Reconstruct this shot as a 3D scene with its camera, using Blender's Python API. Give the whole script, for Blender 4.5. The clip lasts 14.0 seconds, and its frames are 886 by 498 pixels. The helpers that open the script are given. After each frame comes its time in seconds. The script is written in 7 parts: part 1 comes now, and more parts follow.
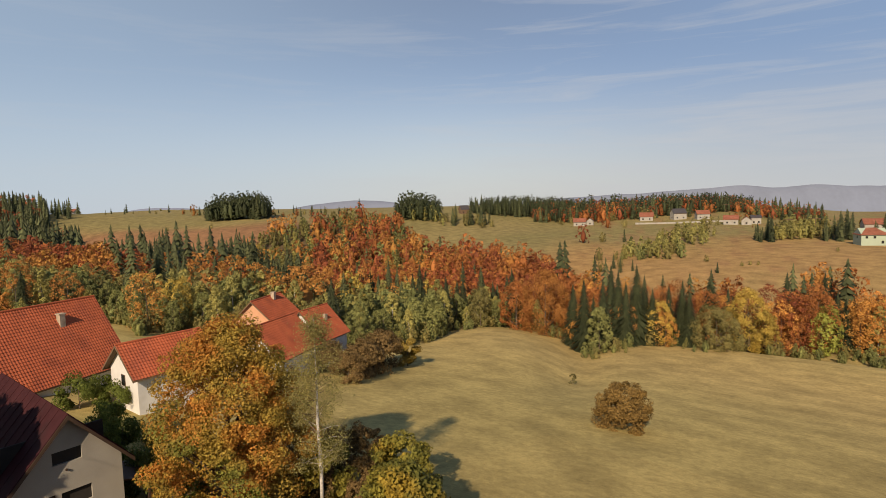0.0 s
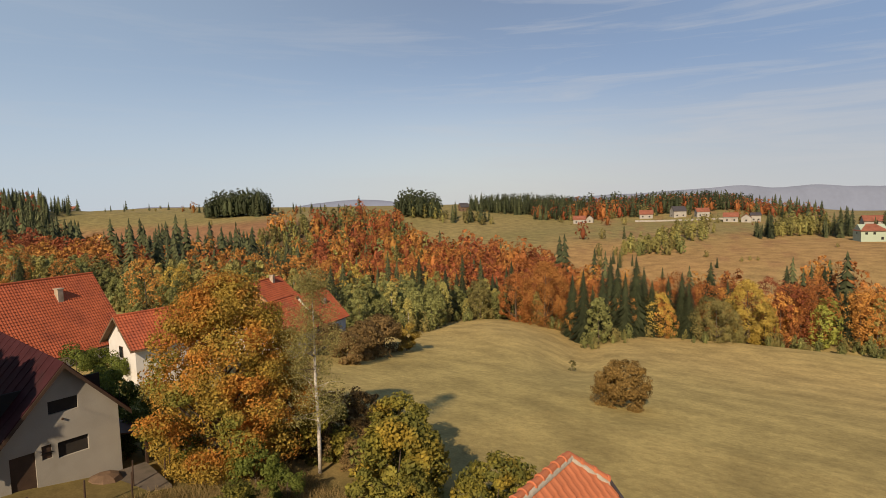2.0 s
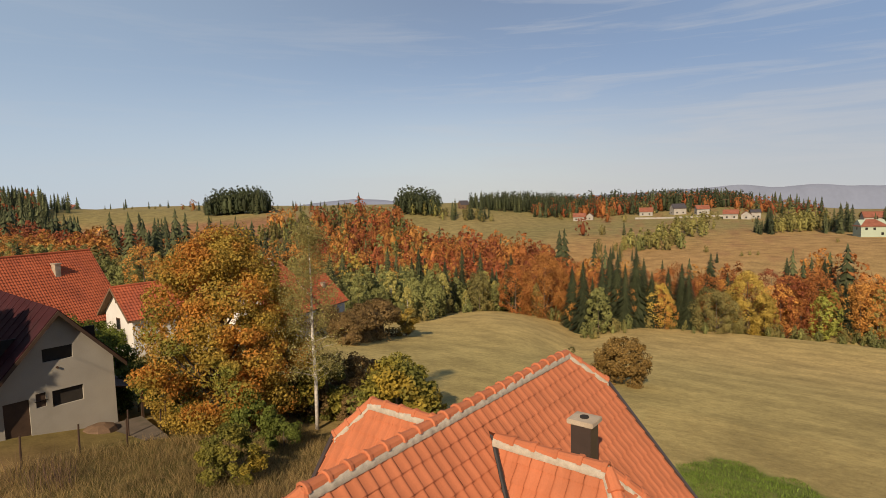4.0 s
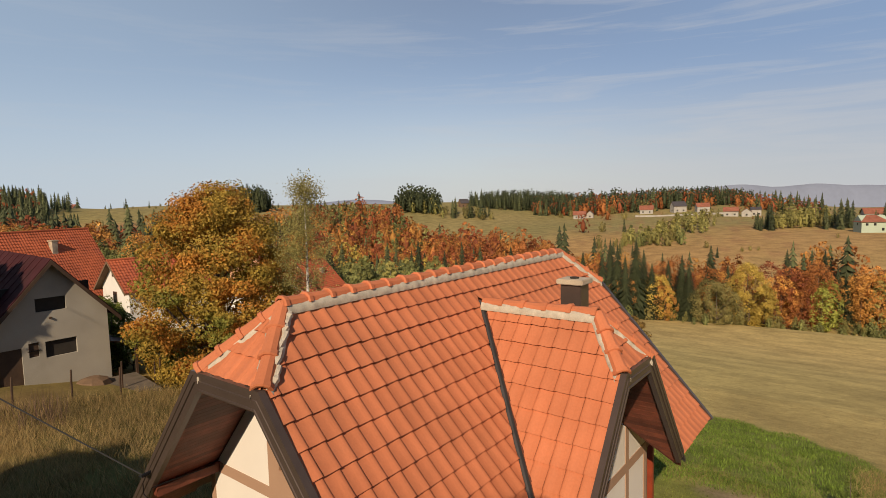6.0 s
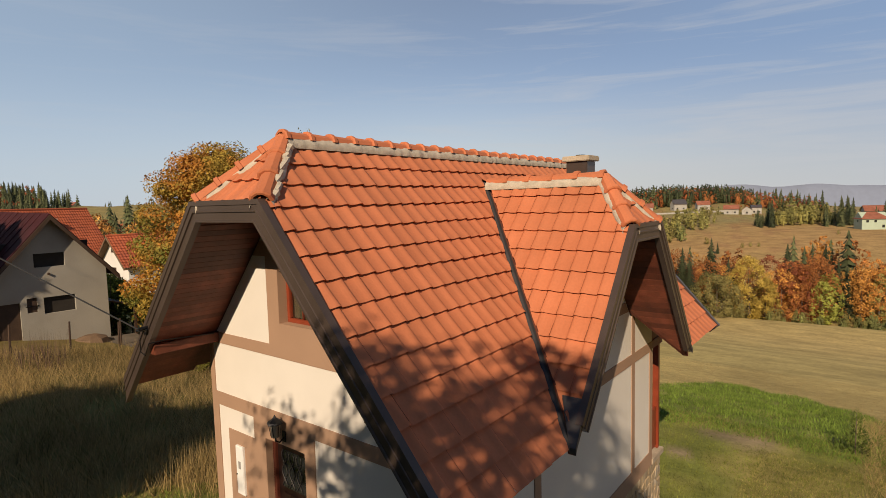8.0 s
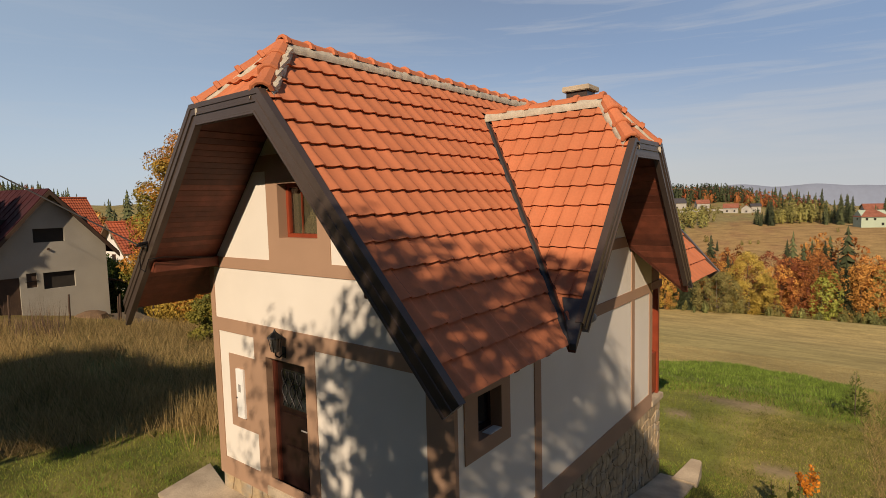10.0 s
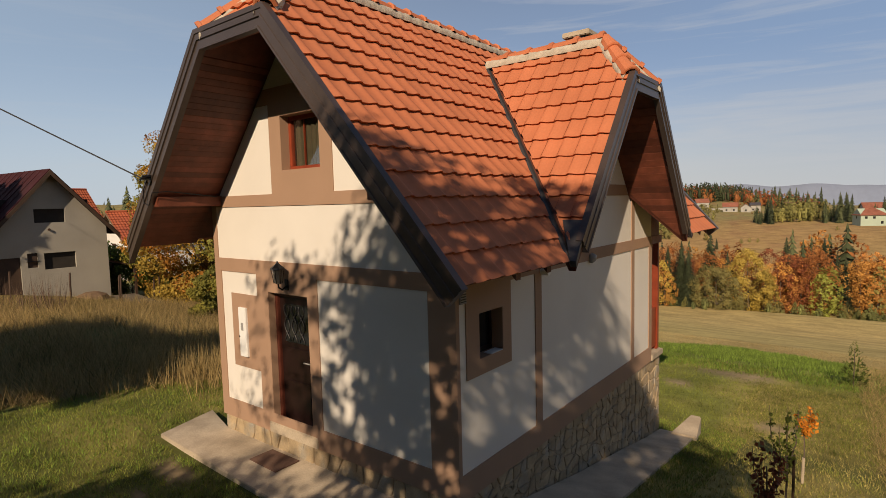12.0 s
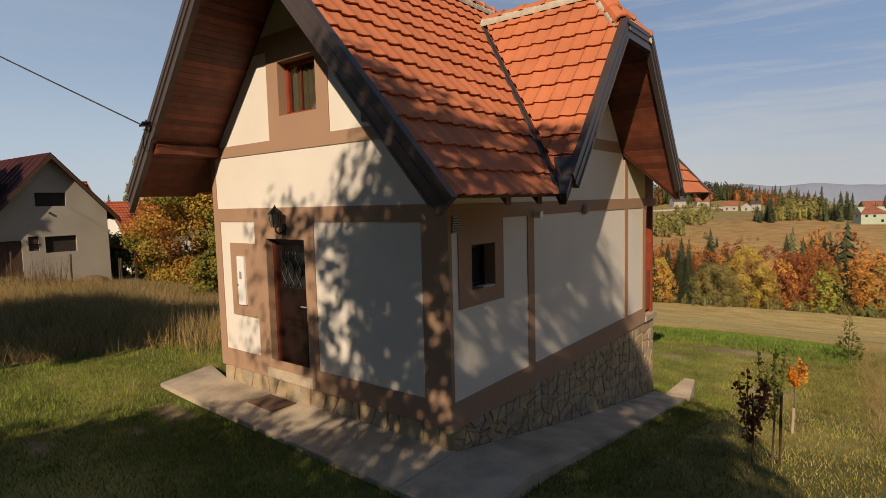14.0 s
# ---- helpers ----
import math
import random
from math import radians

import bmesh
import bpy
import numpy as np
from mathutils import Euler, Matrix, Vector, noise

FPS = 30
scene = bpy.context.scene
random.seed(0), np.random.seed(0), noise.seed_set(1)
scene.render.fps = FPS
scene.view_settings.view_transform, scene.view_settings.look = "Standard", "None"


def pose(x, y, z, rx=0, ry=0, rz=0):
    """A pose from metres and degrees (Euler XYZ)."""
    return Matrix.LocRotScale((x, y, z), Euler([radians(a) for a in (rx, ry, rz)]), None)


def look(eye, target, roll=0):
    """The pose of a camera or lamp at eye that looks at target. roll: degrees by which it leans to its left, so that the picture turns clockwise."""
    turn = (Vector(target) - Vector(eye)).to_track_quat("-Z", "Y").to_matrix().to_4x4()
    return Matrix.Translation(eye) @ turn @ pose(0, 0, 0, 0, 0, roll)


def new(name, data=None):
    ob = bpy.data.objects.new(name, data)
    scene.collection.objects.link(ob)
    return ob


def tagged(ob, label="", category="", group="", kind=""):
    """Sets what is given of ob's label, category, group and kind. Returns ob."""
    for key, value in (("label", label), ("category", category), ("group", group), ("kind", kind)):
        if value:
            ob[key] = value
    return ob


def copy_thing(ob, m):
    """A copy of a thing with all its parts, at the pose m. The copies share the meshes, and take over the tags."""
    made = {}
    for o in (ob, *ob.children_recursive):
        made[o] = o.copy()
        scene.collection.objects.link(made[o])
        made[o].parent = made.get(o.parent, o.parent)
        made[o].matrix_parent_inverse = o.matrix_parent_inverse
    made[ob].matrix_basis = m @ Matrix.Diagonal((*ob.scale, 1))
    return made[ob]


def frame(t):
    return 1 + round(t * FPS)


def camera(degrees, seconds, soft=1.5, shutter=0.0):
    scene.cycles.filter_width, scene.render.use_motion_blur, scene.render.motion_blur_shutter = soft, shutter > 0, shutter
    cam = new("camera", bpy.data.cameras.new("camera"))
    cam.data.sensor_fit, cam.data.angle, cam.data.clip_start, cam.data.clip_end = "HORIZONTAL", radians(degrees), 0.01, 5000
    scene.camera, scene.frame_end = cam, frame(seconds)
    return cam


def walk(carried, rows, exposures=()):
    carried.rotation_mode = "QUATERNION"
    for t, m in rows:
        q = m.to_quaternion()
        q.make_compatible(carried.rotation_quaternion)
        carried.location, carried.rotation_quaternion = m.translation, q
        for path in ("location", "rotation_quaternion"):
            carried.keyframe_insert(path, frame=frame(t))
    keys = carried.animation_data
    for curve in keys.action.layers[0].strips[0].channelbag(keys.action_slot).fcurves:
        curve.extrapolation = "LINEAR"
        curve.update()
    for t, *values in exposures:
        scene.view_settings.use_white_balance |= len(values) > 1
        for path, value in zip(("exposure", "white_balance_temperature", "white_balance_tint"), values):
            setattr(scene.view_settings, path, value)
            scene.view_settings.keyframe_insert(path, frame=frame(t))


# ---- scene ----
cam = camera(77.7, 14.0, 0.6)
PATH = [
    (0, (3.378, -4.525, 16.474), (2.147, -2.957, 16.305), -1.6),
    (0.5, (3.428, -4.498, 15.911), (2.199, -2.93, 15.741), -1.5),
    (1, (3.454, -4.528, 15.267), (2.224, -2.96, 15.098), -1.5),
    (1.5, (3.451, -4.563, 14.621), (2.22, -2.996, 14.452), -1.5),
    (2, (3.434, -4.583, 13.94), (2.204, -3.015, 13.77), -1.5),
    (2.5, (3.35, -4.551, 13.316), (2.119, -2.984, 13.146), -1.5),
    (3, (3.361, -4.56, 12.667), (2.131, -2.992, 12.496), -1.5),
    (5.3, (3.613, -4.501, 9.668), (2.383, -2.933, 9.499), -1.5),
    (5.5, (3.621, -4.489, 9.429), (2.389, -2.922, 9.261), -1.6),
    (6, (3.608, -4.464, 8.794), (2.377, -2.897, 8.626), -1.6),
    (6.5, (3.571, -4.465, 8.193), (2.34, -2.898, 8.025), -1.6),
    (7, (3.521, -4.491, 7.61), (2.289, -2.924, 7.441), -1.6),
    (7.5, (3.517, -4.52, 7.129), (2.285, -2.953, 6.96), -1.5),
    (8, (3.511, -4.532, 6.671), (2.28, -2.965, 6.502), -1.5),
    (10.3, (3.557, -4.652, 5.336), (2.327, -3.084, 5.167), -1.5),
    (10.5, (3.567, -4.666, 5.238), (2.337, -3.099, 5.069), -1.5),
    (11, (3.593, -4.73, 5.002), (2.363, -3.162, 4.832), -1.5),
    (11.5, (3.587, -4.767, 4.783), (2.357, -3.199, 4.614), -1.5),
    (12, (3.593, -4.776, 4.537), (2.364, -3.207, 4.368), -1.5),
    (12.5, (3.638, -4.787, 4.296), (2.408, -3.219, 4.128), -1.5),
    (13, (3.695, -4.83, 4.058), (2.465, -3.262, 3.889), -1.5),
    (13.5, (3.749, -4.884, 3.892), (2.52, -3.316, 3.723), -1.5),
    (14, (3.772, -4.899, 3.757), (2.542, -3.331, 3.587), -1.5),
]
walk(cam, [(t, look(eye, target, roll)) for t, eye, target, roll in PATH], [(0, -0.03, 7320, 16), (8, -0.03, 7320, 16), (14, -0.1, 7320, 16)])

# world, sun and exposure
scene.view_settings.exposure = 0.0
SUN = Vector((0.42, -1.05, 0.69)).normalized()
world = bpy.data.worlds.new("sky")
world.use_nodes = True
scene.world = world
wn, wl = world.node_tree.nodes, world.node_tree.links
sky = wn.new("ShaderNodeTexSky")
sky.sky_type = "NISHITA"
sky.sun_disc = False
sky.sun_elevation = math.asin(SUN.z)
sky.sun_rotation = math.atan2(SUN.x, SUN.y)
sky.altitude, sky.air_density, sky.dust_density, sky.ozone_density = 1000, 0.9, 0.35, 1.6
coord = wn.new("ShaderNodeTexCoord")
squeeze = wn.new("ShaderNodeMapping")
squeeze.inputs["Rotation"].default_value = (0, 0.1, radians(-38))
squeeze.inputs["Scale"].default_value = (1.6, 2.2, 22.0)
wisp = wn.new("ShaderNodeTexNoise")
wisp.inputs["Scale"].default_value, wisp.inputs["Detail"].default_value, wisp.inputs["Roughness"].default_value = 1.5, 7, 0.62
wisp.inputs["Distortion"].default_value = 0.5
thin = wn.new("ShaderNodeMapRange")
thin.inputs["From Min"].default_value, thin.inputs["From Max"].default_value = 0.49, 0.76
thin.inputs["To Max"].default_value = 0.6
veil = wn.new("ShaderNodeMix")
veil.data_type = "RGBA"
veil.inputs["B"].default_value = (5.7, 6.4, 7.1, 1)
back = wn["Background"]
back.inputs["Strength"].default_value = 0.092
wl.new(coord.outputs["Generated"], squeeze.inputs["Vector"])
wl.new(squeeze.outputs["Vector"], wisp.inputs["Vector"])
wl.new(wisp.outputs["Fac"], thin.inputs["Value"])
toward = wn.new("ShaderNodeVectorMath")
toward.operation = "DOT_PRODUCT"
toward.inputs[1].default_value = (0.787, 0.617, 0.0)
wl.new(coord.outputs["Generated"], toward.inputs[0])
share = wn.new("ShaderNodeMapRange")
share.inputs["From Min"].default_value, share.inputs["From Max"].default_value = -0.35, 0.35
share.inputs["To Min"].default_value, share.inputs["To Max"].default_value = 0.3, 1.0
wl.new(toward.outputs["Value"], share.inputs["Value"])
clouded = wn.new("ShaderNodeMath")
clouded.operation = "MULTIPLY"
wl.new(thin.outputs["Result"], clouded.inputs[0])
wl.new(share.outputs["Result"], clouded.inputs[1])
wl.new(clouded.outputs["Value"], veil.inputs["Factor"])
haze = wn.new("ShaderNodeMix")
haze.data_type = "RGBA"
haze.inputs["B"].default_value = (5.6, 6.3, 6.8, 1)
split = wn.new("ShaderNodeSeparateXYZ")
low_sky = wn.new("ShaderNodeMapRange")
low_sky.interpolation_type = "SMOOTHSTEP"
low_sky.inputs["From Min"].default_value, low_sky.inputs["From Max"].default_value = -0.02, 0.24
low_sky.inputs["To Min"].default_value, low_sky.inputs["To Max"].default_value = 0.88, 0.08
wl.new(coord.outputs["Generated"], split.inputs["Vector"])
wl.new(split.outputs["Z"], low_sky.inputs["Value"])
wl.new(low_sky.outputs["Result"], haze.inputs["Factor"])
milky = wn.new("ShaderNodeMix")
milky.data_type = "RGBA"
milky.inputs["B"].default_value = (4.5, 6.6, 9.0, 1)
sunward = wn.new("ShaderNodeMapRange")
sunward.interpolation_type = "SMOOTHSTEP"
sunward.inputs["From Min"].default_value, sunward.inputs["From Max"].default_value = 0.35, -0.75
sunward.inputs["To Max"].default_value = 0.5
wl.new(toward.outputs["Value"], sunward.inputs["Value"])
wl.new(sunward.outputs["Result"], milky.inputs["Factor"])
wl.new(haze.outputs["Result"], milky.inputs["A"])
deep = wn.new("ShaderNodeMix")
deep.data_type = "RGBA"
deep.inputs["B"].default_value = (2.15, 3.8, 6.6, 1)
opposite = wn.new("ShaderNodeMapRange")
opposite.interpolation_type = "SMOOTHSTEP"
opposite.inputs["From Min"].default_value, opposite.inputs["From Max"].default_value = -0.1, 0.7
opposite.inputs["To Max"].default_value = 0.8
wl.new(toward.outputs["Value"], opposite.inputs["Value"])
wl.new(opposite.outputs["Result"], deep.inputs["Factor"])
wl.new(sky.outputs["Color"], deep.inputs["A"])
wl.new(deep.outputs["Result"], haze.inputs["A"])
wl.new(milky.outputs["Result"], veil.inputs["A"])
zenith = wn.new("ShaderNodeMix")
zenith.data_type = "RGBA"
zenith.inputs["B"].default_value = (0.6, 1.15, 2.3, 1)
high_sky = wn.new("ShaderNodeMapRange")
high_sky.interpolation_type = "SMOOTHSTEP"
high_sky.inputs["From Min"].default_value, high_sky.inputs["From Max"].default_value = 0.34, 0.64
high_sky.inputs["To Max"].default_value = 0.92
wl.new(split.outputs["Z"], high_sky.inputs["Value"])
wl.new(high_sky.outputs["Result"], zenith.inputs["Factor"])
wl.new(veil.outputs["Result"], zenith.inputs["A"])
wl.new(zenith.outputs["Result"], back.inputs["Color"])
sun = new("sun", bpy.data.lights.new("sun", "SUN"))
sun.data.energy, sun.data.angle, sun.data.color = 5.0, radians(0.55), (1.0, 0.87, 0.68)
sun.matrix_world = look(SUN * 60, (0, 0, 0))


# materials
def material(name, colour, rough=0.8, vary=0.18, scale=3.0, fine=40.0, bump=0.2, metal=0.0, each=0.0, stain=None, islands=0.0, attribute="", spec=0.35):
    """A surface with variation at two sizes, fine relief and, if asked, a tone of its own for each piece."""
    m = bpy.data.materials.new(name)
    m.use_nodes = True
    n, l = m.node_tree.nodes, m.node_tree.links
    b = n["Principled BSDF"]
    b.inputs["Roughness"].default_value, b.inputs["Metallic"].default_value = rough, metal
    b.inputs["Specular IOR Level"].default_value = spec
    where = n.new("ShaderNodeNewGeometry")
    broad, grain = n.new("ShaderNodeTexNoise"), n.new("ShaderNodeTexNoise")
    for t, s in ((broad, scale), (grain, fine)):
        t.inputs["Scale"].default_value, t.inputs["Detail"].default_value = s, 4
        l.new(where.outputs["Position"], t.inputs["Vector"])
    add = n.new("ShaderNodeMath")
    add.operation = "MULTIPLY_ADD"
    add.inputs[1].default_value = 0.5
    l.new(grain.outputs["Fac"], add.inputs[0])
    l.new(broad.outputs["Fac"], add.inputs[2])
    value = n.new("ShaderNodeMapRange")
    value.inputs["From Min"].default_value, value.inputs["From Max"].default_value = 0.45, 1.05
    value.inputs["To Min"].default_value, value.inputs["To Max"].default_value = 1 - vary, 1 + vary
    l.new(add.outputs[0], value.inputs["Value"])
    last = value.outputs["Result"]
    for amount, socket in ((each, "object"), (islands, "island")):
        if not amount:
            continue
        source = n.new("ShaderNodeObjectInfo").outputs["Random"] if socket == "object" else where.outputs["Random Per Island"]
        spread = n.new("ShaderNodeMapRange")
        spread.inputs["To Min"].default_value, spread.inputs["To Max"].default_value = 1 - amount, 1 + amount
        l.new(source, spread.inputs["Value"])
        times = n.new("ShaderNodeMath")
        times.operation = "MULTIPLY"
        l.new(last, times.inputs[0])
        l.new(spread.outputs["Result"], times.inputs[1])
        last = times.outputs[0]
    if attribute:
        base = n.new("ShaderNodeAttribute")
        base.attribute_name = attribute
        base = base.outputs["Color"]
    else:
        base = n.new("ShaderNodeRGB")
        base.outputs[0].default_value = (*colour, 1)
        base = base.outputs[0]
    if stain:
        blotch = n.new("ShaderNodeTexNoise")
        blotch.inputs["Scale"].default_value, blotch.inputs["Detail"].default_value = scale * 0.6, 6
        l.new(where.outputs["Position"], blotch.inputs["Vector"])
        edge = n.new("ShaderNodeMapRange")
        edge.inputs["From Min"].default_value, edge.inputs["From Max"].default_value = 0.5, 0.72
        l.new(blotch.outputs["Fac"], edge.inputs["Value"])
        mix = n.new("ShaderNodeMix")
        mix.data_type = "RGBA"
        mix.inputs["B"].default_value = (*stain, 1)
        l.new(edge.outputs["Result"], mix.inputs["Factor"])
        l.new(base, mix.inputs["A"])
        base = mix.outputs["Result"]
    scaled = n.new("ShaderNodeVectorMath")
    scaled.operation = "SCALE"
    l.new(base, scaled.inputs[0])
    l.new(last, scaled.inputs["Scale"])
    l.new(scaled.outputs["Vector"], b.inputs["Base Color"])
    if bump:
        relief = n.new("ShaderNodeBump")
        relief.inputs["Strength"].default_value, relief.inputs["Distance"].default_value = bump, 0.01
        l.new(grain.outputs["Fac"], relief.inputs["Height"])
        l.new(relief.outputs["Normal"], b.inputs["Normal"])
    return m


def leafy(name, colour, vary=0.35, through_light=0.35, scale=0.13, broad=0.3):
    """Thin leaves: each its own tone, some light passing through."""
    m = material(name, colour, rough=0.7, vary=broad, scale=scale, fine=6, bump=0, islands=vary, each=0.12, spec=0.2)
    n, l = m.node_tree.nodes, m.node_tree.links
    b = n["Principled BSDF"]
    clear = n.new("ShaderNodeBsdfTranslucent")
    l.new(b.inputs["Base Color"].links[0].from_socket, clear.inputs["Color"])
    both = n.new("ShaderNodeMixShader")
    both.inputs["Fac"].default_value = through_light
    l.new(b.outputs[0], both.inputs[1])
    l.new(clear.outputs[0], both.inputs[2])
    l.new(both.outputs[0], n["Material Output"].inputs["Surface"])
    return m


TILE = material("terracotta", (0.505, 0.168, 0.081), rough=0.62, vary=0.12, scale=1.6, fine=30, bump=0.15, each=0.055, islands=0.04, stain=(0.45, 0.155, 0.076), spec=0.1)
MORTAR = material("mortar", (0.45, 0.40, 0.32), rough=0.95, vary=0.25, scale=9, fine=60, bump=0.6)
CREAM = material("cream_plaster", (0.71, 0.665, 0.60), rough=0.9, vary=0.05, scale=1.2, fine=120, bump=0.25)
TAUPE = material("taupe_plaster", (0.36, 0.225, 0.15), rough=0.9, vary=0.07, scale=1.5, fine=120, bump=0.25)
FASCIA = material("brown_sheet_metal", (0.085, 0.062, 0.052), rough=0.3, vary=0.12, scale=4, fine=50, bump=0.05, metal=0.3)
BOARD = material("stained_board", (0.15, 0.042, 0.023), rough=0.55, vary=0.35, scale=6, fine=70, bump=0.25, each=0.35)
FLASHING = material("dark_flashing", (0.07, 0.065, 0.065), rough=0.45, vary=0.15, scale=5, fine=40, bump=0.08, metal=0.4)
STONE = material("rubble_stone", (0.36, 0.27, 0.165), rough=0.85, vary=0.3, scale=5, fine=50, bump=0.5, each=0.18, islands=0.2, stain=(0.28, 0.26, 0.22))
GROUT = material("grout", (0.36, 0.285, 0.20), rough=0.95, vary=0.2, scale=8, fine=60, bump=0.5)
CONCRETE = material("concrete", (0.46, 0.375, 0.275), rough=0.92, vary=0.26, scale=2.2, fine=40, bump=0.6, stain=(0.31, 0.25, 0.18))
DOORWOOD = material("dark_door_wood", (0.016, 0.007, 0.006), rough=0.42, vary=0.25, scale=5, fine=40, bump=0.1)
JAMBWOOD = material("dark_red_wood", (0.09, 0.025, 0.016), rough=0.4, vary=0.2, scale=5, fine=45, bump=0.1)
REDWOOD = material("red_brown_wood", (0.24, 0.045, 0.02), rough=0.4, vary=0.2, scale=5, fine=45, bump=0.1)
BLACKMETAL = material("black_metal", (0.02, 0.02, 0.022), rough=0.4, vary=0.1, scale=10, fine=60, bump=0.05, metal=0.6)
WHITEPAINT = material("white_enamel", (0.78, 0.78, 0.76), rough=0.4, vary=0.04, scale=6, fine=60, bump=0.02)
GREYPLASTIC = material("grey_plastic", (0.30, 0.29, 0.28), rough=0.5, vary=0.08, scale=8, fine=60, bump=0.02)
# near-black that puts the darkness of unlit insides into the colour
UNLITDARK = material("unlit_dark", (0.03, 0.025, 0.02), rough=0.9, vary=0.2)
LANTERNGLASS = material("smoky_lantern_glass", (0.24, 0.22, 0.19), rough=0.12, vary=0.15, scale=12, fine=60, bump=0.05, spec=0.6)
RUBBERMAT = material("brown_mat", (0.15, 0.085, 0.06), rough=0.95, vary=0.2, scale=10, fine=120, bump=0.6)
GLASS = bpy.data.materials.new("window_glass")
GLASS.use_nodes = True
gb = GLASS.node_tree.nodes["Principled BSDF"]
gb.inputs["Base Color"].default_value, gb.inputs["Roughness"].default_value = (0.02, 0.022, 0.025, 1), 0.04
gb.inputs["Specular IOR Level"].default_value = 0.6


CLEARGLASS = bpy.data.materials.new("clear_window_glass")
CLEARGLASS.use_nodes = True
cn, cl = CLEARGLASS.node_tree.nodes, CLEARGLASS.node_tree.links
see, shine, both_ways = cn.new("ShaderNodeBsdfTransparent"), cn.new("ShaderNodeBsdfGlossy"), cn.new("ShaderNodeMixShader")
shine.inputs["Roughness"].default_value = 0.03
both_ways.inputs["Fac"].default_value = 0.10
cl.new(see.outputs[0], both_ways.inputs[1])
cl.new(shine.outputs[0], both_ways.inputs[2])
cl.new(both_ways.outputs[0], cn["Material Output"].inputs["Surface"])


# building helpers
class Build:
    """Gathers faces for one mesh."""

    def __init__(self):
        self.v, self.f = [], []

    def face(self, *points):
        s = len(self.v)
        self.v += [tuple(p) for p in points]
        self.f.append(tuple(range(s, s + len(points))))
        return self

    def hull(self, a, b):
        """A solid between two matching rings of points."""
        s, k = len(self.v), len(a)
        self.v += [tuple(p) for p in a] + [tuple(p) for p in b]
        self.f.append(tuple(range(s + k - 1, s - 1, -1)))
        self.f.append(tuple(range(s + k, s + 2 * k)))
        for i in range(k):
            j = (i + 1) % k
            self.f.append((s + i, s + j, s + k + j, s + k + i))
        return self

    def box(self, x0, x1, y0, y1, z0, z1):
        ring = lambda z: [(x0, y0, z), (x1, y0, z), (x1, y1, z), (x0, y1, z)]
        return self.hull(ring(z0), ring(z1))

    def slab(self, points, shift):
        """A plate: a polygon and the same polygon moved by shift."""
        d = Vector(shift)
        return self.hull([tuple(Vector(p) + d) for p in points], points)

    def tube(self, points, radii, n=6):
        s = len(self.v)
        pts = [Vector(p) for p in points]
        for i, p in enumerate(pts):
            way = (pts[min(i + 1, len(pts) - 1)] - pts[max(i - 1, 0)]).normalized()
            side = way.cross(Vector((0.31, 0.2, 0.93)) if abs(way.z) < 0.9 else Vector((1, 0.1, 0))).normalized()
            up = way.cross(side)
            for k in range(n):
                a = 2 * math.pi * k / n
                self.v.append(tuple(p + (side * math.cos(a) + up * math.sin(a)) * radii[i]))
        for i in range(len(pts) - 1):
            for k in range(n):
                q = (k + 1) % n
                self.f.append((s + i * n + k, s + i * n + q, s + (i + 1) * n + q, s + (i + 1) * n + k))
        self.f.append(tuple(range(s + n - 1, s - 1, -1)))
        self.f.append(tuple(range(s + (len(pts) - 1) * n, s + len(pts) * n)))
        return self

    def mesh(self, name, mat, bevel=0.0, smooth=False, weld=False):
        me = bpy.data.meshes.new(name)
        me.from_pydata(self.v, [], self.f)
        bm = bmesh.new()
        bm.from_mesh(me)
        if weld:
            bmesh.ops.remove_doubles(bm, verts=bm.verts, dist=0.0005)
        bmesh.ops.recalc_face_normals(bm, faces=bm.faces)
        if bevel:
            sharp = [e for e in bm.edges if e.is_manifold and e.calc_face_angle(0) > 0.5]
            bmesh.ops.bevel(bm, geom=sharp, offset=bevel, segments=2, affect="EDGES", clamp_overlap=True)
        bm.to_mesh(me)
        bm.free()
        me.materials.append(mat)
        if smooth:
            me.shade_smooth()
        return me

    def part(self, name, mat, parent, label="", bevel=0.0, smooth=False, weld=False):
        return hang(name, self.mesh(name, mat, bevel, smooth, weld), parent, label)

    def thing(self, name, mat, label, category, group="", kind="", bevel=0.0, smooth=False):
        return tagged(new(name, self.mesh(name, mat, bevel, smooth)), label, category, group, kind)


def hang(name, me, parent, label=""):
    """A mesh in world places as a part of its thing."""
    ob = new(name, me)
    ob.parent = parent
    ob.matrix_parent_inverse = Matrix.Translation(-parent.location) if parent.type == "EMPTY" else Matrix()
    return tagged(ob, label)


def thing(name, place, label, category, group="", kind=""):
    ob = new(name)
    ob.location = place
    ob.empty_display_size = 0.3
    return tagged(ob, label, category, group, kind)


def raw_mesh(name, v, f, mat, smooth=False):
    """A mesh from arrays: points n x 3 and faces of equal size."""
    v, f = np.asarray(v, np.float32), np.asarray(f, np.int32)
    me = bpy.data.meshes.new(name)
    me.vertices.add(len(v))
    me.vertices.foreach_set("co", v.ravel())
    k = f.shape[1]
    me.loops.add(f.size)
    me.loops.foreach_set("vertex_index", f.ravel())
    me.polygons.add(len(f))
    me.polygons.foreach_set("loop_start", np.arange(0, f.size, k, dtype=np.int32))
    me.polygons.foreach_set("loop_total", np.full(len(f), k, np.int32))
    me.update(calc_edges=True)
    me.materials.append(mat)
    if smooth:
        me.shade_smooth()
    return me


# the lie of the land: forward and right of the first standpoint
FORE, SIDE, START = np.array((-0.617, 0.787)), np.array((0.787, 0.617)), np.array((3.6, -4.7))


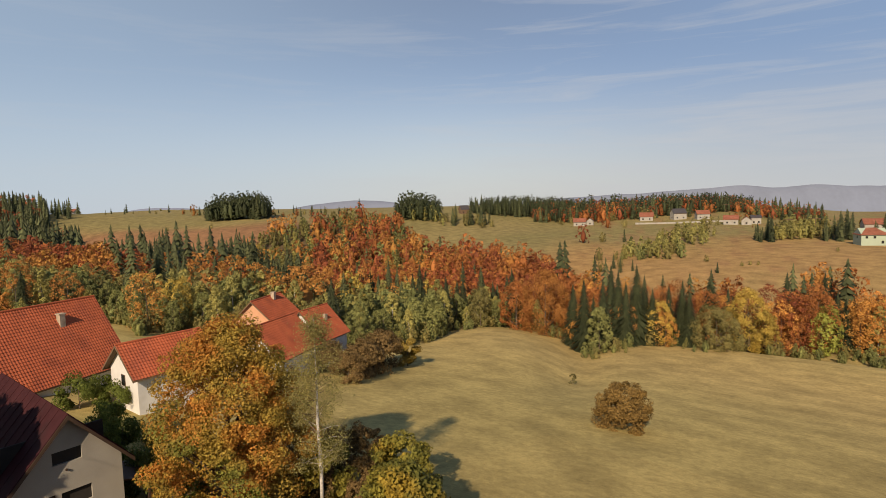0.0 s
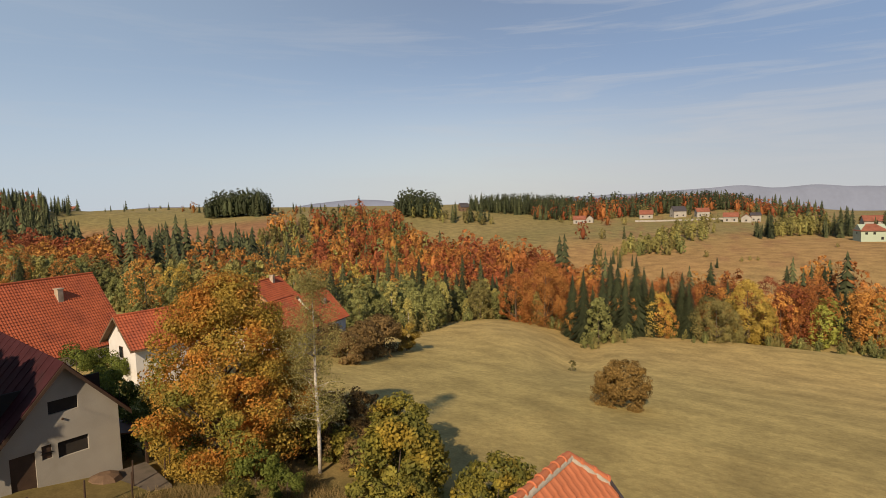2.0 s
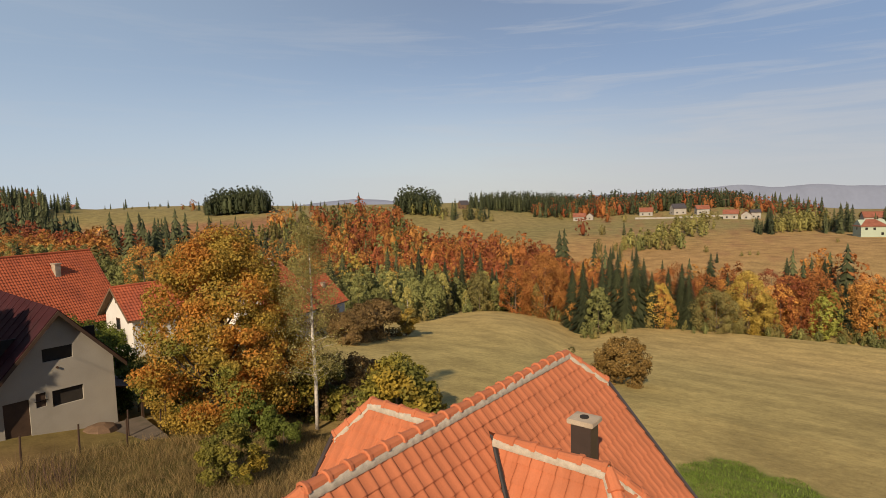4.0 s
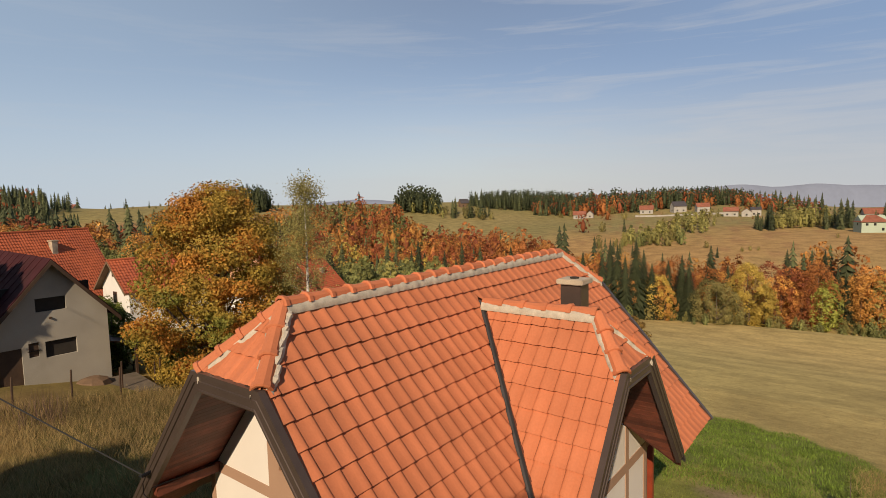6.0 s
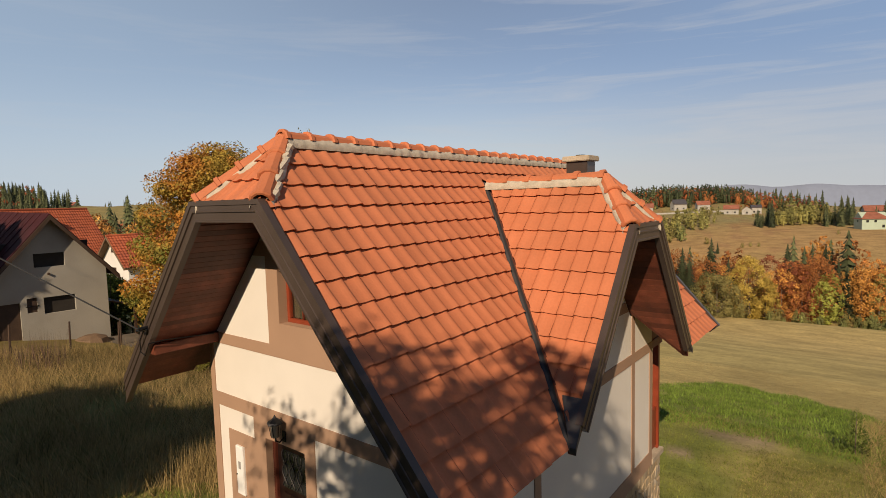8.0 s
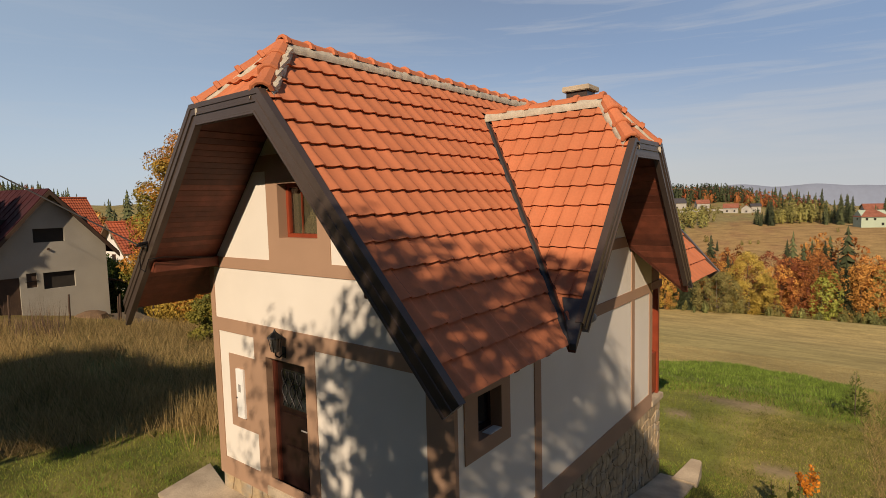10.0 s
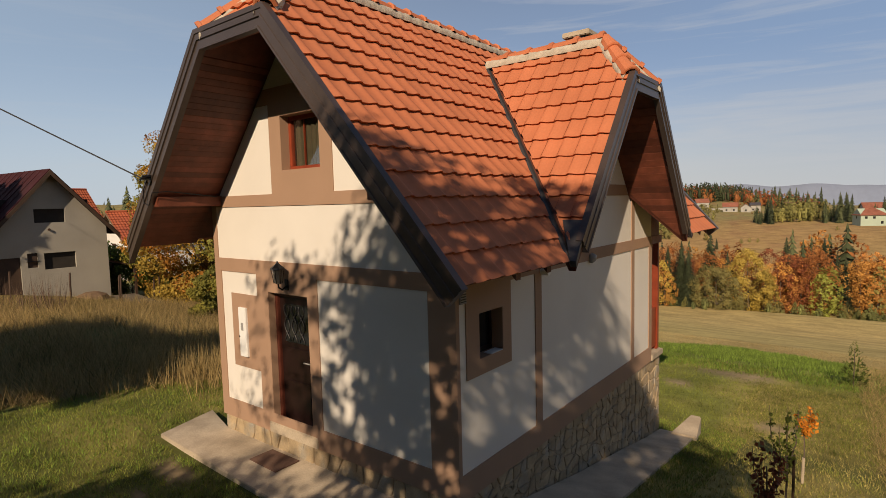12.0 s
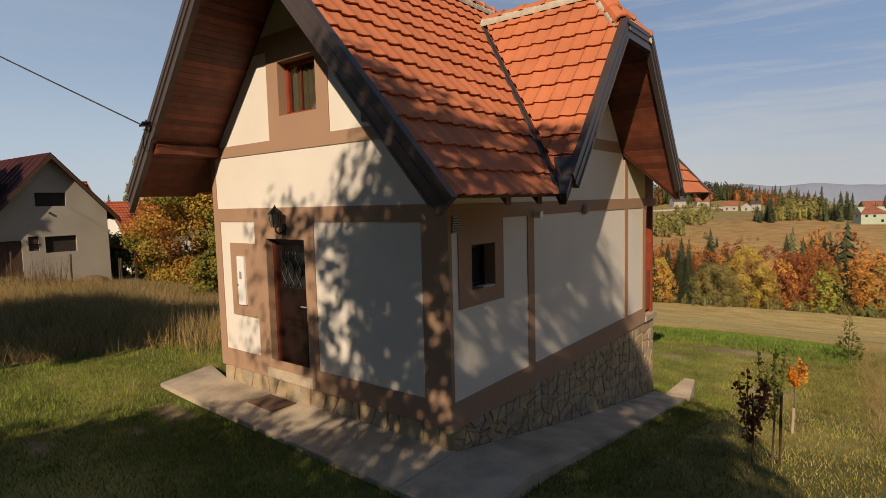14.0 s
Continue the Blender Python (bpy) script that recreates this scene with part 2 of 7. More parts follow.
def plan(u, v):
    """A place from metres ahead and metres to the right."""
    return tuple(START + u * FORE + v * SIDE)


def step(a, b, x):
    t = np.clip((np.asarray(x, float) - a) / (b - a), 0, 1)
    return t * t * (3 - 2 * t)


def land(x, y):
    """Height of the ground: a slope down to a brook, meadows and hills beyond."""
    x, y = np.asarray(x, float), np.asarray(y, float)
    near = np.interp(y, [-400, -60, -8, -1, 0.5, 8, 15, 19, 52, 90, 125, 171, 190, 230], [30, 6, 1.0, 0.80, 0.62, -0.74, -1.50, -1.98, -8.9, -16.6, -22.5, -28.5, -34, -34])
    lift = 0.55 * step(-4, -8, x) * step(-2, 3, y) * step(16, 6, y)
    far_y = y + 0.3 * np.maximum(0, -x - 300)
    left = np.interp(far_y, [175, 190, 250, 330, 420, 600, 900, 1200, 2000, 5000], [-34, -34, -25, -6, 3, 8, 9.5, 4, -60, -300])
    right = np.interp(far_y, [175, 190, 230, 300, 375, 560, 650, 800, 1200, 2000, 5000], [-34, -34, -30, -21, -16, -11, -3, 3, 0, -90, -330])
    w = step(-230, -430, x)
    far = left * w + right * (1 - w)
    k = step(165, 205, far_y)
    ahead = (x - START[0]) * FORE[0] + (y - START[1]) * FORE[1]
    across = (x - START[0]) * SIDE[0] + (y - START[1]) * SIDE[1]
    hollow = -2.2 * np.exp(-((across - 0.27 * ahead + 3) / 7.0) ** 2) * step(62, 110, ahead) * step(190, 150, ahead)
    hollow = hollow + 1.5 * np.exp(-((across - 0.1 * ahead) / 10.0) ** 2) * step(80, 130, ahead) * step(190, 150, ahead)
    roll = 0.6 * np.sin(x * 0.035 + 1.3) * np.sin(y * 0.041) * step(40, 120, np.hypot(x, y))
    knoll = 24 * np.exp(-((x - plan(620, -525)[0]) ** 2 + (y - plan(620, -525)[1]) ** 2) / 110 ** 2)
    bearing = across / np.maximum(ahead, 60)
    brow = 8.0 * np.exp(-((bearing + 0.5) / 0.2) ** 2) * step(560, 850, ahead) * step(1500, 1000, ahead)
    dip = -19.0 * step(0.5, 0.75, bearing) * step(430, 600, ahead)
    return near * (1 - k) + far * k + lift + roll + knoll + hollow + brow + dip


def edge_near(s):
    """Near edge of the valley wood, by bearing."""
    return np.interp(s, [-0.95, -0.3, -0.12, -0.05, 0.02, 0.13, 0.22, 0.27, 0.33, 0.45, 0.58, 0.9], [112, 112, 118, 134, 158, 182, 158, 143, 150, 156, 160, 150])


def edge_far(s):
    """Far edge of the valley wood, by bearing."""
    return np.interp(s, [-0.95, -0.76, -0.68, -0.6, -0.42, -0.38, -0.3, -0.24, -0.08, -0.03, 0.02, 0.1, 0.19, 0.25, 0.31, 0.5, 0.9], [560, 540, 400, 315, 310, 400, 500, 545, 535, 400, 350, 335, 310, 240, 212, 196, 186])


def lawn_rim(x):
    """How far the lawn reaches down the slope before the hay field begins."""
    return np.interp(x, [-8, -5, -3.4, 0.9, 2.8, 4.6], [18, 24, 30.5, 29.0, 27.0, 24.0])


BARE = ((0.2, 15.6, 1.5, 0.8), (-1.1, 13.0, 0.5, 0.4), (-3.86, -1.85, 0.14, 0.10), (-4.15, -1.25, 0.55, 0.22), (-4.3, -2.85, 0.3, 0.15), (2.0, 9.6, 0.6, 0.5))


def bare(x, y):
    """Worn and earthy spots in the lawn."""
    k = np.zeros(np.shape(x))
    for cx, cy, rx, ry in BARE:
        k = np.maximum(k, np.exp(-((x - cx) / rx) ** 2 - ((y - cy) / ry) ** 2))
    return k


def ground_tones(x, y):
    """Base colours of the ground's covers: lawn, hay field, dry meadow, far meadows; near lawn darkened for shade."""
    wob = np.array([noise.noise((float(a) * 0.11, float(b) * 0.11, 0)) for a, b in zip(x, y)])
    wide = np.array([noise.noise((float(a) * 0.012, float(b) * 0.012, 7)) for a, b in zip(x, y)])
    lawn, hay, dry = np.array((0.165, 0.18, 0.043)), np.array((0.50, 0.365, 0.145)), np.array((0.21, 0.135, 0.058))
    meadow, rust, wood = np.array((0.24, 0.20, 0.08)), np.array((0.28, 0.15, 0.075)), np.array((0.12, 0.085, 0.045))
    c = np.outer(np.ones(len(x)), hay) * (1 + 0.12 * wide)[:, None]
    green = np.clip(0.5 * wide + 0.25, 0, 0.6)[:, None]
    c = c * (1 - green) + np.array((0.33, 0.285, 0.10)) * green
    u = (x - START[0]) * FORE[0] + (y - START[1]) * FORE[1]
    s = ((x - START[0]) * SIDE[0] + (y - START[1]) * SIDE[1]) / np.maximum(u, 20)
    def over(c, tone, k):
        return c * (1 - k[:, None]) + tone * k[:, None]
    c = over(c, dry, step(-4, -7, x - 0.2 * y + wob * 1.5) * step(42, 24, u) * step(-16, -10, y) * step(24, 14, y))
    c = over(c, dry, step(3.6, 5.2, x + wob) * step(9, 13, y) * step(30, 20, y))
    edge = np.minimum(np.maximum(x + 8.3 - 0.7 * np.minimum(y, 4), 0), 5 - x) + wob * 0.5
    rim = lawn_rim(x) + wob * 1.6
    c = over(c, lawn, step(-0.2, 0.5, edge) * step(0.8, -0.8, y - rim) * step(-40, -20, y))
    c = over(c, np.array((0.175, 0.205, 0.052)), step(-0.2, 0.5, edge) * step(15.5, 19.0, y + wob) * step(0.6, -1.2, y - rim) * 0.85)
    c = over(c, np.array((0.27, 0.215, 0.075)), step(0.6, 1.8, x + wob) * step(-0.2, 0.5, edge) * step(17, 12, y + wob) * 0.75)
    # near lawn soil darkened: the shade among its blades is put into the colour
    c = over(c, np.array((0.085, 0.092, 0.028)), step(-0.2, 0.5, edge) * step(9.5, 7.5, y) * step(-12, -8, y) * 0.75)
    thin = np.array([noise.noise((float(a) * 0.5, float(b) * 0.5, 3)) for a, b in zip(x, y)])
    c = over(c, np.array((0.36, 0.29, 0.10)), step(0.0, 0.5, thin + 0.15) * 0.65 * step(30, 22, y) * step(-12, -9, x))
    c = over(c, np.array((0.30, 0.22, 0.13)), step(0.3, 0.7, bare(x, y)) * 0.9)
    tan, sere = np.array((0.37, 0.225, 0.094)), np.array((0.31, 0.235, 0.10))
    beyond = step(0, 14, u - edge_far(s) + wob * 8)
    c = over(c, wood, step(1, 12, u - edge_near(s)))
    c = over(c, meadow, beyond)
    c = over(c, tan, beyond * step(0.15, 0.22, s) * step(440, 330, u + 60 * wide) * 0.9)
    c = over(c, sere, beyond * step(-0.2, 0.3, wide) * 0.45)
    c = over(c, rust, beyond * step(-0.15, -0.3, s) * step(590, 545, u + 40 * wide))
    c = over(c, rust, beyond * step(0.1, 0.4, wob + 0.3 * wide) * step(0.2, 0.28, s) * 0.5)
    return c


def ground():
    radii = np.concatenate([[0.0], 0.8 * 1.047 ** np.arange(0, 192)])
    radii = radii[radii < 4880]
    turns = np.concatenate([np.linspace(-62, 62, 331), np.linspace(62, 298, 73)[1:-1]])
    rr, tt = np.meshgrid(radii[1:], np.radians(turns), indexing="ij")
    u, v = rr * np.cos(tt), rr * np.sin(tt)
    x = START[0] + u * FORE[0] + v * SIDE[0]
    y = START[1] + u * FORE[1] + v * SIDE[1]
    x, y = np.append(x.ravel(), START[0]), np.append(y.ravel(), START[1])
    pts = np.stack([x, y, land(x, y)], 1)
    nr, nt = rr.shape
    i, j = np.meshgrid(np.arange(nr - 1), np.arange(nt), indexing="ij")
    k = (j + 1) % nt
    quads = np.stack([i * nt + j, i * nt + k, (i + 1) * nt + k, (i + 1) * nt + j], -1).reshape(-1, 4)
    quads = quads[:, ::-1]
    grass = material("grassland", (0.2, 0.2, 0.1), rough=0.95, vary=0.34, scale=0.16, fine=9.0, bump=0.9, attribute="cover", spec=0.1)
    n, l = grass.node_tree.nodes, grass.node_tree.links
    tuft, where = n.new("ShaderNodeTexNoise"), next(k for k in n if k.type == "NEW_GEOMETRY")
    tuft.inputs["Scale"].default_value, tuft.inputs["Detail"].default_value, tuft.inputs["Roughness"].default_value = 1.1, 9, 0.8
    l.new(where.outputs["Position"], tuft.inputs["Vector"])
    band = n.new("ShaderNodeMapRange")
    band.inputs["From Min"].default_value, band.inputs["From Max"].default_value = 0.32, 0.68
    band.inputs["To Min"].default_value, band.inputs["To Max"].default_value = 0.72, 1.30
    l.new(tuft.outputs["Fac"], band.inputs["Value"])
    tint = n["Principled BSDF"].inputs["Base Color"]
    more = n.new("ShaderNodeVectorMath")
    more.operation = "SCALE"
    l.new(tint.links[0].from_socket, more.inputs[0])
    l.new(band.outputs["Result"], more.inputs["Scale"])
    l.new(more.outputs["Vector"], tint)
    me = raw_mesh("ground", pts, quads, grass, True)
    bm = bmesh.new()
    bm.from_mesh(me)
    bm.verts.ensure_lookup_table()
    hub = bm.verts[len(pts) - 1]
    for a in range(nt):
        bm.faces.new((hub, bm.verts[(a + 1) % nt], bm.verts[a]))
    bmesh.ops.recalc_face_normals(bm, faces=bm.faces)
    bm.to_mesh(me)
    bm.free()
    tones = np.ones((len(pts), 4), np.float32)
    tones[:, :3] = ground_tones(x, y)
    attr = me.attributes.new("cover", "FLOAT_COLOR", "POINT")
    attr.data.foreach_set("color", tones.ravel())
    ob = tagged(new("ground", me), "sloping grassland with mown lawn, hay field and far meadows", "ground", kind="structure")
    return ob


ground()


def far_range(name, dist, centre, wide, height, low, seed, colour, label, power):
    """A distant mountain ridge, with the blue of distant haze put into its colour."""
    n = 160
    b = Build()
    s = np.linspace(centre - wide, centre + wide, n)
    top = []
    for a in s:
        k = (a - centre) / wide
        h = low + height * max(0.0, 1 - k * k) ** power * (0.62 + 0.42 * noise.fractal((a * 3.0 + seed, seed, 0), 1.0, 2.0, 5) + 0.12 * noise.noise((a * 14, seed, 3)))
        top.append(h)
    pts, quads = [], []
    for i, a in enumerate(s):
        for d, z in ((dist - 250, -320), (dist - 60, low + (top[i] - low) * 0.55 - 8), (dist, top[i])):
            px, py = plan(d, a * d)
            pts.append((px, py, z))
    for i in range(n - 1):
        for k in range(2):
            quads.append((i * 3 + k, i * 3 + k + 1, i * 3 + k + 4, i * 3 + k + 3))
    m = material(name + "_haze_blue", colour, rough=1.0, vary=0.10, scale=0.004, fine=0.03, bump=0, spec=0)
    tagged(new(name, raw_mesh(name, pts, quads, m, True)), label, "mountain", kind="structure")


far_range("backdrop", 4300, 1.1, 0.92, 125, 2, 3.0, (0.19, 0.22, 0.285), "distant mountain range along the horizon, haze blue in its colour", 0.55)
far_range("backdrop_hill", 3900, -0.165, 0.105, 78, 3, 8.0, (0.19, 0.22, 0.29), "distant wooded hills, haze blue in their colour", 0.9)
far_range("backdrop_hill", 4000, -0.50, 0.09, 52, 2, 5.0, (0.21, 0.24, 0.32), "low distant hills, haze blue in their colour", 1.0)

# the cottage: its front wall lies in y = 0, its long wall in x = 0
WIDTH, DEPTH, MID = 4.88, 6.78, -2.44
RIDGE, PITCH, EAVE_X = 7.50, 1.137, 0.85
FRONT, BACK = -1.03, 8.62
LEFT_EAVE = MID + 3.07
HIP_Z = 6.70
DORMER_Y, DORMER_RIDGE, DORMER_PITCH, DORMER_X = 3.70, 6.96, 1.25, 0.86
DORMER_HIP = 6.24
cottage = thing("cottage", (MID, 3.5, 0.8), "small cream and taupe plastered cottage with a steep terracotta tiled roof", "house")


def roof_z(x):
    return RIDGE - PITCH * abs(x - MID)


def dormer_z(y):
    return DORMER_RIDGE - DORMER_PITCH * abs(y - DORMER_Y)


def wall_cells(b, axis, cuts, holes, bottom, top, d0, d1):
    """A wall cut into upright strips between the cuts, with holes (a0, a1, z0, z1) and a top that follows the roof."""
    for a0, a1 in zip(cuts, cuts[1:]):
        inside = sorted((z0, z1) for h0, h1, z0, z1 in holes if h0 <= a0 + 1e-6 and h1 >= a1 - 1e-6)
        spans, z = [], bottom
        for z0, z1 in inside:
            spans.append((z, z0))
            z = z1
        spans.append((z, None))
        for z0, z1 in spans:
            t0, t1 = (z1, z1) if z1 is not None else (top(a0), top(a1))
            ring = [(a0, z0), (a1, z0), (a1, t1), (a0, t0)]
            at = (lambda a, d, z: (a, d, z)) if axis == "x" else (lambda a, d, z: (d, a, z))
            b.hull([at(a, d0, z) for a, z in ring], [at(a, d1, z) for a, z in ring])


def under(x):
    return roof_z(x) - 0.24


DOOR = (-3.47, -2.55, 1.28, 3.28)
GABLE_WINDOW = (-2.98, -2.15, 5.04, 5.80)
SIDE_WINDOW = (0.44, 0.96, 2.69, 3.24)
b = Build()
wall_cells(b, "x", [-WIDTH, DOOR[0], GABLE_WINDOW[0], DOOR[1], MID, GABLE_WINDOW[1], 0], [DOOR, GABLE_WINDOW], 1.12, under, 0, 0.25)
front_wall = b.part("front_wall", CREAM, cottage, "cream plaster gable wall", weld=True)
b = Build()
wall_cells(b, "x", [-WIDTH, MID, 0], [], 1.12, under, DEPTH - 0.25, DEPTH)
b.part("back_wall", CREAM, cottage, "cream plaster gable wall", weld=True)
b = Build()
wall_top = lambda y: max(under(0) - 0.02, dormer_z(y) - 0.22)
knee0, knee1 = DORMER_Y - (DORMER_RIDGE - 0.22 - under(0) + 0.02) / DORMER_PITCH, DORMER_Y + (DORMER_RIDGE - 0.22 - under(0) + 0.02) / DORMER_PITCH
wall_cells(b, "y", [0.25, SIDE_WINDOW[0], SIDE_WINDOW[1], knee0, DORMER_Y, knee1, DEPTH - 0.25], [SIDE_WINDOW], 1.12, wall_top, -0.25, 0)
b.part("side_wall", CREAM, cottage, "cream plaster side wall with dormer gable", weld=True)
b = Build()
wall_cells(b, "y", [0.25, knee0, DORMER_Y, knee1, DEPTH - 0.25], [], 1.12, wall_top, -WIDTH, -WIDTH + 0.25)
b.part("side_wall", CREAM, cottage, "cream plaster side wall with dormer gable", weld=True)
Build().box(-WIDTH + 0.2, -0.2, 0.2, DEPTH - 0.2, 1.0, 1.15).part("floor_slab", UNLITDARK, cottage)

# painted timber-like bands, a little proud of the plaster
P = 0.014


def front_band(x0, x1, z0, z1, proud=P):
    Build().box(x0, x1, -proud, 0.002, z0, z1).part("band", TAUPE, cottage)


def front_band_shape(points, proud=P):
    Build().slab([(x, -proud, z) for x, z in points], (0, proud + 0.002, 0)).part("band", TAUPE, cottage)


def reach(z, left):
    d = (RIDGE - 0.24 - z) / PITCH - 0.02
    return max(-WIDTH, MID - d) if left else min(0, MID + d)


for z0, z1 in ((4.55, 4.72), (5.98, 6.2)):
    front_band_shape([(reach(z0, True), z0), (reach(z0, False), z0), (reach(z1, False), z1), (reach(z1, True), z1)])
front_band(-WIDTH - P, P, 3.53, 3.74)
front_band(-WIDTH - P, P, 1.12, 1.42)
front_band(-WIDTH - P, -4.72, 1.42, 3.53)
front_band(-WIDTH - P, -4.78, 3.74, under(-4.80))
front_band(-3.75, DOOR[0], 1.42, 3.53)
front_band(DOOR[0], DOOR[1], DOOR[3], 3.53)
front_band(DOOR[1], -2.335, 1.42, 3.53)
front_band(-0.385, P, 1.42, 3.53)
front_band(-4.46, -3.75, 2.98, 3.19)
front_band(-4.46, -4.24, 2.20, 2.98)
front_band(-4.04, -3.75, 2.20, 2.98)
front_band(-4.46, -3.75, 2.02, 2.20)
front_band(-3.24, GABLE_WINDOW[0], 4.72, 5.98)
front_band(GABLE_WINDOW[1], -1.91, 4.72, 5.98)
front_band(GABLE_WINDOW[0], GABLE_WINDOW[1], 4.72, GABLE_WINDOW[2])
front_band(GABLE_WINDOW[0], GABLE_WINDOW[1], GABLE_WINDOW[3], 5.98)


def side_band(y0, y1, z0, z1):
    Build().box(-0.002, P, y0, y1, z0, z1).part("band", TAUPE, cottage)


side_band(0, DEPTH, 3.54, 3.73)
side_band(0, DEPTH + 0.02, 1.10, 1.42)
side_band(0, 0.05, 1.42, 3.54)
side_band(0.18, SIDE_WINDOW[0], 2.50, 3.54)
side_band(SIDE_WINDOW[1], 1.16, 2.50, 3.54)
side_band(SIDE_WINDOW[0], SIDE_WINDOW[1], 2.50, SIDE_WINDOW[2])
side_band(SIDE_WINDOW[0], SIDE_WINDOW[1], SIDE_WINDOW[3], 3.54)
side_band(1.80, 1.98, 1.42, 3.54)
side_band(5.58, 5.74, 1.42, 3.54)
side_band(5.58, 5.74, 3.73, 4.58)
side_band(6.62, DEPTH + 0.02, 1.42, 3.54)
for z0, z1 in ((4.58, 4.77), (6.15, 6.32)):
    e = lambda z: (DORMER_RIDGE - 0.24 - z) / DORMER_PITCH - 0.03
    Build().slab([(P, DORMER_Y - e(z0), z0), (P, DORMER_Y + e(z0), z0), (P, DORMER_Y + e(z1), z1), (P, DORMER_Y - e(z1), z1)], (-P - 0.002, 0, 0)).part("band", TAUPE, cottage)
side_band(3.62, 3.78, 4.77, 6.15)


def window_in(name, axis, a0, a1, z0, z1, depth, label, wood, glass=GLASS):
    """A casement set back in its opening: frame, middle rail, pane, dark plate for the unlit room."""
    at = (lambda a, d, z: (a, d, z)) if axis == "x" else (lambda a, d, z: (-d, a, z))
    def bar(b, p0, p1, q0, q1, d0=depth, d1=depth + 0.06):
        return b.hull([at(p0, d0, q0), at(p1, d0, q0), at(p1, d0, q1), at(p0, d0, q1)], [at(p0, d1, q0), at(p1, d1, q0), at(p1, d1, q1), at(p0, d1, q1)])
    holder = bar(Build(), a0, a1, z0, z1, depth + 0.12, depth + 0.125).part(name, UNLITDARK, cottage, label)
    w = 0.06
    f = Build()
    for q in ((a0, a1, z0, z0 + w), (a0, a1, z1 - w, z1), (a0, a0 + w, z0 + w, z1 - w), (a1 - w, a1, z0 + w, z1 - w)):
        bar(f, *q)
    f.part("frame", wood, holder, "wooden casement frame", bevel=0.006)
    lining = Build()
    for q in ((a0, a0 + 0.005, z0, z1), (a1 - 0.005, a1, z0, z1), (a0 + 0.005, a1 - 0.005, z1 - 0.005, z1), (a0 + 0.005, a1 - 0.005, z0, z0 + 0.005)):
        bar(lining, *q, -0.012, depth)
    lining.part("reveal", TAUPE, holder, "brown painted reveal")
    bar(Build(), a0 + w, a1 - w, z0 + w, z1 - w, depth + 0.03, depth + 0.038).part("pane", glass, holder)
    return holder


w1 = window_in("window", "x", *GABLE_WINDOW, 0.13, "small gable window with red-brown wooden frame", REDWOOD, CLEARGLASS)
Build().box(-2.70, -2.685, 0.175, 0.20, 5.10, 5.74).part("curtain_rod", REDWOOD, w1)
CURTAIN = material("curtain", (0.075, 0.065, 0.035), rough=0.9, vary=0.25, scale=8, fine=60, bump=0.3)
c = Build()
xs = np.linspace(-2.92, -2.21, 40)
front = [(float(x), 0.205 + 0.012 * math.sin(float(x) * 60), 0) for x in xs]
for p, q in zip(front, front[1:]):
    c.face((p[0], p[1], 5.10), (q[0], q[1], 5.10), (q[0], q[1], 5.74), (p[0], p[1], 5.74))
c.part("curtain", CURTAIN, w1, "drawn olive-beige curtain", smooth=True)
w2 = window_in("window", "y", *SIDE_WINDOW, 0.15, "small square side window with dark wooden frame", DOORWOOD)
Build().box(-0.10, 0.025, SIDE_WINDOW[0] + 0.24, SIDE_WINDOW[1] - 0.02, SIDE_WINDOW[2] + 0.006, SIDE_WINDOW[2] + 0.018).part("sill", WHITEPAINT, w2, "pale window sill", bevel=0.005)

# entrance: frame, leaf with carved lattice and handle, threshold
d = Build()
for q in ((DOOR[0], DOOR[0] + 0.07, DOOR[2], DOOR[3]), (DOOR[1] - 0.07, DOOR[1], DOOR[2], DOOR[3]), (DOOR[0] + 0.07, DOOR[1] - 0.07, DOOR[3] - 0.07, DOOR[3])):
    d.box(q[0], q[1], 0.10, 0.19, q[2], q[3])
lining = Build()
for q in ((DOOR[0], DOOR[0] + 0.005, DOOR[2], DOOR[3]), (DOOR[1] - 0.005, DOOR[1], DOOR[2], DOOR[3]), (DOOR[0] + 0.005, DOOR[1] - 0.005, DOOR[3] - 0.005, DOOR[3])):
    lining.box(q[0], q[1], -0.012, 0.10, q[2], q[3])
door = d.part("door", JAMBWOOD, cottage, "dark wooden entrance door in a red-brown frame", bevel=0.008)
lining.part("reveal", TAUPE, door, "brown painted reveal")
leaf = Build().box(DOOR[0] + 0.07, DOOR[1] - 0.07, 0.14, 0.19, DOOR[2], DOOR[3] - 0.07).part("leaf", DOORWOOD, door, "dark varnished wooden door leaf", bevel=0.006)
for z0, z1 in ((1.40, 1.95), (2.05, 2.45)):
    Build().box(DOOR[0] + 0.19, DOOR[1] - 0.19, 0.125, 0.141, z0, z1).part("raised_panel", DOORWOOD, door, bevel=0.012)
Build().box(DOOR[0] + 0.19, DOOR[1] - 0.19, 0.132, 0.141, 2.53, 3.1).part("door_pane", GLASS, door, "dark glass pane")
bars = Build()
for k in range(3):
    x0 = DOOR[0] + 0.25 + 0.17 * k
    for sgn in (1, -1):
        bars.tube([(x0 + sgn * 0.06 * math.sin(z * 13), 0.120, z) for z in np.linspace(2.55, 3.08, 15)], [0.008] * 15, 5)
bars.part("lattice", FLASHING, door, "curved wrought metal lattice", smooth=True)
h = Build().tube([(-2.68, 0.14, 2.28), (-2.68, 0.07, 2.28), (-2.80, 0.07, 2.28)], [0.012] * 3, 8)
h.part("handle", GREYPLASTIC, door, "metal door handle", smooth=True)
Build().box(DOOR[0] - 0.1, DOOR[1] + 0.1, -0.035, 0.14, 1.12, 1.28).part("threshold", CONCRETE, cottage, "stone door threshold", bevel=0.012)

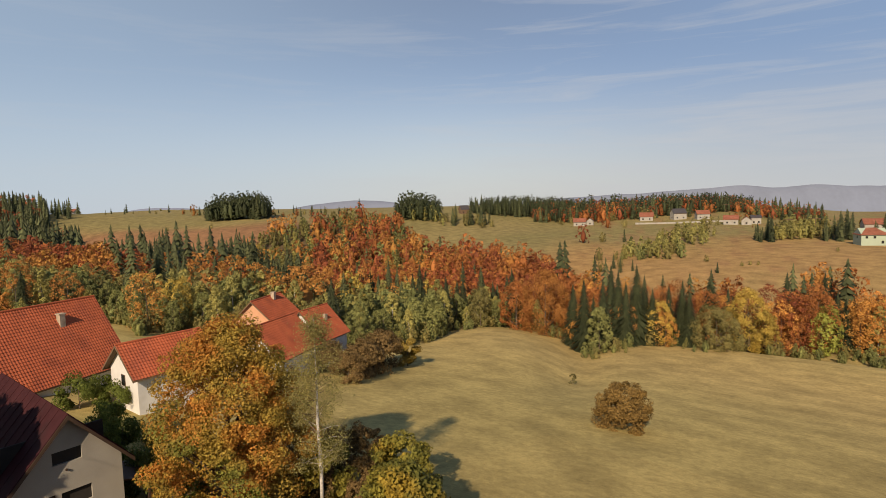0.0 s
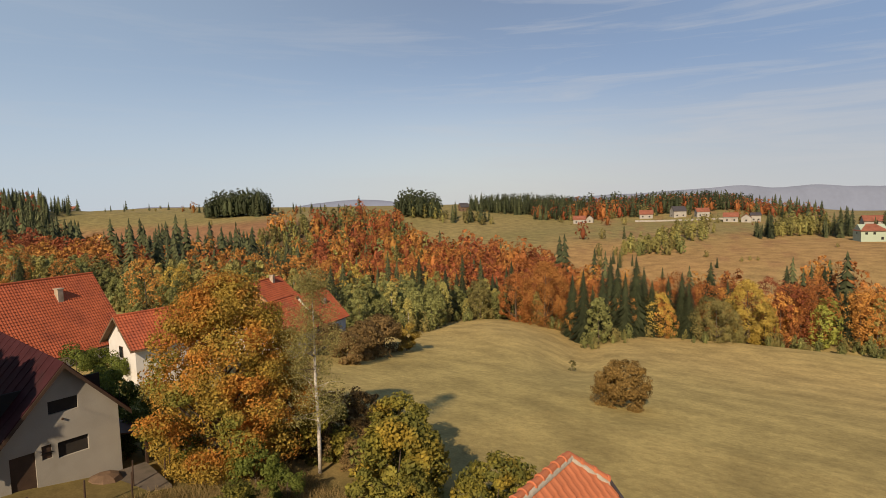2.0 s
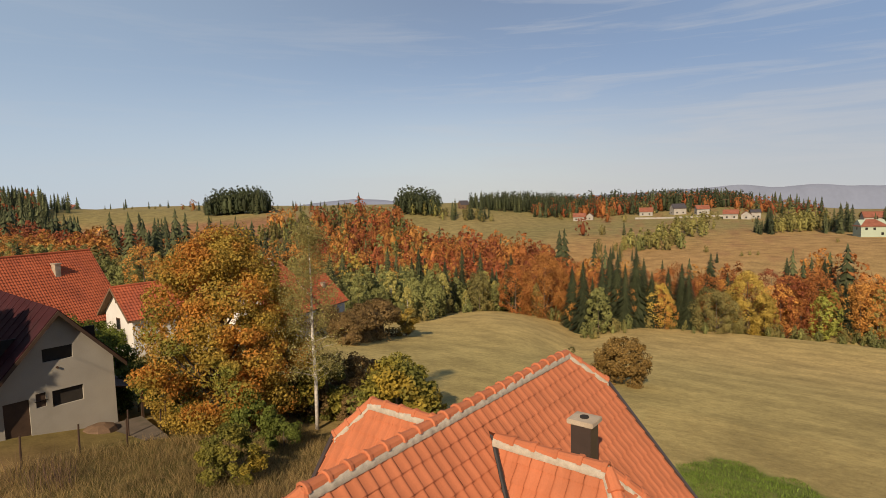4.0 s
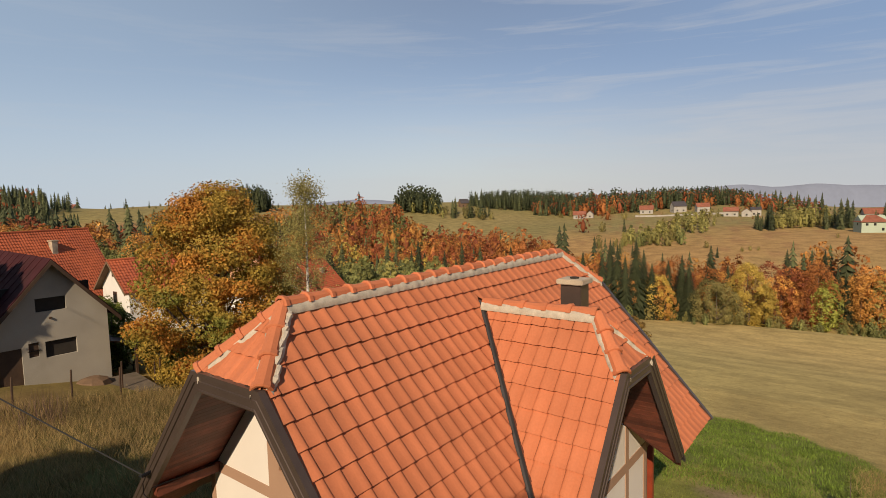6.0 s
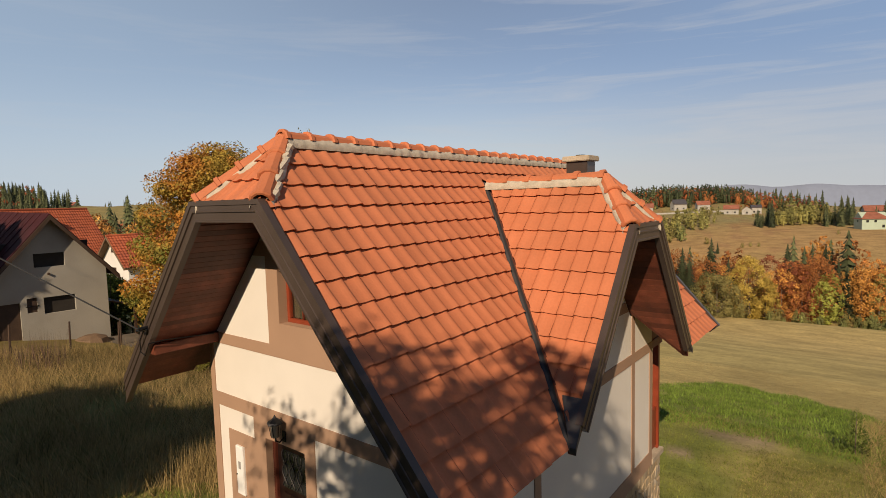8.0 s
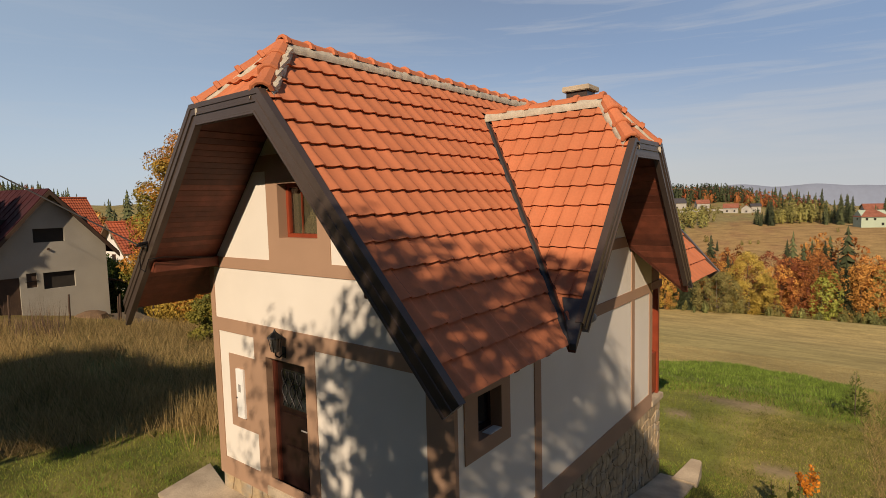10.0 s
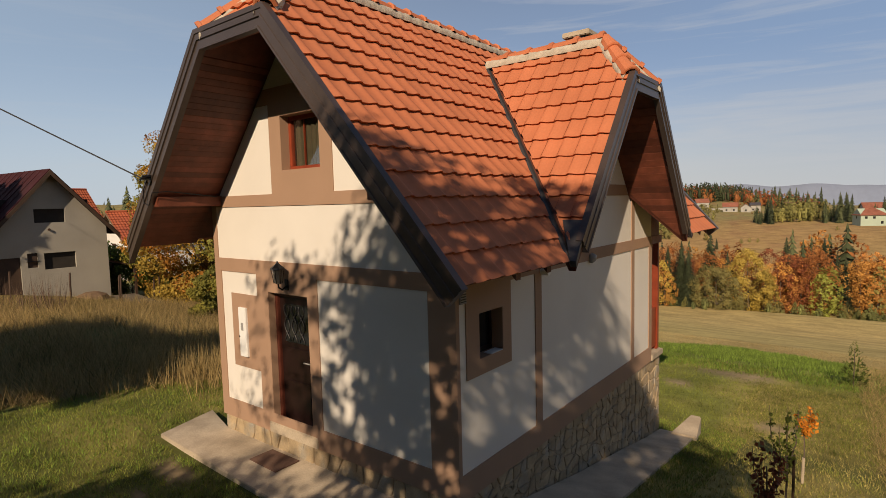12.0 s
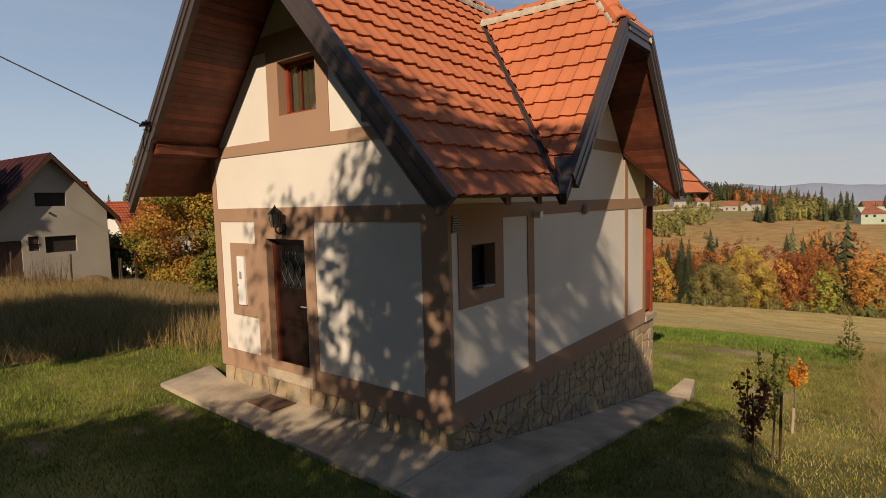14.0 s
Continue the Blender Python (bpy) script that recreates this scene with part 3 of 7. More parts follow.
# veranda corner at the back end of the long wall
for y0 in (6.86, 7.36):
    Build().box(-0.16, -0.04, y0, y0 + 0.11, 1.22, 3.62).part("veranda_post", REDWOOD, cottage, "red-brown wooden post", bevel=0.01)
Build().box(-0.13, -0.03, 6.72, 7.40, 3.66, roof_z(-0.03) - 0.10).part("veranda_head_panel", BOARD, cottage, "dark stained board above the veranda opening")
Build().box(-0.12, -0.07, 6.97, 7.36, 1.30, 2.15).part("veranda_panel", REDWOOD, cottage, "red-brown wooden panel")
Build().box(-WIDTH, 0.04, 6.78, 7.52, 1.10, 1.22).part("veranda_slab", CONCRETE, cottage, bevel=0.01)
Build().box(-0.2, 0.0, 6.8, 7.5, 3.56, 3.72).part("veranda_beam", BOARD, cottage)
Build().box(-WIDTH, -0.06, 7.40, 7.46, 1.22, 2.15).part("veranda_panel", REDWOOD, cottage, "red-brown wooden panel")

# stone base with rubble facing
Build().box(-WIDTH + 0.03, -0.03, 0.03, 7.40, -1.6, 1.105).part("base_core", GROUT, cottage, "mortar-jointed stone base")


def rubble(rng, length, low, high, place, cell=0.23):
    """Irregular stones: a jittered net of quadrilaterals, each shrunk and domed."""
    rows = max(1, round(max(high - low(0), high - low(length)) / cell))
    cols = round(length / (cell * 0.85))
    net = {}
    for i in range(cols + 1):
        a = length * i / cols
        for j in range(rows + 1):
            z = high - (high + 0.05 - low(a)) * j / rows
            inner = 0 < i < cols
            net[i, j] = (a + (rng.uniform(-0.42, 0.42) * length / cols if inner else 0) + (0.5 * length / cols if j % 2 and inner else 0) * 0.5, z + (rng.uniform(-0.33, 0.33) * cell if 0 < j < rows else 0))
    for i in range(cols):
        for j in range(rows):
            ring = [net[i, j], net[i + 1, j], net[i + 1, j + 1], net[i, j + 1]]
            if abs(ring[0][1] - ring[3][1]) < 0.03 and abs(ring[1][1] - ring[2][1]) < 0.03:
                continue
            ca, cz = sum(p[0] for p in ring) / 4, sum(p[1] for p in ring) / 4
            eight = []
            for k in range(4):
                p, q = ring[k], ring[(k + 1) % 4]
                eight.append((p[0] * 0.86 + ca * 0.14, p[1] * 0.86 + cz * 0.14))
                eight.append(((p[0] + q[0]) / 2 + rng.uniform(-0.02, 0.02), (p[1] + q[1]) / 2 + rng.uniform(-0.02, 0.02)))
            def shrunk(f, d):
                return [place(ca + (a - ca) * f, d, cz + (z - cz) * f) for a, z in eight]
            out = rng.uniform(0.014, 0.026)
            s = Build()
            b0, b1, b2 = shrunk(0.985, 0), shrunk(0.965, out * 0.75), shrunk(0.86, out)
            s.v = b0 + b1 + b2
            s.f = [tuple(range(16, 24))] + [(k, (k + 1) % 8, 8 + (k + 1) % 8, 8 + k) for k in range(8)] + [(8 + k, 8 + (k + 1) % 8, 16 + (k + 1) % 8, 16 + k) for k in range(8)]
            s.part("stone", STONE, cottage)


rng = random.Random(5)
rubble(rng, 7.44, lambda a: float(land(0.3, a)) - 0.1, 1.10, lambda a, d, z: (-0.03 + d, a, z))
rubble(rng, 4.88, lambda a: 0.80, 1.12, lambda a, d, z: (-a, 0.03 - d, z), 0.3)

# roof decks under the tiles
deck = 0.16
valley_y = lambda x: DORMER_Y - (DORMER_RIDGE - roof_z(x)) / DORMER_PITCH
valley_top_x = MID + (RIDGE - DORMER_RIDGE) / PITCH
hip_run = (RIDGE - HIP_Z) / PITCH
front_in, back_in = FRONT + 0.82, BACK - 0.82
for side in (1, -1):
    X = lambda x: MID + side * (x - MID)
    EDGE = EAVE_X if side > 0 else LEFT_EAVE
    low = -0.05
    up = [(X(MID), front_in, RIDGE), (X(MID), back_in, RIDGE), (X(MID + hip_run), BACK, HIP_Z), (X(low), BACK, roof_z(low)), (X(low), FRONT, roof_z(low)), (X(MID + hip_run), FRONT, HIP_Z)]
    Build().slab([(x, y, z - 0.05) for x, y, z in up], (0, 0, -deck)).part("roof_deck", BOARD, cottage)
    for y_end, vy in ((FRONT, lambda x: valley_y(x)), (BACK, lambda x: 2 * DORMER_Y - valley_y(x))):
        q = [(X(low), y_end, roof_z(low)), (X(EDGE - 0.1), y_end, roof_z(EDGE - 0.1)), (X(EDGE - 0.1), vy(EDGE - 0.1), roof_z(EDGE - 0.1)), (X(low), vy(low), roof_z(low))]
        Build().slab([(x, y, z - 0.05) for x, y, z in q], (0, 0, -0.035)).part("eave_deck", BOARD, cottage)
    half = (DORMER_RIDGE - DORMER_HIP) / DORMER_PITCH
    for s2 in (1, -1):
        Y = lambda y: DORMER_Y - s2 * (DORMER_Y - y)
        zb = roof_z(EAVE_X) + 0.12
        yb = DORMER_Y - (DORMER_RIDGE - zb) / DORMER_PITCH
        q = [(X(valley_top_x - 0.02), Y(DORMER_Y), DORMER_RIDGE), (X(DORMER_X - 0.62), Y(DORMER_Y), DORMER_RIDGE), (X(DORMER_X), Y(DORMER_Y - half), DORMER_HIP), (X(DORMER_X), Y(yb), zb), (X(EAVE_X - 0.08), Y(yb), zb)]
        Build().slab([(x, y, z - 0.05) for x, y, z in q], (0, 0, -0.14)).part("dormer_deck", BOARD, cottage)
    q = [(X(DORMER_X - 0.62), DORMER_Y, DORMER_RIDGE), (X(DORMER_X), DORMER_Y - half, DORMER_HIP), (X(DORMER_X), DORMER_Y + half, DORMER_HIP)]
    Build().slab([(x, y, z - 0.05) for x, y, z in q], (0, 0, -0.12)).part("hip_deck", BOARD, cottage)
for y0, y1 in ((FRONT, front_in), (BACK, back_in)):
    q = [(MID, y1, RIDGE), (MID - hip_run, y0, HIP_Z), (MID + hip_run, y0, HIP_Z)]
    Build().slab([(x, y, z - 0.05) for x, y, z in q], (0, 0, -0.12)).part("hip_deck", BOARD, cottage)

# soffit boards under the front overhang, running from the wall to the verge
for side in (1, -1):
    X = lambda x: MID + side * (x - MID)
    x = MID + hip_run + 0.02
    dx = 0.064
    while x < (EAVE_X - 0.16 if side > 0 else LEFT_EAVE - 0.10):
        x1 = x + dx * 0.94
        drop = 0.05 + (deck if x < -0.14 else 0.035) + 0.012
        ring = [(X(x), -0.99, roof_z(x) - drop), (X(x1), -0.99, roof_z(x1) - drop), (X(x1), -0.99, roof_z(x1) - drop + 0.012), (X(x), -0.99, roof_z(x) - drop + 0.012)]
        Build().hull(ring, [(a, 0.0, c) for a, _, c in ring]).part("soffit_board", BOARD, cottage)
        x += dx
y = FRONT + 0.04
while y < -0.02:
    z = HIP_Z + (y - FRONT) * (RIDGE - HIP_Z) / 0.82 - 0.20
    w = hip_run * (1 - (y - FRONT) / 0.82 * 0.98)
    Build().box(MID - max(w, 0.05), MID + max(w, 0.05), y, y + 0.085, z, z + 0.012).part("soffit_board", BOARD, cottage)
    y += 0.092
for yy in np.arange(DORMER_Y - 2.42, DORMER_Y + 2.4, 0.09):
    yy = float(yy)
    t = (DORMER_Y - yy, DORMER_Y - yy - 0.084)
    if min(abs(t[0]), abs(t[1])) < 0.58:
        continue
    z = [DORMER_RIDGE - DORMER_PITCH * abs(k) - 0.21 for k in t]
    ring = [(0.0, DORMER_Y - t[0], z[0]), (0.0, DORMER_Y - t[1], z[1]), (0.0, DORMER_Y - t[1], z[1] + 0.012), (0.0, DORMER_Y - t[0], z[0] + 0.012)]
    cut = [min(0.8, max(0.0, MID + (RIDGE - k - 0.085) / PITCH)) for k in z]
    if min(cut) < 0.76:
        Build().hull([(cx, p[1], p[2]) for cx, p in zip((cut[0], cut[1], cut[1], cut[0]), ring)], [(0.82, p[1], p[2]) for p in ring]).part("soffit_board", BOARD, cottage)

# verge boards: a folded brown sheet with a raised upper lip
def verge(points, out, way):
    """Boards along a bent line of the verge, mitred at the bends. out: where the board faces; way: depth below the line."""
    pts = [Vector(p) for p in points]
    o = Vector(out)
    def inner(i, d):
        n = []
        for a, c in ((i - 1, i), (i, i + 1)):
            if 0 <= a and c < len(pts):
                t = (pts[c] - pts[a]).normalized()
                m = t.cross(o).normalized()
                n.append(m if m.z < 0 else -m)
        if len(n) == 1:
            return pts[i] + (Vector((0, 0, -1)) * d / abs(n[0].z) if way and i == 0 else n[0] * d)
        mid = (n[0] + n[1]).normalized()
        return pts[i] + mid * d / mid.dot(n[0])
    section = [(-0.062, -0.03), (-0.062, 0.062), (-0.005, 0.062), (0.002, 0.050), (0.048, 0.050), (0.054, 0.060), (0.076, 0.060), (0.083, 0.042), (0.165, 0.042), (0.172, 0.054), (0.196, 0.054), (0.196, -0.03)]
    for i in range(len(pts) - 1):
        ends = [[inner(k, d) + o * thick for d, thick in section] for k in (i, i + 1)]
        Build().hull(*ends).part("verge_board", FASCIA, cottage, "dark brown folded sheet verge board")


zz = lambda x: roof_z(x)
for yv, o in ((FRONT, (0, -1, 0)), (BACK, (0, 1, 0))):
    verge([(MID - (LEFT_EAVE - MID), yv, zz(LEFT_EAVE)), (MID - hip_run, yv, HIP_Z), (MID + hip_run, yv, HIP_Z), (EAVE_X, yv, zz(EAVE_X))], o, True)
for side in (1, -1):
    X = lambda x: MID + side * (x - MID)
    q = [(X(DORMER_X), DORMER_Y - 2.36, DORMER_RIDGE - DORMER_PITCH * 2.36), (X(DORMER_X), DORMER_Y - half, DORMER_HIP), (X(DORMER_X), DORMER_Y + half, DORMER_HIP), (X(DORMER_X), DORMER_Y + 2.40, DORMER_RIDGE - DORMER_PITCH * 2.40)]
    verge(q, (side, 0, 0), False)

# purlins that carry the overhangs, and rafter ends under the eave
for x0 in (-4.66, -0.22):
    z = roof_z(x0) - 0.40
    Build().box(x0 - 0.07, x0 + 0.07, -1.0, 0.02, z, z + 0.15).part("purlin", BOARD, cottage, bevel=0.008)
for y0 in (0.16, 0.86, 1.52, 6.55, 7.2, 7.85, 8.4):
    q = [(0.0, roof_z(0.0) - 0.14), (0.68, roof_z(0.68) - 0.14), (0.68, roof_z(0.68) - 0.25), (0.0, roof_z(0.0) - 0.30)]
    Build().hull([(x, y0, z) for x, z in q], [(x, y0 + 0.10, z) for x, z in q]).part("rafter_end", BOARD, cottage)

# chimney on the rear side of the dormer ridge
cx, cy = -0.52, 4.52
stack = Build().box(cx - 0.19, cx + 0.19, cy - 0.17, cy + 0.17, 5.6, 7.31).part("chimney_shaft", FASCIA, cottage, "chimney clad in dark brown sheet", bevel=0.008)
cap = Build().box(cx - 0.245, cx + 0.245, cy - 0.225, cy + 0.225, 7.31, 7.40).part("chimney_cap", CONCRETE, cottage, "pale concrete chimney cap", bevel=0.012)
Build().tube([(cx, cy, 7.395), (cx, cy, 7.425)], [0.08, 0.08], 16).part("flue", UNLITDARK, cap)

# small fittings of the cottage, each a thing of its own
lantern = thing("wall_lantern", (-2.99, 0, 3.5), "black metal wall lantern above the entrance door", "lamp")
lb = Build().box(-3.03, -2.95, -0.03, -0.014, 3.34, 3.50).part("wall_plate", BLACKMETAL, lantern, bevel=0.005)
Build().tube([(-2.99, -0.03, 3.40), (-2.99, -0.10, 3.36), (-2.99, -0.16, 3.40), (-2.99, -0.16, 3.45)], [0.014, 0.012, 0.012, 0.012], 8).part("arm", BLACKMETAL, lantern, smooth=True)
Build().tube([(-2.99, -0.16, 3.45), (-2.99, -0.16, 3.47), (-2.99, -0.16, 3.66)], [0.03, 0.06, 0.085], 6).part("glass_body", LANTERNGLASS, lantern, "smoky six-sided glass")
for k in range(6):
    a = math.pi * k / 3
    Build().tube([(-2.99 + 0.057 * math.cos(a), -0.16 + 0.057 * math.sin(a), 3.46), (-2.99 + 0.09 * math.cos(a), -0.16 + 0.09 * math.sin(a), 3.67)], [0.006, 0.006], 4).part("rib", BLACKMETAL, lantern)
Build().tube([(-2.99, -0.16, 3.655), (-2.99, -0.16, 3.68), (-2.99, -0.16, 3.735), (-2.99, -0.16, 3.75), (-2.99, -0.16, 3.78)], [0.115, 0.10, 0.03, 0.018, 0.005], 6).part("hood", BLACKMETAL, lantern)
meter = Build().box(-4.24, -4.04, -0.05, 0.02, 2.20, 2.98).thing("meter_box", WHITEPAINT, "white enamelled meter box set in the front wall", "meter box", bevel=0.006)
Build().box(-4.17, -4.11, -0.057, -0.05, 2.62, 2.74).part("dial_window", GREYPLASTIC, meter, "small grey window")
Build().box(-4.225, -4.055, -0.053, -0.05, 2.215, 2.965).part("cover", WHITEPAINT, meter)
Build().tube([(-4.22, -0.05, 2.52), (-4.22, -0.065, 2.52)], [0.012, 0.012], 8).part("lock", BLACKMETAL, meter)
grille = Build().box(0.0, 0.03, 0.06, 0.18, 3.40, 3.60).thing("vent_grille", GREYPLASTIC, "small grey vent grille on the side wall", "vent", bevel=0.004)
for k in range(6):
    Build().box(0.03, 0.037, 0.075, 0.165, 3.42 + 0.028 * k, 3.432 + 0.028 * k).part("slat", BLACKMETAL, grille)
Build().tube([(0.012, 1.99, 3.56), (0.13, 1.99, 3.55)], [0.055, 0.05], 14).thing("security_camera", WHITEPAINT, "white bullet security camera below the eave", "camera", smooth=False)
Build().tube([(0.012, 3.66, 3.58), (0.03, 3.66, 3.58), (0.075, 3.66, 3.56), (0.10, 3.66, 3.545)], [0.07, 0.085, 0.075, 0.02], 14).thing("bulkhead_lamp", GREYPLASTIC, "round grey wall lamp on the side wall", "lamp", smooth=True)
ins = Build().tube([(-4.60, -1.08, 4.98), (-4.60, -1.2, 4.98)], [0.02, 0.02], 8).thing("cable_bracket", GREYPLASTIC, "metal bracket where the power cable meets the verge", "bracket")
Build().tube([(-4.56, -1.08, 5.02), (-4.56, -1.2, 5.0), (-4.66, -1.2, 4.97)], [0.02, 0.028, 0.015], 8).part("insulator", BLACKMETAL, ins, "black insulator")
Build().tube([(-4.62, -1.12, 4.97), (-4.72, -1.14, 4.82), (-4.74, -1.13, 4.64), (-4.62, -1.12, 4.60), (-4.54, -1.1, 4.78), (-4.50, -0.9, 4.80), (-4.58, -0.1, 4.72)], [0.008] * 7, 6).part("cable_loop", BLACKMETAL, ins, "looped dark cable")
CABLE = material("black_cable", (0.03, 0.03, 0.03), rough=0.6, vary=0.1, bump=0)
a, c = Vector((-4.62, -1.16, 4.97)), Vector((-32.38, -17.84, 21.53))
line = [a.lerp(c, t) + Vector((0, 0, -0.10 * 4 * t * (1 - t))) for t in np.linspace(0, 1, 25)]
Build().tube(line, [0.011] * 25, 5).thing("power_cable", CABLE, "black power cable sagging towards the verge", "cable")

# valley gutters of dark sheet
for side in (1, -1):
    for s2 in (1, -1):
        b = Build()
        Y = lambda y: DORMER_Y - s2 * (DORMER_Y - y)
        X = lambda x: MID + side * (x - MID)
        top, low = (valley_top_x + 0.0, DORMER_Y, DORMER_RIDGE), (EAVE_X, valley_y(EAVE_X), roof_z(EAVE_X))
        for wd0, wd1, lift in ((-0.075, 0.0, 0.058), (0.0, 0.075, 0.058)):
            ring = []
            for (x, y, z) in (top, low):
                ring.append([(x + d * 0.85, y + d * 0.8 * 0, z + lift - (0.012 if abs(d) < 0.01 else 0) - (PITCH * d * 0.85 if d > 0 else 0) + (DORMER_PITCH * d * 0.0)) for d in (wd0, wd1)])
            p = [ring[0][0], ring[0][1], ring[1][1], ring[1][0]]
            b.slab([(X(x), Y(y), z) for x, y, z in p], (0, 0, -0.012))
        b.part("valley_gutter", FLASHING, cottage, "dark sheet valley gutter")
        q = [(X(x), Y(y), dormer_z(y) + 0.075) for x, y in ((0.57, 1.50), (0.885, 1.50), (0.915, 1.13), (0.835, 1.13))]
        Build().slab(q, (0, 0, -0.07)).part("valley_apron", FLASHING, cottage, "dark sheet valley end")

# roof tiles: interlocking clay tiles with one roll each
TW, TG = 0.246, 0.2277 * math.hypot(1, PITCH)


def tile_points(w, g):
    prof = [(0.0, 0.0), (0.10, -0.004), (0.40, -0.003), (0.56, 0.004), (0.70, 0.015), (0.84, 0.019), (0.93, 0.015), (1.0, -0.002)]
    v = []
    for bdown, lift, cut in ((-0.06, 0.004, 0), (g * 0.5, 0.023, 0), (g, 0.042, 0), (g, 0.042, 0), (g - 0.012, 0.042, 0.026)):
        for a, h in prof:
            v.append((a * w, bdown, h + lift - cut))
    n = len(prof)
    f = []
    for r in (0, 1, 3):
        for i in range(n - 1):
            f.append((r * n + i, r * n + i + 1, (r + 1) * n + i + 1, (r + 1) * n + i))
    return v, f


TV, TF = tile_points(TW, TG)
whole_tile = bpy.data.meshes.new("tile")
whole_tile.from_pydata(TV, [], TF)
whole_tile.materials.append(TILE)
for p in whole_tile.polygons[:14]:
    p.use_smooth = True
loose_v, loose_f = [], []


def lay(origin, across, down, cols, rows, planes, single, seed):
    """Lays tiles over a slope; planes (point, normal) keep what lies on their normal's side; single(centre) tells whether a tile is its own object."""
    rng = random.Random(seed)
    o, a, d = Vector(origin), Vector(across).normalized(), Vector(down).normalized()
    n = d.cross(a) if d.cross(a).z > 0 else a.cross(d)
    for r in range(rows):
        for c in range(cols):
            base = o + a * (c * TW) + d * (r * TG)
            turn = Matrix((a, d, n)).transposed().to_4x4() @ pose(rng.uniform(-0.002, 0.002), rng.uniform(-0.004, 0.004), rng.uniform(-0.002, 0.003), rng.uniform(-0.5, 0.5), rng.uniform(-0.22, 0.22), rng.uniform(-0.3, 0.3))
            m = Matrix.Translation(base) @ turn
            corners = [base + a * x + d * y for x, y in ((0, -0.05), (TW, -0.05), (TW, TG), (0, TG))]
            state = 0
            for p, k in planes:
                s = [(q - Vector(p)).dot(Vector(k)) for q in corners]
                if max(s) <= 0.01:
                    state = 2
                    break
                if min(s) < -0.005:
                    state = 1
            if state == 2:
                continue
            me = whole_tile
            if state == 1:
                bm = bmesh.new()
                bm.from_mesh(whole_tile)
                bm.transform(m)
                for p, k in planes:
                    bmesh.ops.bisect_plane(bm, geom=bm.verts[:] + bm.edges[:] + bm.faces[:], plane_co=p, plane_no=k, clear_inner=True)
                if not bm.faces:
                    bm.free()
                    continue
                if not single(sum(corners, Vector()) / 4):
                    s = len(loose_v)
                    bm.verts.index_update()
                    loose_v.extend(tuple(v.co) for v in bm.verts)
                    loose_f.extend(tuple(s + v.index for v in f.verts) for f in bm.faces)
                    bm.free()
                    continue
                me = bpy.data.meshes.new("tile")
                bm.to_mesh(me)
                bm.free()
                me.materials.append(TILE)
                hang("tile", me, cottage)
                continue
            if single(sum(corners, Vector()) / 4):
                ob = new("tile", me)
                ob.parent = cottage
                ob.matrix_parent_inverse = Matrix.Translation(-cottage.location)
                ob.matrix_basis = m
            else:
                s = len(loose_v)
                loose_v.extend(tuple(m @ Vector(v)) for v in TV)
                loose_f.extend(tuple(s + i for i in f) for f in TF)


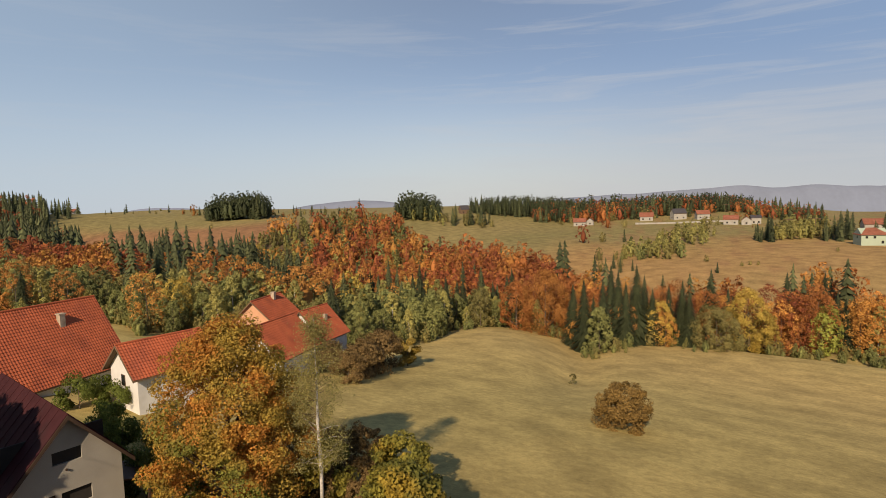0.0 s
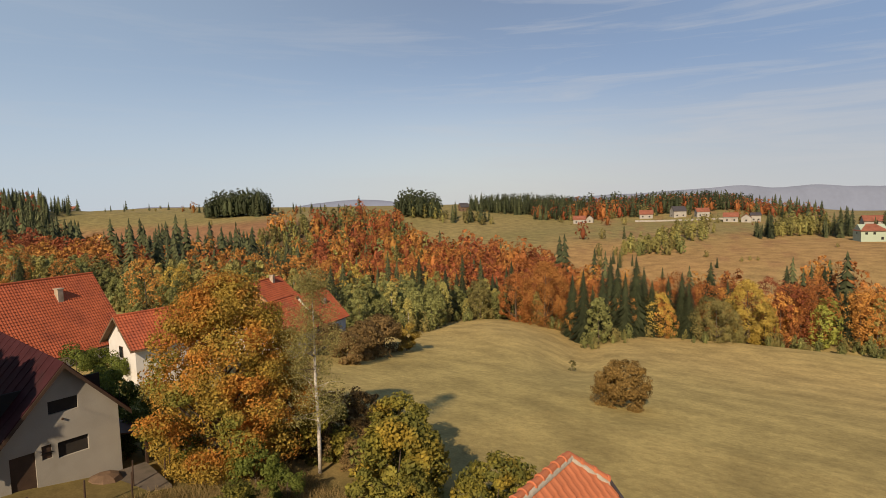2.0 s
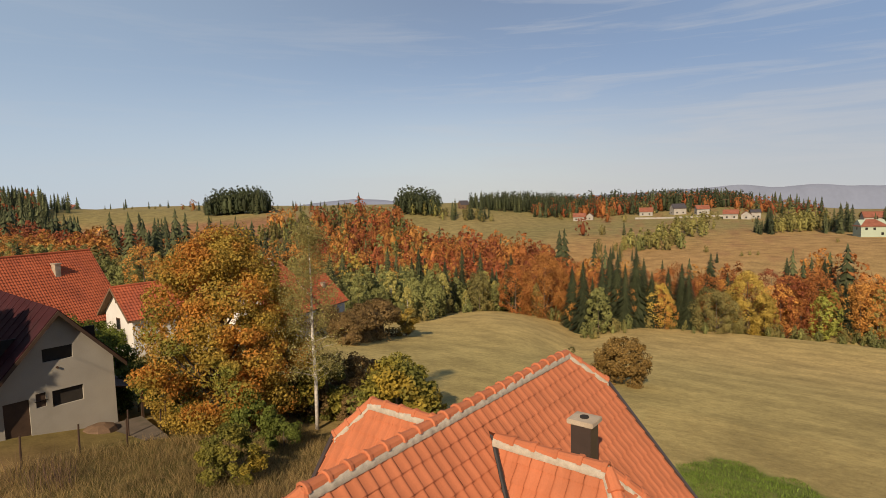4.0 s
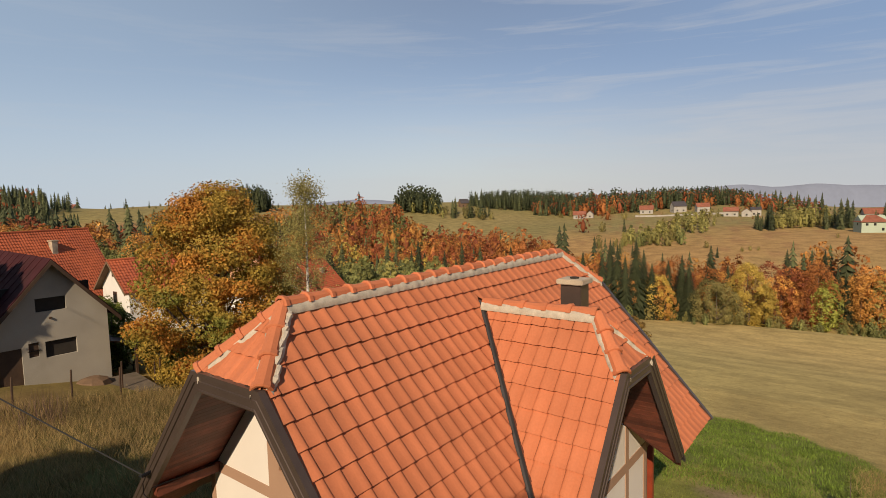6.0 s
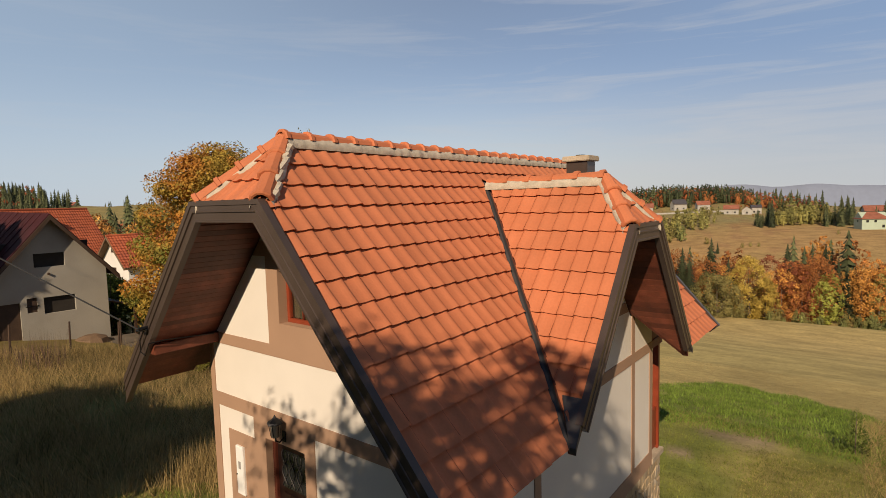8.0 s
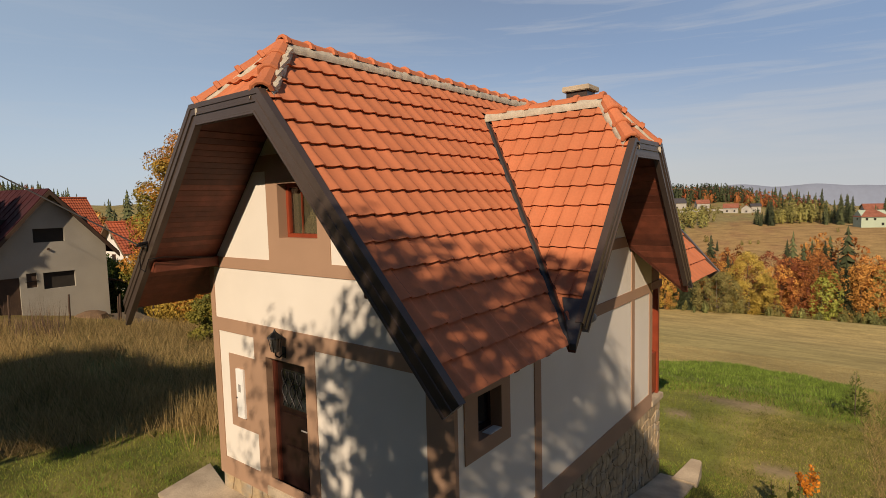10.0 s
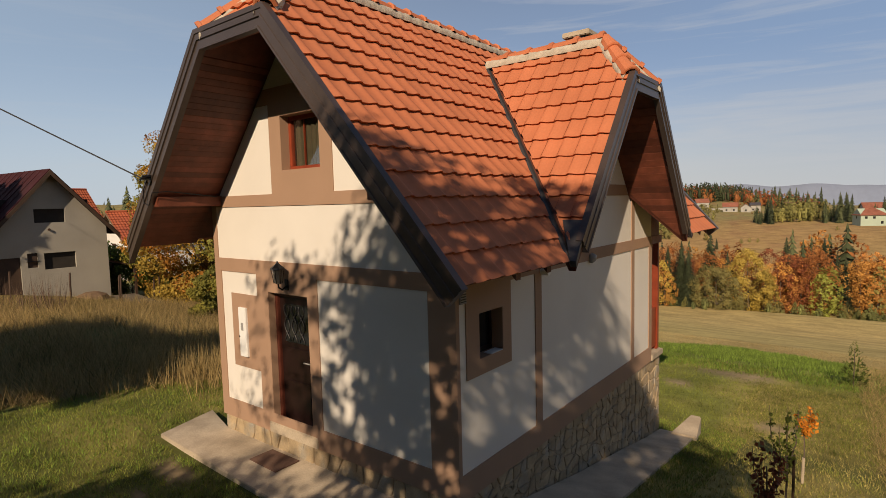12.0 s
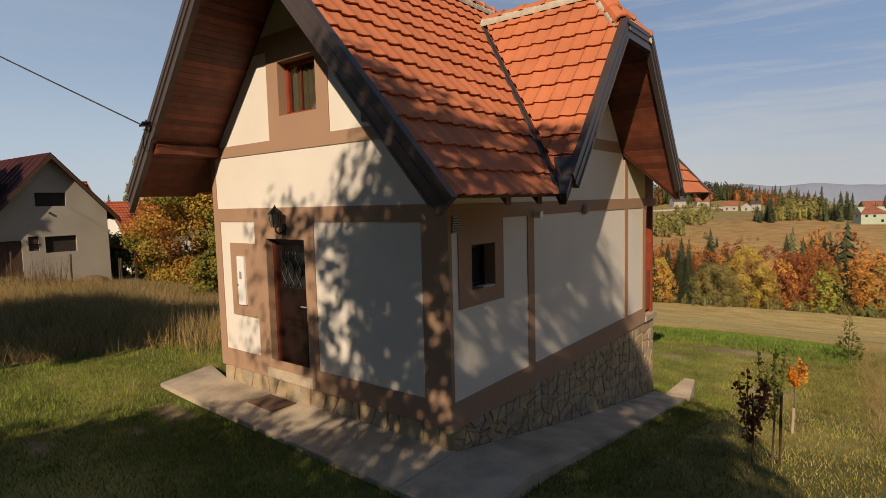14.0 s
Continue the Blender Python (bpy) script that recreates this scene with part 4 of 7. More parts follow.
hipn = Vector((MID, front_in, RIDGE))
near_tile = lambda c: c.x > MID + 0.1 and c.y < 3.4
never = lambda c: False
rows = 15
eave_shift = -0.03
for side in (1, -1):
    X = lambda x: MID + side * (x - MID)
    top_x = EAVE_X + eave_shift - 0.2277 * rows
    k1 = Vector((side * (front_in - FRONT), hip_run, 0)).normalized()
    k2 = Vector((side * (front_in - FRONT), -hip_run, 0)).normalized()
    planes = [((MID, front_in, 0), k1), ((MID, back_in, 0), k2), ((MID + side * 0.02, 0, 0), (side, 0, 0)), ((0, FRONT - 0.03, 0), (0, 1, 0)), ((0, BACK + 0.03, 0), (0, -1, 0))]
    if side < 0:
        planes.append(((MID - (LEFT_EAVE - MID) - 0.03, 0, 0), (1, 0, 0)))
    # the part in front of the dormer, then the part behind it; the valley is the cut
    v1 = Vector((X(valley_top_x), DORMER_Y, 0))
    v2 = Vector((X(EAVE_X), valley_y(EAVE_X), 0))
    t = (v2 - v1).normalized()
    cut = Vector((t.y, -t.x, 0))
    if cut.y > 0:
        cut = -cut
    first = planes + [(v1 + cut * 0.05, cut), ((0, DORMER_Y, 0), (0, -1, 0))]
    lay((X(top_x), FRONT - 0.03, RIDGE - PITCH * (top_x - MID)), (0, 1, 0), (side, 0, -PITCH), 20, rows, first, near_tile, 3 + side)
    cut2 = Vector((cut.x, -cut.y, 0))
    second = planes + [(v1 + cut2 * 0.05, cut2), ((0, DORMER_Y - 0.001, 0), (0, 1, 0))]
    lay((X(top_x), FRONT - 0.03 + 18 * TW, RIDGE - PITCH * (top_x - MID)), (0, 1, 0), (side, 0, -PITCH), 23, rows, second, never, 5 + side)
    # dormer slopes
    for s2 in (1, -1):
        Y = lambda y: DORMER_Y - s2 * (DORMER_Y - y)
        gauge_y = TG / math.hypot(1, DORMER_PITCH)
        n_rows = 13
        yb = DORMER_Y - (DORMER_RIDGE - roof_z(EAVE_X) - 0.02) / DORMER_PITCH
        top_y = yb - 0.02 + gauge_y * n_rows
        c1 = -cut if s2 == 1 else -cut2
        h1 = Vector((-side * half, -s2 * 0.62, 0)).normalized()
        dplanes = [(v1 + c1 * 0.05, c1), ((X(DORMER_X - 0.62), DORMER_Y, 0), h1), ((X(DORMER_X + 0.03), 0, 0), (-side, 0, 0)), ((0, Y(DORMER_Y - 0.02), 0), (0, -s2, 0))]
        lay((X(DORMER_X + 0.03), Y(top_y), dormer_z(top_y) if top_y <= DORMER_Y else DORMER_RIDGE + DORMER_PITCH * (top_y - DORMER_Y)), (-side, 0, 0), (0, -s2, -DORMER_PITCH), 13, n_rows, dplanes, never, 9 + side + s2)
    # dormer hip
    rise = (DORMER_RIDGE - DORMER_HIP) / 0.62
    hp = [((X(DORMER_X - 0.62), DORMER_Y, 0), Vector((side * half, 0.62 * q, 0)).normalized()) for q in (1, -1)]
    g0 = TG / math.hypot(1, rise)
    lay((X(DORMER_X - 0.03 - 3 * g0), DORMER_Y - 3 * TW, DORMER_HIP + rise * (3 * g0 + 0.03)), (0, 1, 0), (side, 0, -rise), 6, 3, hp, never, 31)
rise = (RIDGE - HIP_Z) / 0.82
for y0, y1, sg in ((FRONT, front_in, -1), (BACK, back_in, 1)):
    g0 = TG / math.hypot(1, rise)
    hp = [((MID, y1, 0), Vector((q * 0.82, sg * hip_run, 0)).normalized()) for q in (1, -1)]
    lay((MID - 4 * TW, y0 - sg * (0.03 + 4 * g0), HIP_Z + rise * (4 * g0 + 0.03)), (1, 0, 0), (0, sg, -rise), 8, 4, hp, (lambda c: True) if sg < 0 else never, 41)
rest = Build()
rest.v, rest.f = loose_v, loose_f
me = bpy.data.meshes.new("tile_field")
me.from_pydata(loose_v, [], loose_f)
me.materials.append(TILE)
tagged(hang("tile_field", me, cottage, "terracotta clay roof tiles"), kind="stuff")


def cap_tile(p, way, up, length, r0=0.10, r1=0.115):
    """One ridge tile: a tapered half pipe with a raised collar."""
    w, u = Vector(way).normalized(), Vector(up)
    s = w.cross(u).normalized()
    u = s.cross(w).normalized()
    b = Build()
    n = 5
    rings = []
    for t, r in ((0.0, r0), (0.80, r1 * 0.98), (0.82, r1 + 0.018), (0.97, r1 + 0.026), (1.0, r1 + 0.005), (1.0, r1 - 0.02)):
        rings.append([Vector(p) + w * (t * length) + s * (math.cos(math.pi * k / n) * r) + u * (math.sin(math.pi * k / n) * r * 0.92 - 0.02) for k in range(n + 1)])
    st = 0
    for ring in rings:
        b.v += [tuple(q) for q in ring]
    for i in range(len(rings) - 1):
        for k in range(n):
            b.f.append((i * (n + 1) + k, i * (n + 1) + k + 1, (i + 1) * (n + 1) + k + 1, (i + 1) * (n + 1) + k))
    return b.part("ridge_tile", TILE, cottage, smooth=False)


def mortar(p, q, off, drop, seed, width=0.042, rough=1.0):
    """A hand-trowelled mortar fillet along both sides of a line of caps: a thin ragged strip."""
    r = random.Random(seed)
    p, q = Vector(p), Vector(q)
    w = (q - p).normalized()
    side = w.cross(Vector((0, 0, 1))).normalized()
    for sg in (1, -1):
        n = max(8, int((q - p).length / 0.045))
        b = Build()
        for i in range(n + 1):
            m = p.lerp(q, i / n)
            wide = width * r.uniform(0.75, 1.25)
            for d, z in ((off - 0.05, 0.01), (off - 0.018, 0.012 + r.uniform(0, 0.006)), (off + wide * 0.45, -0.03 + r.uniform(-0.004, 0.006)), (off + wide * 1.15, -0.075 + r.uniform(-0.01, 0.006)), (off + wide * 0.9, -0.13)):
                b.v.append(tuple(m + side * sg * d + Vector((0, 0, z - drop + 0.035))))
        for i in range(n):
            for k in range(4):
                f = (i * 5 + k, i * 5 + k + 1, i * 5 + k + 6, i * 5 + k + 5)
                b.f.append(f if sg > 0 else f[::-1])
        b.part("mortar", MORTAR, cottage, "pale beige mortar bedding", smooth=True)


def cap_line(p, q, n, seed, off=0.105, drop=0.035, width=0.05, reverse=False):
    p, q = Vector(p), Vector(q)
    if reverse:
        p, q = q, p
    r = random.Random(seed)
    length = (q - p).length / n
    for i in range(n):
        a = p.lerp(q, i / n)
        cap_tile(a + Vector((r.uniform(-0.008, 0.008), r.uniform(-0.008, 0.008), r.uniform(0.0, 0.012))), (q - p) + Vector((0, 0, r.uniform(-0.02, 0.02))), (0, 0, 1), length * 1.03)
    mortar(p, q, off, drop, seed, 0.034)


lift = Vector((0, 0, 0.035))
cap_line(Vector((MID, front_in, RIDGE)) + lift, Vector((MID, back_in, RIDGE)) + lift, 21, 2, reverse=True)
for sx in (1, -1):
    cap_line(Vector((MID, front_in + 0.02, RIDGE)) + lift, Vector((MID + sx * hip_run * 0.97, FRONT + 0.02, HIP_Z + 0.02)) + lift * 0.95, 4 if sx < 0 else 3, 7 + sx, off=0.10, drop=0.045)
    cap_line(Vector((MID, back_in, RIDGE)) + lift, Vector((MID + sx * hip_run, BACK, HIP_Z)) + lift, 3, 11 + sx)
    X = lambda x: MID + sx * (x - MID)
    cap_line(Vector((X(valley_top_x + 0.08), DORMER_Y, DORMER_RIDGE)) + lift, Vector((X(DORMER_X - 0.62), DORMER_Y, DORMER_RIDGE)) + lift, 5, 15 + sx)
    for sy in (1, -1):
        cap_line(Vector((X(DORMER_X - 0.62), DORMER_Y, DORMER_RIDGE)) + lift, Vector((X(DORMER_X - 0.01), DORMER_Y + sy * half * 0.98, DORMER_HIP + 0.01)) + lift * 0.95, 3, 19 + sx + sy, off=0.095, drop=0.04)
r = random.Random(77)
for k in range(9):
    t = k / 8
    p = Vector((MID, front_in, RIDGE)).lerp(Vector((MID + hip_run, FRONT, HIP_Z)), 0.10 + 0.72 * t) + Vector((0.10 + r.uniform(-0.02, 0.03), 0.06, 0.0 + r.uniform(-0.03, 0.02)))
    Build().tube([p + Vector((-0.04, 0.05, 0.04)), p, p + Vector((0.03, -0.06, -0.05))], [r.uniform(0.02, 0.05), r.uniform(0.035, 0.06), r.uniform(0.015, 0.04)], 6).part("mortar", MORTAR, cottage, "crumbling grey mortar")

# paved strip round the house, door mat and kerb
strip = Build()
strip.slab([(-5.55, -0.78, 0.86), (0.02, -1.02, 0.86), (0.02, 0.04, 0.86), (-4.9, 0.04, 0.86), (-5.85, 0.3, 0.86)], (0, 0, -0.12)).thing("pavement", CONCRETE, "worn pale concrete paving along the front wall", "pavement", kind="structure", bevel=0.01)
side_slab = Build()
edge = [(-1.02, 0.86), (0.0, 0.855), (0.9, 0.66), (1.9, 0.45), (3.0, 0.22), (4.2, 0.0), (5.4, -0.22), (6.4, -0.42), (7.4, -0.58)]
for (y0, z0), (y1, z1) in zip(edge, edge[1:]):
    w0, w1 = 1.0 - 0.035 * y0, 1.0 - 0.035 * y1
    side_slab.hull([(0.024, y0, z0 - 0.25), (w0, y0, z0 - 0.25), (w0, y0, z0), (0.024, y0, z0)], [(0.024, y1, z1 - 0.25), (w1, y1, z1 - 0.25), (w1, y1, z1), (0.024, y1, z1)])
side_slab.thing("pavement_side", CONCRETE, "sloping concrete strip along the side wall", "pavement", kind="structure")
Build().hull([(0.30, 7.2, -1.0), (0.82, 7.2, -1.0), (0.82, 7.2, -0.52), (0.30, 7.2, -0.52)], [(0.50, 8.05, -1.0), (0.72, 8.05, -1.0), (0.72, 8.05, -0.36), (0.50, 8.05, -0.36)]).thing("kerb", CONCRETE, "low pale concrete kerb at the end of the paving", "kerb", kind="structure", bevel=0.02)
Build().slab([(-3.48, -0.46, 0.876), (-2.83, -0.48, 0.876), (-2.83, -0.07, 0.876), (-3.48, -0.07, 0.876)], (0, 0, -0.014)).thing("door_mat", RUBBERMAT, "brown door mat lying on the paving", "door mat")

# neighbouring houses
WHITEWALL = material("white_plaster", (0.66, 0.64, 0.60), rough=0.9, vary=0.10, scale=0.8, fine=30, bump=0.2, stain=(0.56, 0.53, 0.48))
FARWALL = material("far_white_plaster", (0.36, 0.34, 0.30), rough=0.9, vary=0.15, scale=0.5, fine=6, bump=0, stain=(0.30, 0.27, 0.23))
FARROOF = material("far_red_roof", (0.24, 0.085, 0.05), rough=0.8, vary=0.25, scale=0.5, fine=5, bump=0, stain=(0.30, 0.11, 0.07))
GREYWALL = material("raw_grey_plaster", (0.33, 0.305, 0.255), rough=0.95, vary=0.14, scale=0.7, fine=25, bump=0.4, stain=(0.27, 0.245, 0.20))
PEACHWALL = material("peach_brick_wall", (0.58, 0.32, 0.19), rough=0.9, vary=0.1, scale=1, fine=20, bump=0.3)
GREENWALL = material("pale_green_plaster", (0.36, 0.43, 0.33), rough=0.9, vary=0.06, scale=0.5, fine=20, bump=0.2)
REDSHEET = material("dark_red_sheet", (0.050, 0.016, 0.018), rough=0.85, vary=0.22, scale=1.2, fine=18, bump=0.1, spec=0.08, stain=(0.04, 0.018, 0.019))
ROOFTILE = material("far_terracotta", (0.42, 0.11, 0.052), rough=0.7, vary=0.2, scale=0.8, fine=8, bump=0.15, stain=(0.33, 0.09, 0.05), spec=0.1)
DARKROOF = material("dark_slate", (0.06, 0.055, 0.06), rough=0.7, vary=0.2, scale=0.6, fine=8, bump=0.1)
TIMBER = material("old_timber", (0.16, 0.10, 0.06), rough=0.85, vary=0.3, scale=2, fine=20, bump=0.4)
YARD = material("old_yard_concrete", (0.13, 0.105, 0.08), rough=0.95, vary=0.3, scale=1.2, fine=20, bump=0.5, stain=(0.08, 0.07, 0.045))
RUST = material("weathered_dark_wood", (0.06, 0.035, 0.022), rough=0.7, vary=0.3, scale=2, fine=25, bump=0.3)


def tiled_slope(b, top0, top1, low1, low0, gauge=0.36, wide=0.27):
    """A slope of stepped and rolled tile rows between a ridge edge and an eave edge."""
    t0, t1, l1, l0 = (Vector(p) for p in (top0, top1, low1, low0))
    n = (t1 - t0).cross(l0 - t0).normalized()
    if n.z < 0:
        n = -n
    rows = max(2, round((l0 - t0).length / gauge))
    cols = max(2, round((t1 - t0).length / wide)) * 4
    for r in range(rows):
        s = len(b.v) - (cols + 1 if r else 0)
        for k, lift in ((r / rows, 0.0), ((r + 1) / rows, 0.045), ((r + 1) / rows, 0.0))[1 if r else 0:]:
            p, q = t0.lerp(l0, k), t1.lerp(l1, k)
            for c in range(cols + 1):
                b.v.append(tuple(p.lerp(q, c / cols) + n * (lift + 0.018 * math.sin(c * math.pi / 2))))
        w = cols + 1
        for k in range(2):
            for c in range(cols):
                b.f.append((s + k * w + c, s + k * w + c + 1, s + (k + 1) * w + c + 1, s + (k + 1) * w + c))


def house(name, x, y, turn, length, width, base, eave, ridge, wall, roof, label, near=True, over=0.5, windows=(), hip=0.0, group="", chimneys=(), trim=None):
    """A gabled house, ridge along its own x axis, turned by degrees. windows: (face, along, bottom, wide, high)."""
    root = thing(name, (x, y, base), label, "house", group)
    m = Matrix.Translation((x, y, 0)) @ pose(0, 0, 0, 0, 0, turn)
    T = lambda px, py, pz: tuple(m @ Vector((px, py, pz)))
    L, W = length / 2, width / 2
    pitch = (ridge - eave) / (W + over)
    wall_top = eave + pitch * over - 0.12
    gable = [(-W, base - 2), (W, base - 2), (W, wall_top), (0, ridge - 0.14), (-W, wall_top)]
    body = Build().hull([T(-L, p, z) for p, z in gable], [T(L, p, z) for p, z in gable]).part("wall", wall, root)
    for sg in (1, -1):
        t0, t1 = (-L - over + hip, 0, ridge), (L + over - hip, 0, ridge)
        l0, l1 = (-L - over, sg * (W + over), eave), (L + over, sg * (W + over), eave)
        b = Build()
        ring = [T(*t0), T(*t1), T(*l1), T(*l0)]
        b.slab([(p[0], p[1], p[2] - 0.02) for p in ring], (0, 0, -0.14))
        b.part("roof_deck", TIMBER, root)
        b = Build()
        if near:
            tiled_slope(b, T(*t0), T(*t1), T(*l1), T(*l0))
        else:
            b.slab([(p[0], p[1], p[2] + 0.03) for p in ring], (0, 0, -0.05))
        b.part("roof", roof, root)
        if hip:
            e = (L + over) * sg
            q = [T(e - sg * hip, 0, ridge), T(e, W + over, eave), T(e, -W - over, eave)]
            Build().slab([(p[0], p[1], p[2] + 0.02) for p in q], (0, 0, -0.14)).part("roof", roof, root)
    if near:
        pts = [T(-L - over + hip, 0, ridge + 0.03), T(L + over - hip, 0, ridge + 0.03)]
        Build().tube(pts, [0.11, 0.11], 8).part("ridge_cap", roof, root)
        for e in (-L - over, L + over):
            for sg in (1, -1):
                a, c = Vector(T(e, 0, ridge - 0.02)), Vector(T(e, sg * (W + over), eave - 0.02))
                Build().hull([a, a - Vector((0, 0, 0.2)), c - Vector((0, 0, 0.2)), c], [p + Vector(m.to_3x3() @ Vector((0.04 * (1 if e > 0 else -1), 0, 0))) for p in (a, a - Vector((0, 0, 0.2)), c - Vector((0, 0, 0.2)), c)]).part("verge_board", trim or TIMBER, root)
    for face, along, low, wide, high in windows:
        if face in "+-":
            px, sg = (L, 1) if face == "+" else (-L, -1)
            ring = lambda d, g: [T(px + sg * d, along - wide / 2 - g, low - g), T(px + sg * d, along + wide / 2 + g, low - g), T(px + sg * d, along + wide / 2 + g, low + high + g), T(px + sg * d, along - wide / 2 - g, low + high + g)]
        else:
            py, sg = (W, 1) if face == "r" else (-W, -1)
            ring = lambda d, g: [T(along - wide / 2 - g, py + sg * d, low - g), T(along + wide / 2 + g, py + sg * d, low - g), T(along + wide / 2 + g, py + sg * d, low + high + g), T(along - wide / 2 - g, py + sg * d, low + high + g)]
        frame_part = Build().hull(ring(-0.05, 0.06), ring(0.03, 0.06)).part("window", TIMBER if near else RUST, root)
        Build().hull(ring(0.0, 0.0), ring(0.036, 0.0)).part("pane", GLASS, frame_part)
    for along, off, top in chimneys:
        z = ridge - abs(off) * pitch
        st = Build().box(-0.28, 0.28, -0.28, 0.28, -0.6, 1.0)
        st.v = [T(along + vx, off + vy, z + vz * top) for vx, vy, vz in st.v]
        c = st.part("stack", WHITEWALL if not near else CONCRETE, root, "plastered chimney")
        hd = Build().box(-0.36, 0.36, -0.36, 0.36, 1.0, 1.12)
        hd.v = [T(along + vx, off + vy, z + vz * top) for vx, vy, vz in hd.v]
        hd.part("chimney_hood", CONCRETE, c)
    return root


# unfinished house with a dark red sheet roof: its gable stands in the plane x = -28
shell = thing("unfinished_house", (-33, 4.4, 0), "unfinished grey plastered house with a dark red sheet roof", "house")
APEX_Y, APEX_Z = 4.62, 6.64
roof_line = lambda y: APEX_Z - (1.12 * (y - APEX_Y) if y > APEX_Y else 1.15 * (APEX_Y - y))
openings = [(3.94, 5.23, 4.06, 4.72), (4.22, 5.57, 1.78, 2.58), (3.54, 3.96, 1.92, 2.62), (2.25, 3.27, 0.0, 2.46)]
cuts = sorted({1.5, 7.05, APEX_Y} | {q for o in openings for q in o[:2]})
b = Build()
wall_cells(b, "y", cuts, openings, -1.5, lambda y: roof_line(y) - 0.16, -28.25, -28.0)
b.part("gable_wall", GREYWALL, shell, "bare grey plaster gable with dark openings", weld=True)
for y0, y1 in ((6.8, 7.05), (1.5, 1.75)):
    Build().hull([(-28.25, y0, -1.5), (-28.25, y1, -1.5), (-28.25, y1, roof_line(y1) - 0.16), (-28.25, y0, roof_line(y0) - 0.16)], [(-38, y0, -1.5), (-38, y1, -1.5), (-38, y1, roof_line(y1) - 0.16), (-38, y0, roof_line(y0) - 0.16)]).part("side_wall", GREYWALL, shell)
Build().box(-38.2, -38.0, 1.5, 7.05, -1.5, 3.4).part("rear_wall", GREYWALL, shell)
Build().box(-36, -28.9, 1.8, 6.8, 3.0, 3.15).part("floor_deck", UNLITDARK, shell)
Build().box(-29.6, -29.5, 1.8, 6.8, -1.4, 5.2).part("inner_partition", UNLITDARK, shell)
Build().box(-28.16, -28.10, 2.25, 3.27, -0.1, 2.46).part("garage_door", RUST, shell, "dark brown wooden garage door", bevel=0.01)
Build().box(-28.14, -28.09, 3.54, 3.96, 1.92, 2.62).part("shutter", RUST, shell, "dark wooden shutter", bevel=0.01)
Build().box(-28.02, -27.97, 3.48, 4.02, 2.22, 2.25).part("shutter_bar", BLACKMETAL, shell)
# dark sheets put in for the unlit rooms behind the two open holes
Build().box(-28.20, -28.15, 3.94, 5.23, 4.06, 4.72).part("opening_cover", UNLITDARK, shell, "dark sheet for the unlit inside of the upper opening")
Build().box(-28.20, -28.15, 4.22, 5.57, 1.78, 2.58).part("opening_cover", UNLITDARK, shell, "dark sheet for the unlit inside of the lower opening")
for y_eave in (7.52, 0.9):
    a, c = (APEX_Y, roof_line(APEX_Y)), (y_eave, roof_line(y_eave))
    ring = [(-27.55, a[0], a[1]), (-27.55, c[0], c[1]), (-38.5, c[0], c[1]), (-38.5, a[0], a[1] + 0.2)]
    Build().slab(ring, (0, 0, -0.07)).part("roof", REDSHEET, shell, "faded dark red sheet roof")
    q = [(-27.55, a[0], a[1] - 0.07), (-27.55, c[0], c[1] - 0.07), (-27.55, c[0], c[1] - 0.30), (-27.55, a[0], a[1] - 0.30)]
    Build().slab(q, (0.06, 0, 0)).part("verge_board", RUST, shell)
    for x in np.arange(-28.6, -38.4, -0.9):
        x = float(x)
        p = [Vector((x, a[0], a[1] + 0.004 - (x + 27.55) / 10.95 * 0.2)), Vector((x, c[0], c[1] + 0.004))]
        Build().tube(p, [0.018, 0.018], 4).part("seam", REDSHEET, shell)
Build().tube([(-27.97, 4.5, 3.72), (-27.9, 4.5, 3.72)], [0.06, 0.06], 8).part("vent", RUST, shell)
shed = thing("lean_to", (-29.5, 8.0, 0), "dark timber lean-to roof on posts beside the unfinished house", "shelter")
Build().slab([(-28.3, 7.0, 2.0), (-31.6, 7.0, 2.0), (-31.6, 8.75, 1.5), (-28.3, 8.75, 1.5)], (0, 0, -0.08)).part("roof", RUST, shed)
for px, py in ((-28.45, 8.5), (-31.4, 8.5), (-28.45, 7.15)):
    Build().box(px - 0.06, px + 0.06, py - 0.06, py + 0.06, float(land(px, py)) - 0.2, 1.5 if py > 8 else 1.9).part("post", RUST, shed)
mound = Build().tube([(-27.3, 5.9, 0.0), (-27.3, 5.9, 0.35), (-27.3, 5.9, 0.5)], [0.9, 0.7, 0.3], 9).thing("rubble_heap", TIMBER, "grey heap of rubble beside the unfinished house", "heap")
Build().slab([(-27.9, 1.5, 0.35), (-25.2, 1.0, 0.3), (-24.3, 7.9, -0.05), (-27.9, 8.2, 0.05)], (0, 0, -0.25)).thing("yard_slab", YARD, "cracked concrete yard before the unfinished house", "slab", kind="structure")
for k, (x, y) in enumerate([(-25.6, 6.6), (-25.2, 8.0), (-24.2, 4.0), (-23.9, 1.8), (-26.6, 8.9), (-24.6, 9.2), (-24.0, 5.9)]):
    z = float(land(x, y))
    Build().tube([(x, y, z - 0.2), (x + 0.02, y, z + 0.8), (x + 0.03, y + 0.02, z + 1.35)], [0.045, 0.045, 0.04], 6).thing("fence_post", RUST, "weathered wooden fence post in dry grass", "post", group="fence posts")

